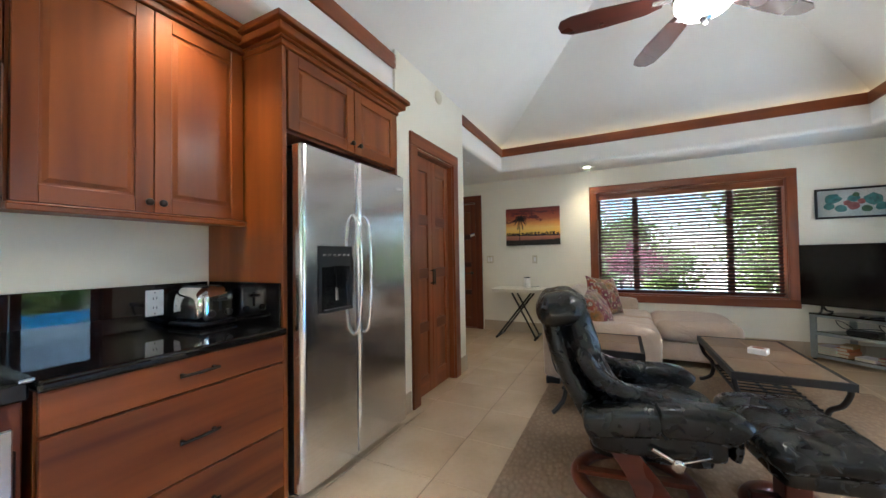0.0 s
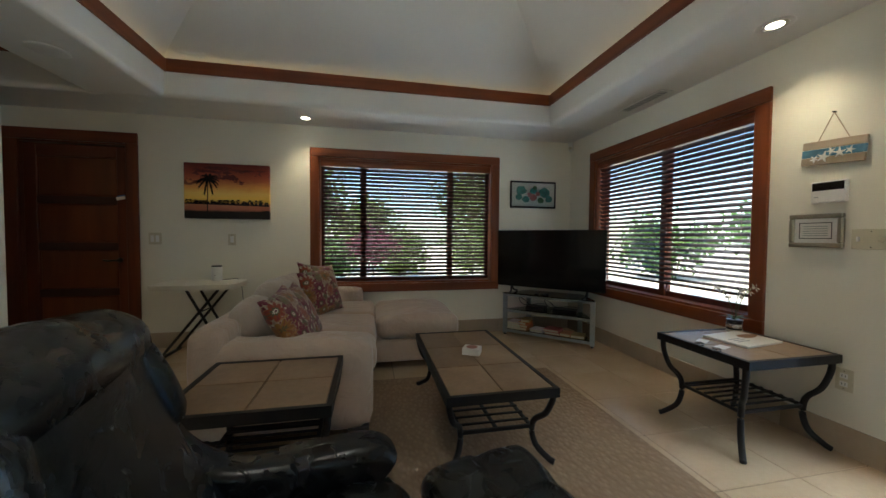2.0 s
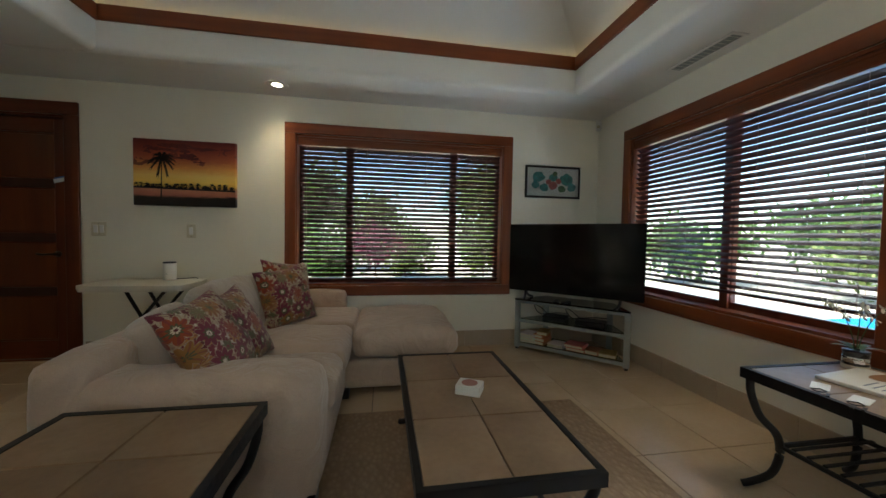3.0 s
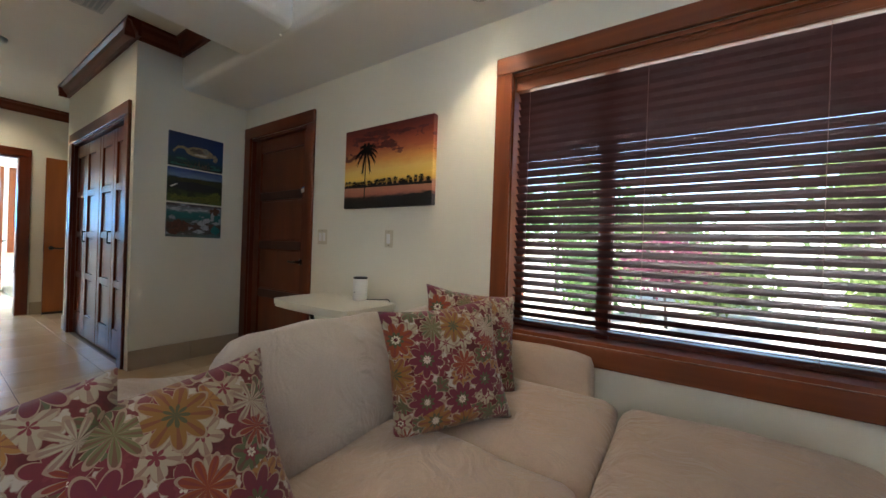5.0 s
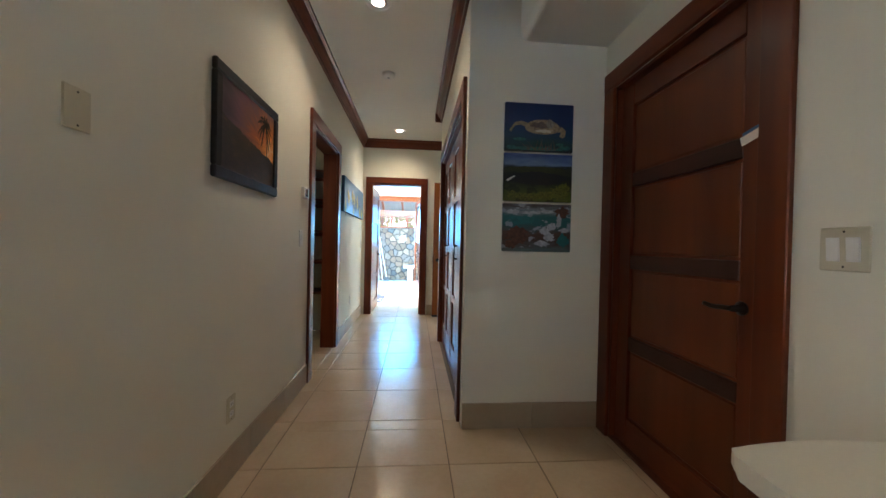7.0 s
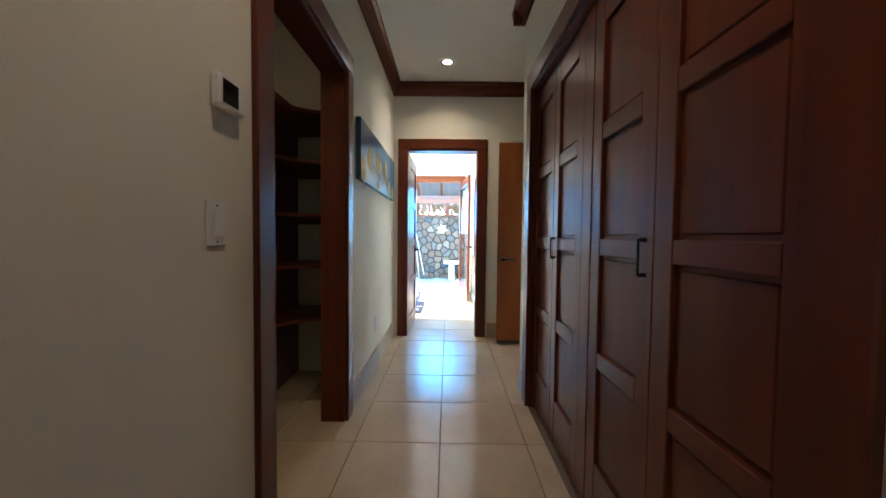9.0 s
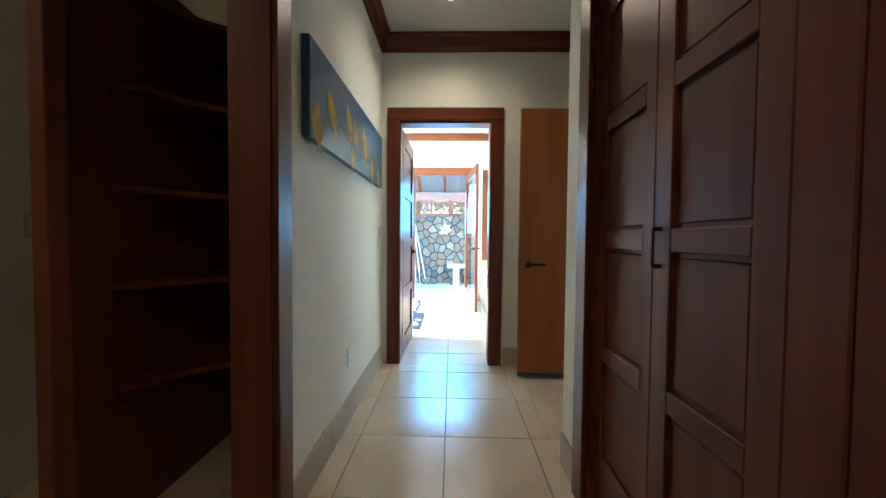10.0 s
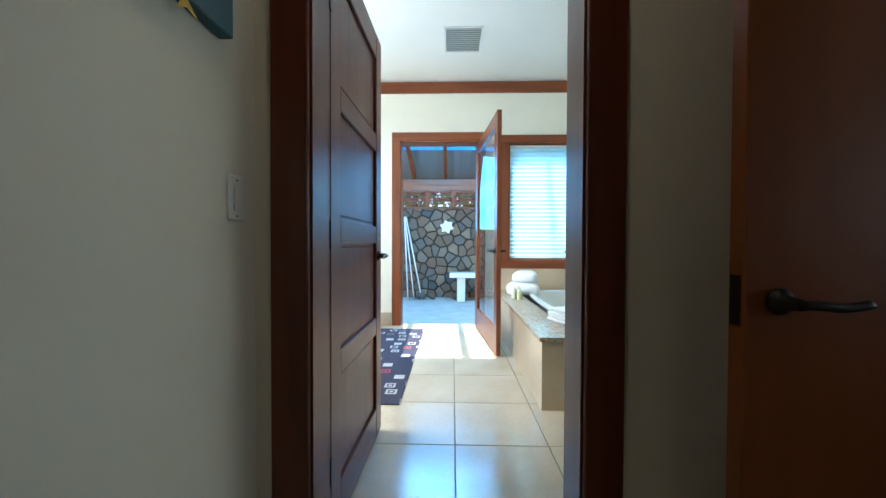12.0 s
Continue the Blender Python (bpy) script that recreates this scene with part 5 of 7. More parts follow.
ch = thing("recliner", 0.41, 1.68, 0.010, "dark green-black leather recliner on a round wooden base", "armchair", 10)
ring_base(ch, 0.30)
part("seat", stretch([(-0.14, 0.385), (0.04, 0.385), (0.22, 0.40), (0.315, 0.385), (0.335, 0.33)], 0.46, 0.14, tuft=0.14), LEATHER, ch, "padded leather seat", True)
part("front_flap", stretch([(0.315, 0.42), (0.345, 0.38), (0.35, 0.33), (0.335, 0.285)], 0.50, 0.06), LEATHER, ch, "padded front lip of the seat", True)
part("seat_frame", soft_box(-0.22, -0.24, 0.22, 0.28, 0.24, 0.345, r=0.05, n=6), LEATHER, ch, "", True)
part("backrest", stretch([(-0.07, 0.40), (-0.13, 0.50), (-0.19, 0.61), (-0.24, 0.73), (-0.275, 0.84), (-0.285, 0.90)], 0.46, 0.13, tuft=0.24), LEATHER, ch, "tufted leather backrest", True)
part("back_shell", stretch([(-0.14, 0.27), (-0.215, 0.42), (-0.29, 0.56), (-0.345, 0.70), (-0.38, 0.84), (-0.385, 0.93)], 0.56, 0.11, taper=lambda f: 1.0 - 0.10 * f), LEATHER, ch, "", True)
part("headrest", moved(soft_box(-0.125, -0.28, -0.08, 0.105, 0.28, 0.085, r=0.078, puff=0.02, n=14, rough=0.014, seed=3, shape=lambda p, u: p - Vector((0, 0, 0.010)) * (math.exp(-((u.y - 0.33) * 9) ** 2) + math.exp(-((u.y + 0.33) * 9) ** 2)) * max(u.z, 0)), Matrix.Translation((-0.33, 0, 0.888)) @ Matrix.Rotation(radians(-12), 4, "Y")), LEATHER, ch, "overhanging pillow headrest", True)
for sy in (-1, 1):
    part("head_wing", moved(soft_box(-0.065, -0.055, -0.15, 0.06, 0.055, 0.12, r=0.05, puff=0.018, n=10, rough=0.012, seed=sy + 5), Matrix.Translation((-0.255, sy * 0.215, 0.805)) @ Matrix.Rotation(radians(-14), 4, "Y") @ Matrix.Rotation(radians(sy * 10), 4, "X")), LEATHER, ch, "padded ear of the headrest", True)
    part("back_wing", stretch([(-0.27, 0.74), (-0.20, 0.62), (-0.11, 0.545), (0.0, 0.515), (0.085, 0.505)], 0.13, 0.085, taper=lambda f: 1.05 - 0.55 * f * f), LEATHER, ch, "creased side bolster of the back", True).location = (0, sy * 0.225, 0)
    arm = part("armrest", stretch([(0.03, 0.455), (0.10, 0.465), (0.20, 0.465), (0.29, 0.455), (0.325, 0.43)], 0.145, 0.135), LEATHER, ch, "padded leather arm", True)
    arm.location = (0, sy * 0.29, 0)
    part("arm_rear", stretch([(-0.26, 0.42), (-0.16, 0.435), (-0.05, 0.45), (0.045, 0.455)], 0.14, 0.13), LEATHER, arm, "rear arm section behind a seam", True)
    part("side_panel", moved(soft_box(-0.25, -0.05, -0.075, 0.27, 0.05, 0.07, r=0.045, n=8, rough=0.008), Matrix.Translation((0.02, sy * -0.005, 0.375))), LEATHER, arm, "", True)
    bm = bmesh.new()
    add_box(bm, -0.06, -0.018, 0, 0.06, 0.018, 1)
    bmesh.ops.subdivide_edges(bm, edges=[e for e in bm.edges if abs(e.verts[0].co.z - e.verts[1].co.z) > 0.5], cuts=6)
    a, b = Vector((-0.13, sy * 0.275, 0.34)), Vector((0.06, sy * 0.265, 0.022))
    for v in bm.verts:
        q = v.co.z
        v.co = a.lerp(b, 1 - q) + Vector((v.co.x * (0.85 + 0.5 * (1 - q)) + 0.02 * math.sin(math.pi * q), v.co.y, 0))
    part("side_support", bm, REDWOOD, ch, "broad slanting red-brown wooden support")
bm = bmesh.new()
add_tube(bm, curve([(0.0, -0.355, 0.36), (0.05, -0.36, 0.335), (0.088, -0.36, 0.315)], 5), 0.010, 8)
add_tube(bm, curve([(0.088, -0.36, 0.315), (0.15, -0.355, 0.33), (0.215, -0.34, 0.345)], 5), 0.005, 8)
part("lever", bm, CHROME, ch, "chrome tilt lever", True)
bm = moved(lathe([(0.012, -0.010), (0.024, -0.010), (0.026, 0.006), (0.012, 0.010)], 18), Matrix.Translation((0.09, -0.366, 0.308)) @ Matrix.Rotation(radians(90), 4, "X"))
part("lever_knob", bm, CHROME, ch, "chrome ring knob", True)
part("post", cyl((0, 0, 0.03), (0, 0, 0.24), 0.035), IRON, ch)
part("cross_bar", boxes((-0.27, -0.03, 0.02, 0.27, 0.03, 0.045), (-0.03, -0.27, 0.018, 0.03, 0.27, 0.043), bevel=0.006), DARKWOOD["x"], ch)

ot = thing("footstool", 1.035, 1.755, 0.010, "dark leather footstool on a round wooden base", "footstool", 9)
ring_base(ot, 0.19)


def stool_top(p, u):
    """Two quilting seams each way pressed into the top."""
    d = math.exp(-(u.x * 8) ** 2) + math.exp(-((u.y - 0.33) * 9) ** 2) + math.exp(-((u.y + 0.36) * 9) ** 2)
    return p - Vector((0, 0, 0.016)) * d * max(u.z, 0)


part("cushion", soft_box(-0.195, -0.305, 0.30, 0.195, 0.305, 0.425, r=0.058, puff=0.024, n=18, rough=0.012, seed=8, shape=stool_top), LEATHER, ot, "quilted leather cushion", True)
part("skirt", soft_box(-0.165, -0.27, 0.235, 0.165, 0.27, 0.33, r=0.035, n=6), LEATHER, ot, "", True)
part("support", boxes((-0.16, -0.02, 0.03, 0.16, 0.02, 0.07), (-0.05, -0.05, 0.05, 0.05, 0.05, 0.24), bevel=0.006), REDWOOD, ot, "red-brown wooden support")

# ---- sectional sofa and cushions ----
so = thing("sectional_sofa", 0.5, 4.0, 0, "beige suede sectional sofa with chaise and loose cushions", "sofa")
oo = Matrix.Translation((-0.5, -4.0, 0))


def sofa_part(name, *a, mat=None, label="", **k):
    return part(name, moved(soft_box(*a, **k), oo), mat or SUEDE, so, label, True)


sofa_part("base", -0.20, 2.98, 0.06, 0.655, 4.9, 0.29, r=0.025, n=8)
sofa_part("chaise_base", 0.60, 3.97, 0.06, 1.37, 4.86, 0.26, r=0.03, n=8)
sofa_part("arm", -0.24, 2.93, 0.055, 0.655, 3.22, 0.565, r=0.075, puff=0.015, n=14, rough=0.012, label="wide padded arm")
sofa_part("back_frame", -0.29, 2.93, 0.055, -0.11, 4.99, 0.66, r=0.06, n=12, rough=0.01)
sofa_part("arm", -0.28, 4.84, 0.055, 0.57, 4.995, 0.60, r=0.05, n=10, rough=0.006, label="narrow padded arm")
sofa_part("seat_cushion", -0.06, 3.20, 0.27, 0.68, 3.618, 0.445, r=0.06, puff=0.018, n=14, rough=0.008, seed=1)
sofa_part("seat_cushion", -0.06, 3.632, 0.27, 0.685, 4.215, 0.455, r=0.06, puff=0.02, n=14, rough=0.008, seed=2)
sofa_part("seat_cushion", -0.06, 4.225, 0.27, 0.69, 4.85, 0.455, r=0.05, puff=0.015, n=14, rough=0.006, seed=3)
sofa_part("chaise_cushion", 0.70, 3.94, 0.26, 1.43, 4.85, 0.465, r=0.075, puff=0.02, n=16, rough=0.008, seed=4, label="thick chaise cushion")
for y0, y1, top, lean, seed in ((3.22, 3.66, 0.73, 18, 11), (3.645, 4.30, 0.79, 14, 12), (4.28, 4.86, 0.76, 14, 13)):
    bm = soft_box(-0.095, -(y1 - y0) / 2, -0.20, 0.095, (y1 - y0) / 2, 0.20, r=0.07, puff=0.03, n=16, rough=0.022, seed=seed)
    moved(bm, Matrix.Translation((-0.065, (y0 + y1) / 2, top - 0.20)) @ Matrix.Rotation(radians(-lean), 4, "Y"))
    part("back_cushion", moved(bm, oo), SUEDEBACK, so, "slouched loose back cushion", True)
for x, y in ((0.58, 3.02), (-0.2, 3.02), (1.30, 4.05), (1.30, 4.78), (-0.2, 4.9), (0.62, 4.02)):
    part("foot", moved(box(x - 0.06, y - 0.06, 0.0, x + 0.06, y + 0.06, 0.062, bevel=0.004), oo), BLACK, so, "low dark foot")


def pillow(x, y, z, facing, lean, spin, size=0.43, thick=0.15, seed=0.0):
    """A square scatter cushion; facing: bearing of its face, lean: how far it tips back."""
    root = part("throw_pillow", bmesh.new(), FLORAL)
    bm = bmesh.new()
    bmesh.ops.create_cube(bm, size=2.0)
    bmesh.ops.subdivide_edges(bm, edges=bm.edges[:], cuts=17, use_grid_fill=True)
    for v in bm.verts:
        u = v.co.copy()
        e = (max(0.0, 1 - abs(u.x) ** 2.4) * max(0.0, 1 - abs(u.y) ** 2.4)) ** 0.55
        px = u.x * size / 2 * (1 - 0.10 * (1 - u.y ** 2) * abs(u.x))
        py = u.y * size / 2 * (1 - 0.10 * (1 - u.x ** 2) * abs(u.y))
        w = 0.012 * noise.noise(Vector((px * 7 + seed, py * 7, 0)))
        v.co = Vector((px, py, u.z * (0.006 + thick / 2 * e) + w))
    ready(root, bm, FLORAL, True)
    f = radians(facing)
    nrm = Vector((math.cos(f) * math.cos(radians(lean)), math.sin(f) * math.cos(radians(lean)), math.sin(radians(lean))))
    side = Vector((-math.sin(f), math.cos(f), 0))
    up = nrm.cross(side)
    m = Matrix((side, up, nrm)).transposed().to_4x4()
    root.matrix_basis = Matrix.Translation((x, y, z)) @ m @ Matrix.Rotation(radians(spin), 4, "Z")
    return tagged(root, "maroon scatter cushion printed with big retro flowers on the sofa", "pillow", "floral scatter cushions")


pillow(0.215, 4.245, 0.655, -37, 14, 6, seed=1)
pillow(0.145, 4.545, 0.675, -37, 18, -8, seed=4)
pillow(0.185, 3.45, 0.62, -4, 27, 5, size=0.42, seed=7)
pillow(0.17, 3.215, 0.635, -8, 30, 7, size=0.42, seed=9)

# ---- television corner ----
tv = thing("tv_stand", 2.585, 4.54, 0, "grey metal corner television stand with glass shelves", "tv stand", -44.5)
W2 = 0.51
for sx in (-1, 1):
    for y in (-0.0, 0.30):
        xx = sx * (W2 - 0.02) * (1 if y == 0 else 0.62)
        lg = part("leg", box(xx - 0.024, y - 0.018, 0.018, xx + 0.024, y + 0.018, 0.485, bevel=0.003), GREYMETAL, tv)
        part("foot", cyl((xx, y, 0.0), (xx, y, 0.02), 0.016, n=10), BLACK, lg)
for z in (0.045, 0.285, 0.475):
    part("rail", box(-W2 + 0.004, -0.016, z - 0.014, W2 - 0.004, 0.012, z + 0.014, bevel=0.003), GREYMETAL, tv)
for z in (0.06, 0.30):
    part("shelf", prism([(-W2 + 0.03, 0.01), (W2 - 0.03, 0.01), (W2 * 0.6, 0.33), (-W2 * 0.6, 0.33)], z, z + 0.006), SMOKEGLASS, tv, "smoked glass shelf")
part("top", prism([(-W2 - 0.005, -0.02), (W2 + 0.005, -0.02), (W2 * 0.62, 0.34), (-W2 * 0.62, 0.34)], 0.489, 0.503), GLOSSBLACK, tv, "black glass top")
te = thing("television", 2.61, 4.575, 0.503, "large black flat television standing on the glass top", "television", -44.5)
part("screen", box(-0.61, 0.0, 0.075, 0.61, 0.035, 0.74, bevel=0.004), simple("tv_screen", (0.004, 0.004, 0.005), 0.12, vary=0.0, bump=0.0), te, "dark screen")
part("back_housing", box(-0.4, 0.035, 0.12, 0.4, 0.075, 0.5, bevel=0.015), BLACK, te)
for sx in (-1, 1):
    bm = bmesh.new()
    add_tube(bm, curve([(sx * 0.40, -0.10, 0.008), (sx * 0.42, -0.02, 0.03), (sx * 0.43, 0.015, 0.085)], 5), 0.011, 8)
    add_tube(bm, curve([(sx * 0.40, 0.13, 0.008), (sx * 0.42, 0.06, 0.03), (sx * 0.43, 0.015, 0.085)], 5), 0.011, 8)
    part("foot", bm, BLACK, te, "splayed black foot", True)
M2 = pose(2.585, 4.54, 0, 0, 0, -44.5)


def on_stand(name, x, y, z, label, category, rz=0.0, group=""):
    o = thing(name, 0, 0, 0, label, category, 0, group)
    o.matrix_basis = M2 @ pose(x, y, z, 0, 0, rz)
    return o


for i, x in enumerate((-0.12, -0.03)):
    o = on_stand("remote_control", x, 0.03, 0.503, "small black remote control on the stand", "remote", 10 - 25 * i, "remote controls")
    part("body", box(-0.02, -0.06, 0, 0.02, 0.06, 0.016, bevel=0.004), BLACK, o)
for x, w, lab in ((-0.16, 0.11, "black media box with trailing cables"), (0.17, 0.13, "flat black cable receiver")):
    o = on_stand("media_box", x, 0.15, 0.306, lab, "media box", 4)
    part("body", box(-w, -0.08, 0, w, 0.08, 0.045, bevel=0.006), BLACK, o)
    bm = bmesh.new()
    add_tube(bm, curve([(-w + 0.02, 0.07, 0.03), (-w - 0.06, 0.06, 0.10), (-w - 0.10, 0.0, 0.12), (-w - 0.03, -0.03, 0.05), (0.0, 0.05, 0.06), (w, 0.03, 0.07)], 6), 0.004, 6)
    part("cable", bm, BLACK, o, "", True)
bx = [(-0.40, 0.16, 0.028, 3, (0.62, 0.60, 0.52)), (-0.27, 0.10, 0.032, 4, (0.45, 0.20, 0.06)), (-0.12, 0.15, 0.03, 1, (0.55, 0.56, 0.50)), (0.06, 0.17, 0.028, 2, (0.45, 0.13, 0.08)), (0.21, 0.11, 0.034, 1, (0.42, 0.20, 0.10)), (0.33, 0.14, 0.03, 1, (0.48, 0.22, 0.11))]
for n, (x, w, h, count, col) in enumerate(bx):
    for i in range(count):
        o = on_stand("book", x + random.uniform(-0.01, 0.01), 0.11, 0.066 + i * h, "boxed game or book lying on the lower shelf", "book", random.uniform(-9, 9), "books on the stand")
        c = tuple(min(1, v * random.uniform(0.7, 1.2)) for v in col)
        part("cover", boxes((-w / 2, -0.085, 0, w / 2, 0.085, 0.003), (-w / 2, -0.085, h - 0.004, w / 2, 0.085, h - 0.001), (w / 2 - 0.004, -0.085, 0.003, w / 2, 0.085, h - 0.004)), simple("cover_%d_%d" % (n, i), c, 0.5), o)
        part("page_block", box(-w / 2 + 0.003, -0.081, 0.003, w / 2 - 0.004, 0.081, h - 0.004), IVORY, o)

# ---- folding table and speaker ----
ft = thing("folding_table", -0.95, 4.71, 0, "white plastic folding table with crossed black legs", "folding table")
TABLEWHITE = simple("table_white", (0.70, 0.66, 0.55), 0.45, vary=0.05, scale=120)
o = []
for ax, ay, bx, by in ((0.347, -0.195, 0.347, 0.195), (0.322, 0.213, -0.322, 0.213), (-0.347, 0.195, -0.347, -0.195), (-0.322, -0.213, 0.322, -0.213)):
    for k in range(9):
        q = k / 8
        bow = 0.02 * (1 - (2 * q - 1) ** 2)
        px, py = ax + (bx - ax) * q, ay + (by - ay) * q
        o.append((px + math.copysign(bow, px) * (ax == bx), py + math.copysign(bow, py) * (ay == by)))
part("tabletop", prism(o, 0.672, 0.702), TABLEWHITE, ft)
part("rim", prism([(x * 0.985, y * 0.975) for x, y in o], 0.655, 0.672), TABLEWHITE, ft)
for sx in (-1, 1):
    for sgn in (-1, 1):
        bm = cyl((-0.29, sx * 0.15, 0.016), (0.21, sx * 0.15, 0.655), 0.0125, n=10) if sgn < 0 else cyl((0.255, sx * 0.12, 0.016), (-0.08, sx * 0.12, 0.655), 0.0125, n=10)
        part("leg", bm, IRON, ft, "black tube leg", True)
for sgn in (-1, 1):
    part("foot_bar", cyl((-0.29 if sgn < 0 else 0.255, -0.20, 0.016), (-0.29 if sgn < 0 else 0.255, 0.22, 0.016), 0.0155, n=10), IRON, ft, "", True)
part("pivot", cyl((0.06, -0.16, 0.447), (0.06, 0.16, 0.447), 0.006, n=8), IRON, ft)
sp = thing("smart_speaker", -0.865, 4.85, 0.702, "small white cylinder speaker with a black top", "speaker")
part("body", lathe([(0.043, 0), (0.047, 0.004), (0.047, 0.135), (0.044, 0.14)], 32), WHITE, sp, "", True)
part("top", lathe([(0.044, 0.14), (0.047, 0.142), (0.046, 0.152), (0.02, 0.154)], 32), BLACK, sp, "black top ring", True)
part("logo", box(-0.006, -0.0485, 0.05, 0.006, -0.047, 0.056), GREYMETAL, sp)
bm = bmesh.new()
add_tube(bm, curve([(0.04, 0.02, 0.006), (0.10, 0.07, 0.004), (0.16, 0.11, 0.0), (0.19, 0.125, -0.12), (0.20, 0.13, -0.30), (0.225, 0.125, -0.42), (0.245, 0.135, -0.40)], 6), 0.0028, 6)
part("cord", bm, BLACK, sp, "black power cord", True)
part("plug", box(0.222, 0.118, -0.415, 0.268, 0.161, -0.375, bevel=0.006), BLACK, sp, "black plug in the outlet")

# ---- pictures ----


def art(name, x, y, z, rz, w, h, label, material, depth=0.035, frame=None, mat_border=0.0, glazed=False):
    """A hanging picture; local x across, z up, its face towards -y; the origin at its middle."""
    p = thing(name, x, y, z, label, "picture", rz)
    if frame:
        fw, fm = frame
        for r in ((-w / 2, -h / 2, w / 2, -h / 2 + fw), (-w / 2, h / 2 - fw, w / 2, h / 2), (-w / 2, -h / 2 + fw, -w / 2 + fw, h / 2 - fw), (w / 2 - fw, -h / 2 + fw, w / 2, h / 2 - fw)):
            part("frame", box(r[0], -depth, r[1], r[2], 0, r[3], bevel=min(0.006, fw / 4)), fm, p)
        bw, bh = w - 2 * fw, h - 2 * fw
        if mat_border:
            part("mount", box(-bw / 2, -0.012, -bh / 2, bw / 2, -0.004, bh / 2), WHITE, p, "white mount")
            bw, bh = bw - 2 * mat_border, bh - 2 * mat_border
        s = part("sheet", box(-bw / 2, -0.0145, -bh / 2, bw / 2, -0.004, bh / 2), material, p)
        if glazed:
            part("glass", box(-w / 2 + fw, -0.022, -h / 2 + fw, w / 2 - fw, -0.020, h / 2 - fw), GLASS, p)
        return p, s, -0.0147
    s = part("canvas", box(-w / 2, -depth, -h / 2, w / 2, 0, h / 2, bevel=0.003), material, p)
    return p, s, -depth - 0.0004


def painted(name, w, h, stops, streak=(2.5, 1, 9), warp=0.12, rough=0.5, spots=None):
    """A picture surface: bands of colour from foot to head, broken up by streaks."""
    g = Graph(name)
    v = g.node("ShaderNodeSeparateXYZ", Vector=g.coord.outputs["Object"])
    up = g.math("ADD", g.math("DIVIDE", v.outputs[2], h), 0.5)
    n = g.noise(g.place(streak), 3.0, 5, 0.6, 0.6)
    up = g.math("ADD", up, g.math("MULTIPLY", g.math("SUBTRACT", n, 0.5), warp))
    base = g.ramp(up, stops)
    if spots:
        lo, hi, colour, scale, cut = spots
        m = g.math("GREATER_THAN", g.noise(g.place((1.4, 1, 2.2)), scale, 4, 0.6), cut)
        band = g.math("MULTIPLY", g.math("GREATER_THAN", up, lo), g.math("LESS_THAN", up, hi))
        base = g.mix(g.math("MULTIPLY", g.math("MULTIPLY", m, band), 0.75), base, colour)
    g.set(Base_Color=base, Roughness=rough)
    return g.m


def flat(points, y, parent, name, mat, thick=0.0008, label=""):
    """A flat shape of (x, z) points just proud of a picture."""
    bm = bmesh.new()
    f = [bm.verts.new((x, y, z)) for x, z in points]
    b = [bm.verts.new((x, y + thick, z)) for x, z in points]
    bm.faces.new(f)
    bm.faces.new(b[::-1])
    for i in range(len(f)):
        k = (i + 1) % len(f)
        bm.faces.new((f[i], b[i], b[k], f[k]))
    bmesh.ops.recalc_face_normals(bm, faces=bm.faces[:])
    return part(name, bm, mat, parent, label)


def palm(x, z, height, size, y, parent, mat, lean=0.1, seed=0):
    """A palm's flat silhouette: a bent trunk and drooping fronds fringed with leaflets."""
    rnd = random.Random(seed)
    bm = bmesh.new()

    def poly(pts):
        bm.faces.new([bm.verts.new((a, y, b)) for a, b in pts])

    tw = size * 0.05
    cx, cz = x + lean * height, z + height
    prev = None
    for i in range(6):
        q = i / 5
        px, pz, w = x + lean * height * q ** 1.6, z + height * q, tw * (1.15 - 0.55 * q)
        if prev:
            poly([(prev[0] - prev[2], prev[1]), (prev[0] + prev[2], prev[1]), (px + w, pz), (px - w, pz)])
        prev = (px, pz, w)
    for k in range(12):
        a = radians(-62 + k * 28 + rnd.uniform(-9, 9))
        reach = size * rnd.uniform(0.8, 1.1)
        line = [(cx + reach * q * math.cos(a), cz + reach * (q * math.sin(a) - 0.55 * q * q)) for q in (0, 0.17, 0.34, 0.5, 0.66, 0.83, 1.0)]
        for (ax, az), (bx, bz) in zip(line, line[1:]):
            th = size * 0.016
            poly([(ax, az - th), (bx, bz - th), (bx, bz + th), (ax, az + th)])
            for f in (0.1, 0.4, 0.7):
                sx, sz = ax + (bx - ax) * f, az + (bz - az) * f
                for side in (-1, 1):
                    ln = size * rnd.uniform(0.24, 0.36)
                    ex = sx + math.cos(a) * ln * 0.75 - side * math.sin(a) * ln * 0.35
                    ez = sz + math.sin(a) * ln * 0.2 + side * math.cos(a) * ln * 0.25 - ln * 0.75
                    poly([(sx - size * 0.03, sz), (sx + size * 0.05, sz), (ex, ez)])
    return part("palm", bm, mat, parent)


INK = simple("print_black", (0.008, 0.006, 0.006), 0.5)
SUNSET = painted("sunset_print", 0.81, 0.57, [(0.0, (0.01, 0.006, 0.006)), (0.12, (0.015, 0.008, 0.008)), (0.17, (0.42, 0.14, 0.09)), (0.27, (0.50, 0.22, 0.12)), (0.29, (0.75, 0.42, 0.06)), (0.36, (0.92, 0.62, 0.12)), (0.46, (0.90, 0.62, 0.16)), (0.57, (0.78, 0.34, 0.08)), (0.70, (0.44, 0.11, 0.04)), (0.85, (0.24, 0.035, 0.02)), (1.0, (0.12, 0.014, 0.012))], warp=0.10, spots=(0.6, 0.9, (0.10, 0.015, 0.02), 5.0, 0.56))
p, s, y = art("sunset_canvas", -0.805, N, 1.614, 0, 0.805, 0.568, "canvas print of a palm beach at sunset", SUNSET, 0.04)
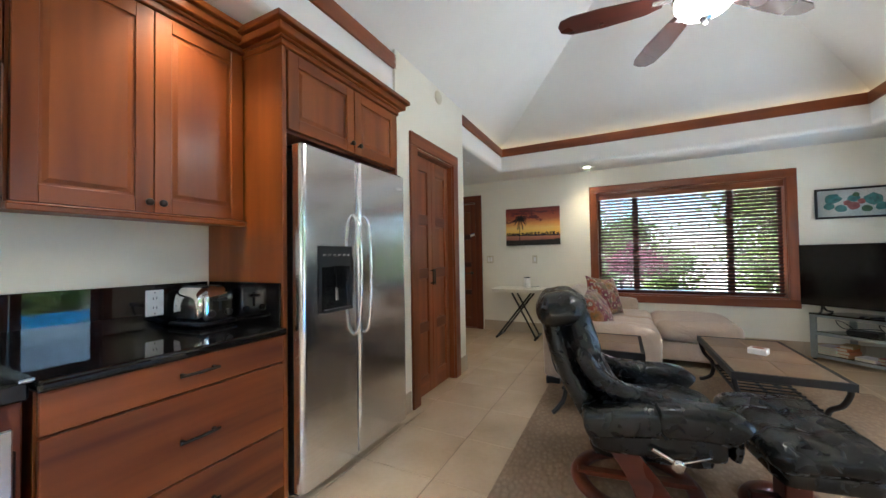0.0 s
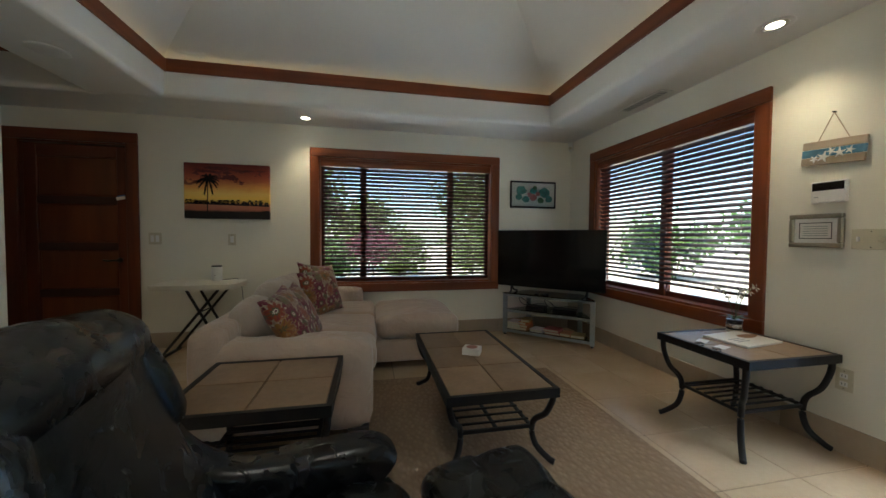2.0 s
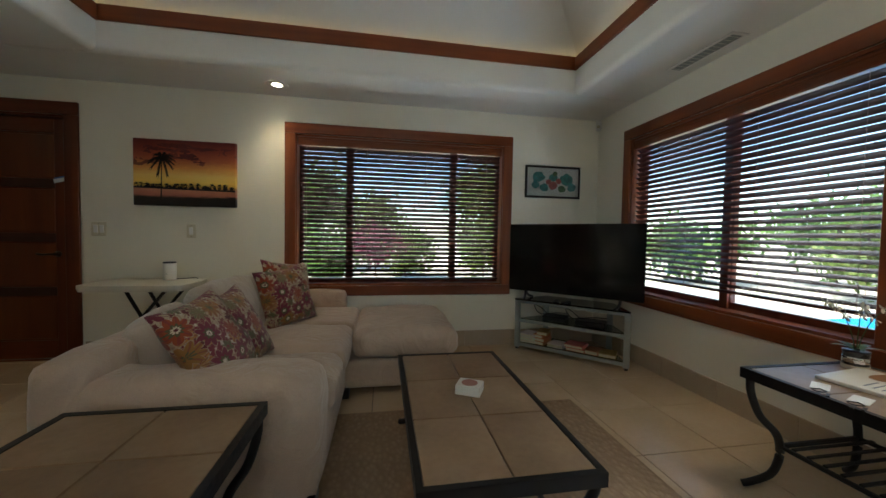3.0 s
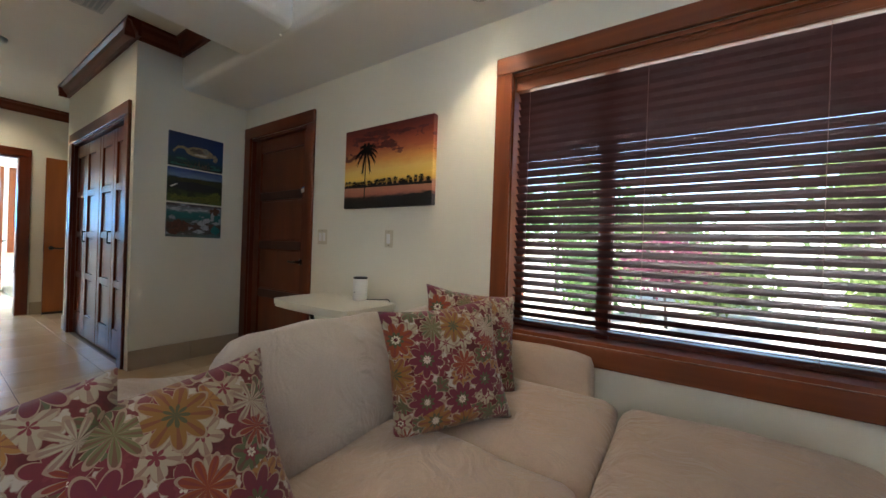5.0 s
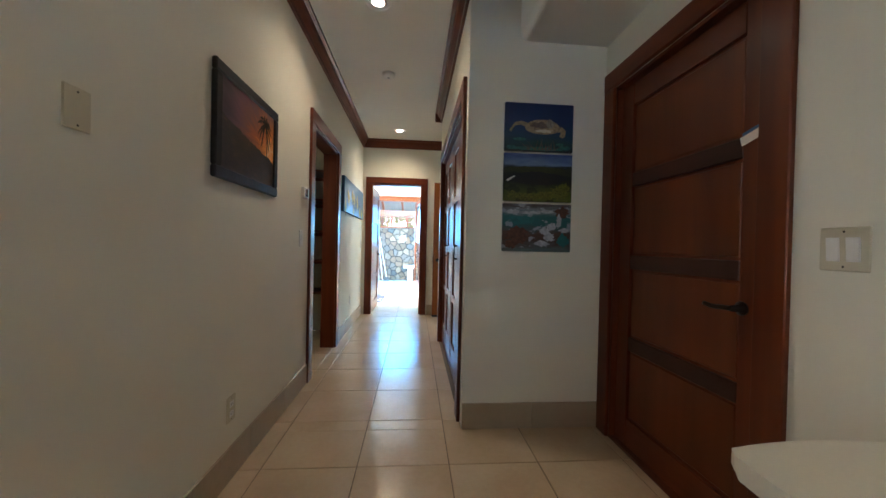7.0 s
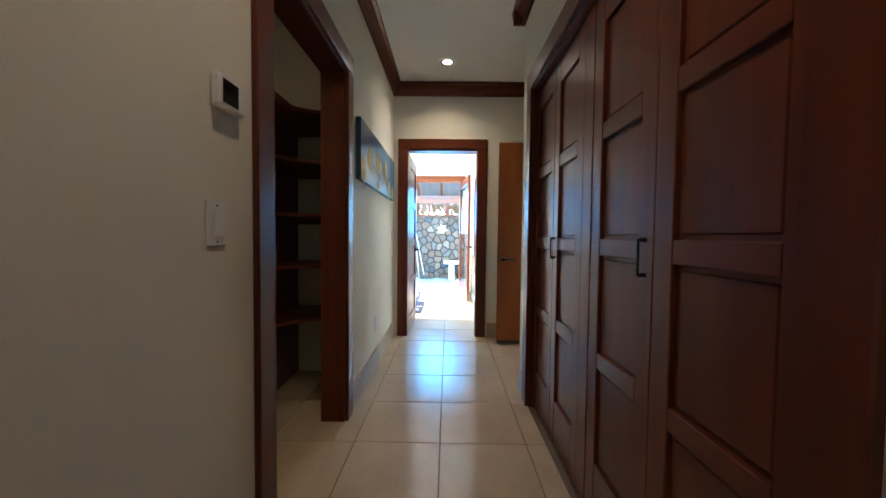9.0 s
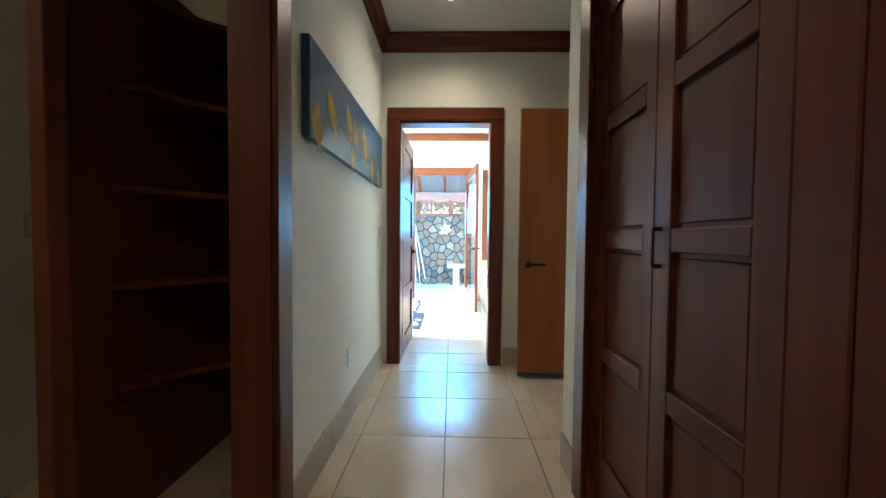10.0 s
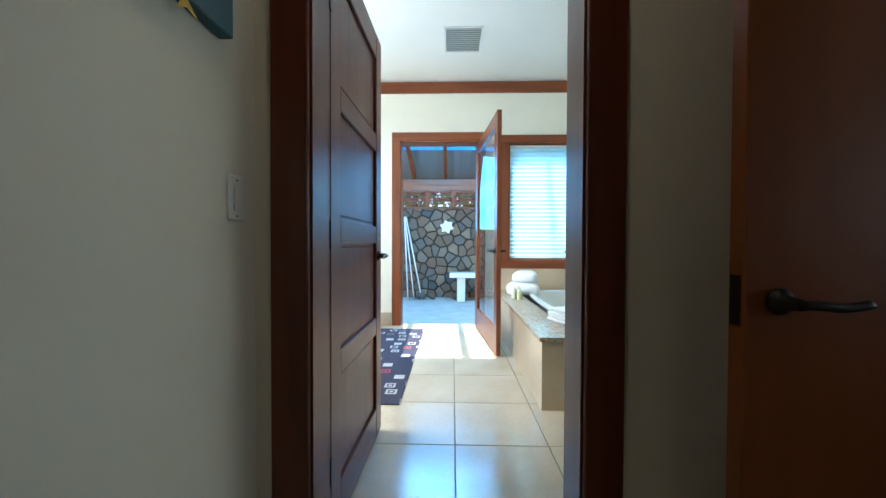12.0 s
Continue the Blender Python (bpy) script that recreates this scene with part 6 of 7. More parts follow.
rnd = random.Random(12)
bank = [(0.40 - 0.8 * k / 40, -0.195 - 0.06 * k / 40 + (0.03 if k > 35 else 0.0) + rnd.uniform(-0.006, 0.006)) for k in range(41)]
flat([(-0.40, -0.282), (0.40, -0.282)] + bank, y, s, "foreground", INK)
flat([(-0.40, -0.136), (0.40, -0.150), (0.40, -0.134), (0.2, -0.131), (0.0, -0.130), (-0.4, -0.122)], y, s, "shoreline", INK)
palm(-0.19, -0.275, 0.41, 0.105, y - 0.0006, s, INK, 0.02, 1)
CLOUD = simple("print_cloud", (0.14, 0.018, 0.018), 0.5, vary=0.5, scale=40)
rnd = random.Random(31)
for cx, cz, w, h in ((0.02, 0.155, 0.085, 0.022), (0.06, 0.128, 0.06, 0.016), (-0.03, 0.135, 0.05, 0.014), (0.0, 0.188, 0.06, 0.014), (-0.08, 0.235, 0.16, 0.022), (0.17, 0.215, 0.10, 0.014), (-0.20, 0.20, 0.12, 0.018), (0.13, 0.10, 0.04, 0.006)):
    y -= 0.00015
    flat([(cx + w * rnd.uniform(0.65, 1.1) * math.cos(a), cz + h * rnd.uniform(0.45, 1.2) * math.sin(a)) for a in np.linspace(0, 2 * math.pi, 23)[:-1]], y, s, "cloud", CLOUD)
for i in range(24):
    px = -0.375 + i * 0.032 + rnd.uniform(-0.012, 0.012)
    palm(px, -0.132, rnd.uniform(0.018, 0.04), rnd.uniform(0.016, 0.024), y - 0.0006, s, INK, rnd.uniform(-0.4, 0.4), i + 3)
    flat([(px + rnd.uniform(0.008, 0.02) * math.cos(a), -0.124 + rnd.uniform(0.006, 0.014) * math.sin(a)) for a in np.linspace(0, 2 * math.pi, 11)[:-1]], y - 0.0003, s, "shrub", INK)

TURTLE = painted("pale_paper", 0.6, 0.32, [(0.0, (0.62, 0.68, 0.62)), (0.5, (0.72, 0.74, 0.68)), (1.0, (0.66, 0.70, 0.66))], rough=0.6)
p, s, y = art("framed_watercolour", 2.635, N, 1.69, 0, 0.612, 0.332, "black framed watercolour of teal shapes and flowers", TURTLE, 0.022, (0.022, IRON), 0.0, True)
TEAL, CORAL, LEAFG = simple("teal_wash", (0.10, 0.36, 0.33), 0.6, vary=0.5, scale=30), simple("coral_wash", (0.55, 0.16, 0.14), 0.6, vary=0.5, scale=30), simple("green_wash", (0.12, 0.25, 0.12), 0.6, vary=0.5, scale=30)
rnd = random.Random(2)
for cx, cz, r, m in ((-0.16, 0.05, 0.07, TEAL), (-0.19, -0.03, 0.045, TEAL), (-0.10, -0.06, 0.05, TEAL), (0.15, 0.03, 0.075, TEAL), (0.21, -0.05, 0.055, TEAL), (0.10, -0.07, 0.045, LEAFG), (0.0, 0.05, 0.05, TEAL), (0.0, -0.03, 0.055, CORAL), (0.06, 0.01, 0.035, CORAL), (-0.05, 0.0, 0.035, CORAL), (0.02, 0.085, 0.03, LEAFG)):
    y -= 0.0002
    flat([(cx + r * rnd.uniform(0.8, 1.1) * math.cos(a), cz + r * 0.85 * rnd.uniform(0.8, 1.1) * math.sin(a)) for a in np.linspace(0, 2 * math.pi, 13)[:-1]], y, s, "wash", m)

OCEAN = painted("reef_print", 0.42, 0.29, [(0.0, (0.010, 0.016, 0.02)), (0.15, (0.012, 0.05, 0.055)), (0.3, (0.008, 0.045, 0.10)), (0.6, (0.008, 0.03, 0.12)), (1.0, (0.005, 0.02, 0.09))], warp=0.3, rough=0.35)
BAY = painted("bay_print", 0.42, 0.29, [(0.0, (0.10, 0.13, 0.02)), (0.2, (0.05, 0.075, 0.012)), (0.36, (0.012, 0.018, 0.012)), (0.55, (0.008, 0.014, 0.012)), (0.64, (0.03, 0.035, 0.012)), (0.72, (0.012, 0.02, 0.02)), (0.77, (0.14, 0.22, 0.38)), (1.0, (0.015, 0.05, 0.20))], warp=0.3, rough=0.35, spots=(0.0, 0.5, (0.006, 0.012, 0.006), 9.0, 0.52))
FALLS = painted("waterfall_print", 0.42, 0.29, [(0.0, (0.10, 0.15, 0.15)), (0.2, (0.06, 0.03, 0.024)), (0.4, (0.09, 0.042, 0.03)), (0.55, (0.012, 0.11, 0.12)), (0.75, (0.02, 0.12, 0.13)), (0.85, (0.20, 0.22, 0.26)), (1.0, (0.05, 0.04, 0.04))], warp=0.45, rough=0.35, spots=(0.1, 0.95, (0.34, 0.36, 0.42), 11.0, 0.57))
SHELL, CORALB = simple("turtle_shell", (0.42, 0.33, 0.20), 0.6, vary=0.6, scale=60), simple("coral_brown", (0.16, 0.12, 0.09), 0.6, vary=0.5, scale=40)


def blot(parent, y, name, mat, cx, cz, w, h, seed, ragged=0.35, n=26):
    """An irregular flat patch of colour on a print."""
    rnd = random.Random(seed)
    return flat([(cx + w * (1 - ragged * rnd.random()) * math.cos(a), cz + h * (1 - ragged * rnd.random()) * math.sin(a)) for a in np.linspace(0, 2 * math.pi, n + 1)[:-1]], y, parent, name, mat, 0.0003)


HILL, BUSH, DEEP = simple("print_hill", (0.045, 0.05, 0.012), 0.5, vary=0.6, scale=70), simple("print_bush", (0.16, 0.18, 0.025), 0.5, vary=0.75, scale=110), simple("print_deep_water", (0.006, 0.010, 0.016), 0.4)
FOAM, ROCK, POOL = simple("print_foam", (0.52, 0.53, 0.60), 0.5, vary=0.5, scale=60), simple("print_rock", (0.13, 0.045, 0.028), 0.5, vary=0.7, scale=45), simple("print_pool", (0.02, 0.17, 0.18), 0.4, vary=0.4, scale=30)
SHALLOW = simple("print_shallow", (0.04, 0.17, 0.15), 0.5, vary=0.6, scale=50)
for z, m, lab in ((1.835, OCEAN, "canvas print of a sea turtle over a reef"), (1.531, BAY, "canvas print of a green bay"), (1.227, FALLS, "canvas print of a turquoise waterfall")):
    p, s, y = art("ocean_canvas", -2.73, 4.592, z, 90, 0.424, 0.29, lab, m, 0.022)
    if m is OCEAN:
        for k, (cx, cz, w, h) in enumerate(((-0.12, -0.075, 0.05, 0.012), (-0.17, -0.125, 0.035, 0.014), (0.16, -0.12, 0.045, 0.018), (0.13, -0.10, 0.03, 0.010), (-0.02, -0.13, 0.19, 0.014))):
            blot(s, y - 0.0001 * k, "reef", SHALLOW, cx, cz, w, h, k)
        y -= 0.0006
        flat([(0.11 * math.cos(a) + 0.02, -0.005 + 0.046 * math.sin(a) * (1.15 if math.sin(a) > 0 else 0.8)) for a in np.linspace(0, 2 * math.pi, 25)[:-1]], y, s, "shell", SHELL)
        blot(s, y - 0.0003, "shell_plates", CORALB, 0.0, 0.012, 0.08, 0.024, 4, 0.5)
        blot(s, y - 0.0006, "belly", IVORY, 0.03, -0.022, 0.07, 0.014, 6, 0.5)
        flat([(-0.06, 0.02), (-0.11, 0.035), (-0.15, 0.025), (-0.185, -0.02), (-0.175, -0.035), (-0.15, 0.005), (-0.11, 0.012), (-0.07, -0.01)], y, s, "flipper", SHELL)
        flat([(0.10, -0.005), (0.14, 0.008), (0.165, -0.015), (0.16, -0.05), (0.145, -0.062), (0.125, -0.05), (0.135, -0.025), (0.10, -0.025)], y, s, "flipper", SHELL)
        blot(s, y - 0.0009, "head", simple("turtle_head", (0.35, 0.33, 0.26), 0.6, vary=0.6, scale=80), 0.065, 0.022, 0.026, 0.03, 9, 0.2)
        rnd = random.Random(17)
        for k in range(26):
            a, ln, bx = radians(rnd.uniform(15, 165)), rnd.uniform(0.03, 0.085), rnd.uniform(-0.07, 0.10)
            flat([(bx, -0.138), (bx + 0.007, -0.138), (bx + ln * math.cos(a), -0.138 + ln * math.sin(a))], y - 0.0001 * k, s, "coral", CORALB, 0.0002)
    elif m is BAY:
        blot(s, y, "hill", HILL, -0.02, 0.048, 0.20, 0.022, 31, 0.3)
        blot(s, y - 0.0003, "water", DEEP, -0.01, -0.005, 0.195, 0.042, 32, 0.15)
        flat([(-0.20, -0.02), (-0.15, 0.008), (-0.14, 0.006), (-0.185, -0.026)], y - 0.0006, s, "wake", WHITE, 0.0002)
        for k, (cx, cz, w, h) in enumerate(((0.13, -0.09, 0.075, 0.05), (0.16, -0.06, 0.045, 0.04), (0.04, -0.11, 0.09, 0.03), (-0.08, -0.115, 0.10, 0.026), (-0.16, -0.11, 0.045, 0.032))):
            blot(s, y - 0.0009 - 0.0002 * k, "bush", BUSH, cx, cz, w, h, 40 + k, 0.45, 40)
    else:
        for k, (mat, cx, cz, w, h) in enumerate(((POOL, -0.08, 0.045, 0.13, 0.035), (ROCK, 0.155, 0.095, 0.055, 0.045), (ROCK, -0.12, -0.045, 0.09, 0.065), (ROCK, -0.16, -0.10, 0.05, 0.035), (POOL, 0.165, -0.075, 0.045, 0.05), (FOAM, -0.15, 0.095, 0.055, 0.018), (FOAM, -0.04, 0.09, 0.07, 0.014), (FOAM, 0.06, 0.098, 0.06, 0.012), (FOAM, 0.135, 0.04, 0.022, 0.05), (FOAM, 0.17, -0.012, 0.04, 0.018), (FOAM, 0.045, -0.02, 0.05, 0.028), (FOAM, 0.075, -0.055, 0.04, 0.035), (FOAM, 0.03, -0.095, 0.055, 0.022), (FOAM, 0.09, 0.01, 0.035, 0.03))):
            blot(s, y - 0.0002 * k, "patch", mat, cx, cz, w, h, 60 + k, 0.5, 34)


def dusk_print():
    """Dark dusk: purple cloud over a low sun whose rays fan out towards the near side."""
    g = Graph("dusk_print")
    v = g.node("ShaderNodeSeparateXYZ", Vector=g.coord.outputs["Object"])
    dx, dz = g.math("SUBTRACT", v.outputs[0], 0.225), g.math("SUBTRACT", v.outputs[2], 0.0)
    far = g.math("SQRT", g.math("ADD", g.math("MULTIPLY", dx, dx), g.math("MULTIPLY", g.math("MULTIPLY", dz, dz), 1.6)))
    fan = g.node("ShaderNodeCombineXYZ", X=g.math("MULTIPLY", g.math("ARCTAN2", dz, dx), 5.0), Y=g.math("MULTIPLY", far, 2.0)).outputs[0]
    streak = g.noise(fan, 1.0, 4, 0.6, 0.8)
    sky = g.ramp(g.math("ADD", far, g.math("MULTIPLY", g.math("SUBTRACT", streak, 0.5), 0.42)), [(0.0, (1.0, 0.72, 0.42)), (0.07, (0.95, 0.38, 0.07)), (0.15, (0.50, 0.14, 0.03)), (0.24, (0.24, 0.09, 0.07)), (0.36, (0.17, 0.075, 0.12)), (0.48, (0.06, 0.035, 0.065)), (0.6, (0.02, 0.014, 0.018))])
    n = g.noise(g.place((6, 1, 14)), 2.0, 5, 0.6, 0.5)
    ground = g.ramp(n, [(0.35, (0.008, 0.007, 0.005)), (0.6, (0.035, 0.02, 0.010)), (0.75, (0.10, 0.05, 0.02))])
    edge = g.math("GREATER_THAN", g.math("ADD", v.outputs[2], g.math("MULTIPLY", g.math("SUBTRACT", n, 0.5), 0.05)), g.math("MULTIPLY_ADD", v.outputs[0], -0.18, -0.01))
    g.set(Base_Color=g.mix(edge, ground, sky), Roughness=0.3)
    return g.m


p, s, y = art("framed_dusk_print", -2.445, HS, 1.612, 180, 0.645, 0.488, "black framed print of a low sun under dark tropical cloud", dusk_print(), 0.024, (0.05, IRON), 0.0, False)
palm(0.185, -0.06, 0.19, 0.085, y - 0.0006, s, INK, -0.12, 40)

SEA = painted("fish_print", 1.44, 0.42, [(0.0, (0.03, 0.11, 0.15)), (0.3, (0.05, 0.09, 0.11)), (0.5, (0.025, 0.085, 0.16)), (1.0, (0.01, 0.07, 0.17))], streak=(1.2, 1, 3), warp=0.3, rough=0.35)
p, s, y = art("fish_canvas", -5.38, HS, 1.675, 180, 1.44, 0.40, "long canvas print of yellow reef fish on blue", SEA, 0.035)
YELLOW, YELLOW2 = simple("fish_yellow", (0.72, 0.45, 0.02), 0.5, vary=0.3, scale=30), simple("fish_gold", (0.55, 0.36, 0.03), 0.5, vary=0.4, scale=30)
blot(s, y, "reef_shadow", simple("print_reef", (0.035, 0.06, 0.065), 0.5, vary=0.6, scale=25), 0.05, -0.05, 0.42, 0.085, 77, 0.4, 40)
blot(s, y - 0.0003, "reef_light", simple("print_reef_light", (0.16, 0.17, 0.15), 0.5, vary=0.7, scale=40), 0.20, -0.03, 0.13, 0.05, 79, 0.5, 40)
for n, (fx, fz, r, a) in enumerate(((-0.64, -0.125, 0.085, 95), (-0.47, -0.01, 0.085, 118), (-0.20, 0.035, 0.075, 112), (-0.07, 0.01, 0.075, 115), (0.13, 0.035, 0.06, 118), (0.16, -0.04, 0.06, 95), (-0.13, -0.15, 0.055, 85), (0.35, -0.125, 0.07, 98), (0.55, -0.135, 0.07, 100))):
    c, sn = math.cos(radians(a)), math.sin(radians(a))
    body = [(r * math.cos(t), r * 0.52 * math.sin(t) * (1.0 - 0.18 * math.cos(t))) for t in np.linspace(-2.8, 2.8, 18)]
    tail = [(-r * 1.1, r * 0.10), (-r * 1.5, r * 0.42), (-r * 1.32, 0), (-r * 1.5, -r * 0.42), (-r * 1.1, -r * 0.10)]
    place = lambda pts: [(fx + c * px - sn * pz, fz + sn * px + c * pz) for px, pz in pts]
    yy = y - 0.0008 - 0.0004 * n
    fish = flat(place(body + tail), yy, s, "fish", YELLOW if n % 3 else YELLOW2, 0.0003)
    flat(place([(r * 0.5, r * 0.42), (r * 0.1, r * 0.75), (-r * 0.75, r * 0.62), (-r * 0.8, r * 0.2)]), yy, s, "fin", YELLOW2, 0.0003)
    flat(place([(r * 0.3, -r * 0.45), (-r * 0.1, -r * 0.72), (-r * 0.75, -r * 0.55), (-r * 0.8, -r * 0.2)]), yy, s, "fin", YELLOW2, 0.0003)
    blot(s, yy - 0.0002, "eye", INK, fx + c * r * 0.72 - sn * r * 0.12, fz + sn * r * 0.72 + c * r * 0.12, r * 0.07, r * 0.07, n, 0.1, 10)

# ---- wall things ----
sg = thing("beach_sign", E, 2.405, 1.64, "weathered plank sign with starfish hung on a cord", "sign", -90)
PLANK = wood("weathered_plank", "x", (0.36, 0.28, 0.19), (0.60, 0.50, 0.38), 0.8, 0.0)
for i, (z, m) in enumerate(((0.045, PLANK), (0.0, simple("sea_blue_paint", (0.12, 0.28, 0.42), 0.7, vary=0.4)), (-0.045, PLANK))):
    part("plank", moved(box(-0.138, -0.018, z - 0.021, 0.138, -0.004, z + 0.021, bevel=0.002), Matrix.Rotation(radians(4), 4, "Y")), m, sg)
bm = bmesh.new()
add_tube(bm, [(-0.07, -0.012, 0.06), (0.0, -0.012, 0.215)], 0.0025, 5)
add_tube(bm, [(0.07, -0.012, 0.06), (0.0, -0.012, 0.215)], 0.0025, 5)
part("cord", bm, PLANK, sg, "jute cord")
part("nail", cyl((0, -0.02, 0.216), (0, 0, 0.216), 0.005, n=8), PEWTER, sg)
for k, (cx, cz, r) in enumerate(((-0.035, -0.022, 0.032), (0.035, -0.012, 0.029), (0.0, 0.002, 0.022), (-0.075, -0.028, 0.022), (0.08, -0.008, 0.021))):
    pts = []
    for i in range(10):
        a = math.pi / 5 * i + 0.3 * k
        rr = r if i % 2 == 0 else r * 0.32
        pts.append((cx + rr * math.cos(a), cz + rr * math.sin(a)))
    flat(pts, -0.024 - 0.001 * k, sg, "starfish", WHITE, 0.006)
kp = thing("alarm_keypad", E, 2.41, 1.42, "white alarm panel with a black display", "keypad", -90)
part("body", box(-0.078, -0.028, -0.06, 0.078, 0, 0.06, bevel=0.006), WHITE, kp)
part("display", box(-0.070, -0.0295, 0.008, 0.070, -0.028, 0.052, bevel=0.0005), GLOSSBLACK, kp, "black display")
part("logo", box(-0.06, -0.0286, -0.03, -0.04, -0.0278, -0.025), GREYMETAL, kp)
SILVER = metal("aged_silver", (0.42, 0.38, 0.30), 0.35)
p, s, y = art("framed_notice", E, 2.467, 1.205, -90, 0.25, 0.19, "silver framed house notice with small print", WHITE, 0.025, (0.026, SILVER), 0.022)
for i in range(5):
    flat([(-0.058, 0.026 - i * 0.013), (0.058, 0.026 - i * 0.013), (0.058, 0.022 - i * 0.013), (-0.058, 0.022 - i * 0.013)], y, s, "text_line", GREYMETAL, 0.0004)
for x0, x1, z0, z1 in ((-0.076, 0.076, 0.042, 0.046), (-0.076, 0.076, -0.046, -0.042), (-0.076, -0.072, -0.042, 0.042), (0.072, 0.076, -0.042, 0.042)):
    flat([(x0, z0), (x1, z0), (x1, z1), (x0, z1)], y - 0.0002, s, "border", INK, 0.0004)
p = plate("light_switch", E, 2.24, 1.157, -90, "wide ivory switch plate with a dimmer beside the door", 0, 0.155, 0.105)
part("toggle", box(-0.052, -0.018, -0.012, -0.040, -0.006, 0.014, bevel=0.003), WHITE, p)
part("dimmer", moved(lathe([(0.017, 0), (0.016, 0.014), (0.006, 0.015)], 18), Matrix.Translation((0.045, -0.006, 0)) @ Matrix.Rotation(radians(90), 4, "X")), IVORY, p, "round dimmer", True)
plate("light_switch", -1.49, N, 1.12, 0, "double ivory rocker switch beside the dark door", 2, 0.115, 0.12)
plate("light_switch", -0.78, N, 1.115, 0, "single ivory rocker switch under the canvas", 1, 0.075, 0.12)
plate("light_switch", -1.235, HS, 1.13, 180, "ivory rocker switch at the hall entrance", 1, 0.075, 0.118)
plate("wall_plate", -1.56, HS, 1.42, 180, "blank ivory wall plate", None, 0.075, 0.105)
plate("light_switch", -3.28, HS, 1.135, 180, "white rocker switch beside the linen closet", 1, 0.075, 0.118, WHITE)
plate("wall_outlet", -2.32, HS, 0.33, 180, "wall outlet painted to match, with a child cover", "outlet", 0.075, 0.12, IVORY)
plate("wall_outlet", -5.31, HS, 0.375, 180, "white outlet low on the hall wall", "outlet", 0.072, 0.115, WHITE)
plate("light_switch", -6.156, HS, 1.107, 180, "white rocker switch beside the bathroom door", 1, 0.070, 0.115, WHITE)
plate("wall_outlet", E, 2.32, 0.40, -90, "ivory outlet behind the end table", "outlet")
plate("wall_outlet", -0.62, N, 0.33, 0, "wall outlet with a black plug under the folding table", "outlet", 0.075, 0.12, WHITE)
th = thing("thermostat", -3.32, HS, 1.475, "white thermostat with a dark screen", "thermostat", 180)
part("body", box(-0.055, -0.028, -0.042, 0.055, 0, 0.042, bevel=0.006), WHITE, th)
part("screen", box(-0.045, -0.0295, -0.03, 0.02, -0.028, 0.03, bevel=0.0005), GLOSSBLACK, th, "dark screen")

# ---- linen closet ----
for z in (0.54, 0.905, 1.253, 1.612, 1.945):
    s = thing("closet_shelf", -4.9, 2.3, z, "dark cherry shelf with a cut-back front in the closet", "shelf", 0, "closet shelves")
    out = [(-0.29, 0.122), (0.42, 0.122)] + [(0.42 - 0.30 * math.sin(a), 0.56 - 0.34 * math.cos(a)) for a in np.linspace(0.1, 1.5, 7)] + [(0.12, 0.56), (-0.29, 0.56)]
    part("board", prism(out, -0.022, 0), DARKWOOD["x"], s)
    part("cleat", box(-0.288, 0.13, -0.06, -0.27, 0.55, -0.0225, bevel=0.002), DARKWOOD["y"], s)
    part("cleat", box(-0.27, 0.122, -0.06, 0.40, 0.138, -0.0225, bevel=0.002), DARKWOOD["x"], s)
sp = thing("closet_divider", -4.9, 2.3, 0, "dark wooden divider carrying the closet shelves", "divider")
part("board", box(-0.29, 0.095, 0, 0.56, 0.12, 2.1, bevel=0.002), DARKWOOD["z"], sp)
part("edge_post", box(0.561, 0.085, 0, 0.625, 0.135, 2.1, bevel=0.003), CHERRY["z"], sp, "red-brown edge post")
plate("light_switch", -4.755, 1.80, 1.12, 180, "small ivory switch on the closet back wall", 1, 0.07, 0.115)

# ---- bathroom ----
tub = thing("bathtub", -8.35, 4.75, 0, "tiled bathtub surround with a brown granite deck", "bathtub")
TUBWHITE = simple("tub_enamel", (0.80, 0.78, 0.72), 0.15, vary=0.02)
x0, x1, y0, y1 = -1.14, 0.985, -0.64, 0.84
part("apron", boxes((x0, y0, 0.0, x1, y0 + 0.03, 0.415), (x1 - 0.03, y0 + 0.03, 0.0, x1, y1, 0.415)), TILE, tub, "beige tiled apron")
bm = boxes((x0, y0 - 0.02, 0.415, x1 + 0.02, y0 + 0.22, 0.442), (x1 - 0.22, y0 + 0.22, 0.415, x1 + 0.02, y1, 0.442), (x0, y0 + 0.22, 0.415, x0 + 0.2, y1, 0.442), (x0 + 0.2, y1 - 0.15, 0.415, x1 - 0.22, y1, 0.442), bevel=0.003)
part("deck", bm, TANGRANITE, tub, "polished brown granite deck")
bm = bmesh.new()
prof = [(1.04, 0.443), (1.04, 0.47), (0.97, 0.475), (0.90, 0.45), (0.82, 0.20), (0.70, 0.10), (0.2, 0.08)]
rings = []
for s, z in prof:
    ring = []
    for i in range(36):
        a = 2 * math.pi * i / 36
        cx, cy = math.copysign(abs(math.cos(a)) ** 0.5, math.cos(a)), math.copysign(abs(math.sin(a)) ** 0.5, math.sin(a))
        ring.append(bm.verts.new((-0.08 + cx * 0.86 * s, 0.14 + cy * 0.50 * s, z)))
    rings.append(ring)
for lo, hi in zip(rings, rings[1:]):
    for i in range(36):
        bm.faces.new((lo[i], lo[(i + 1) % 36], hi[(i + 1) % 36], hi[i]))
bm.faces.new(rings[-1])
part("basin", bm, TUBWHITE, tub, "white enamel basin", True)
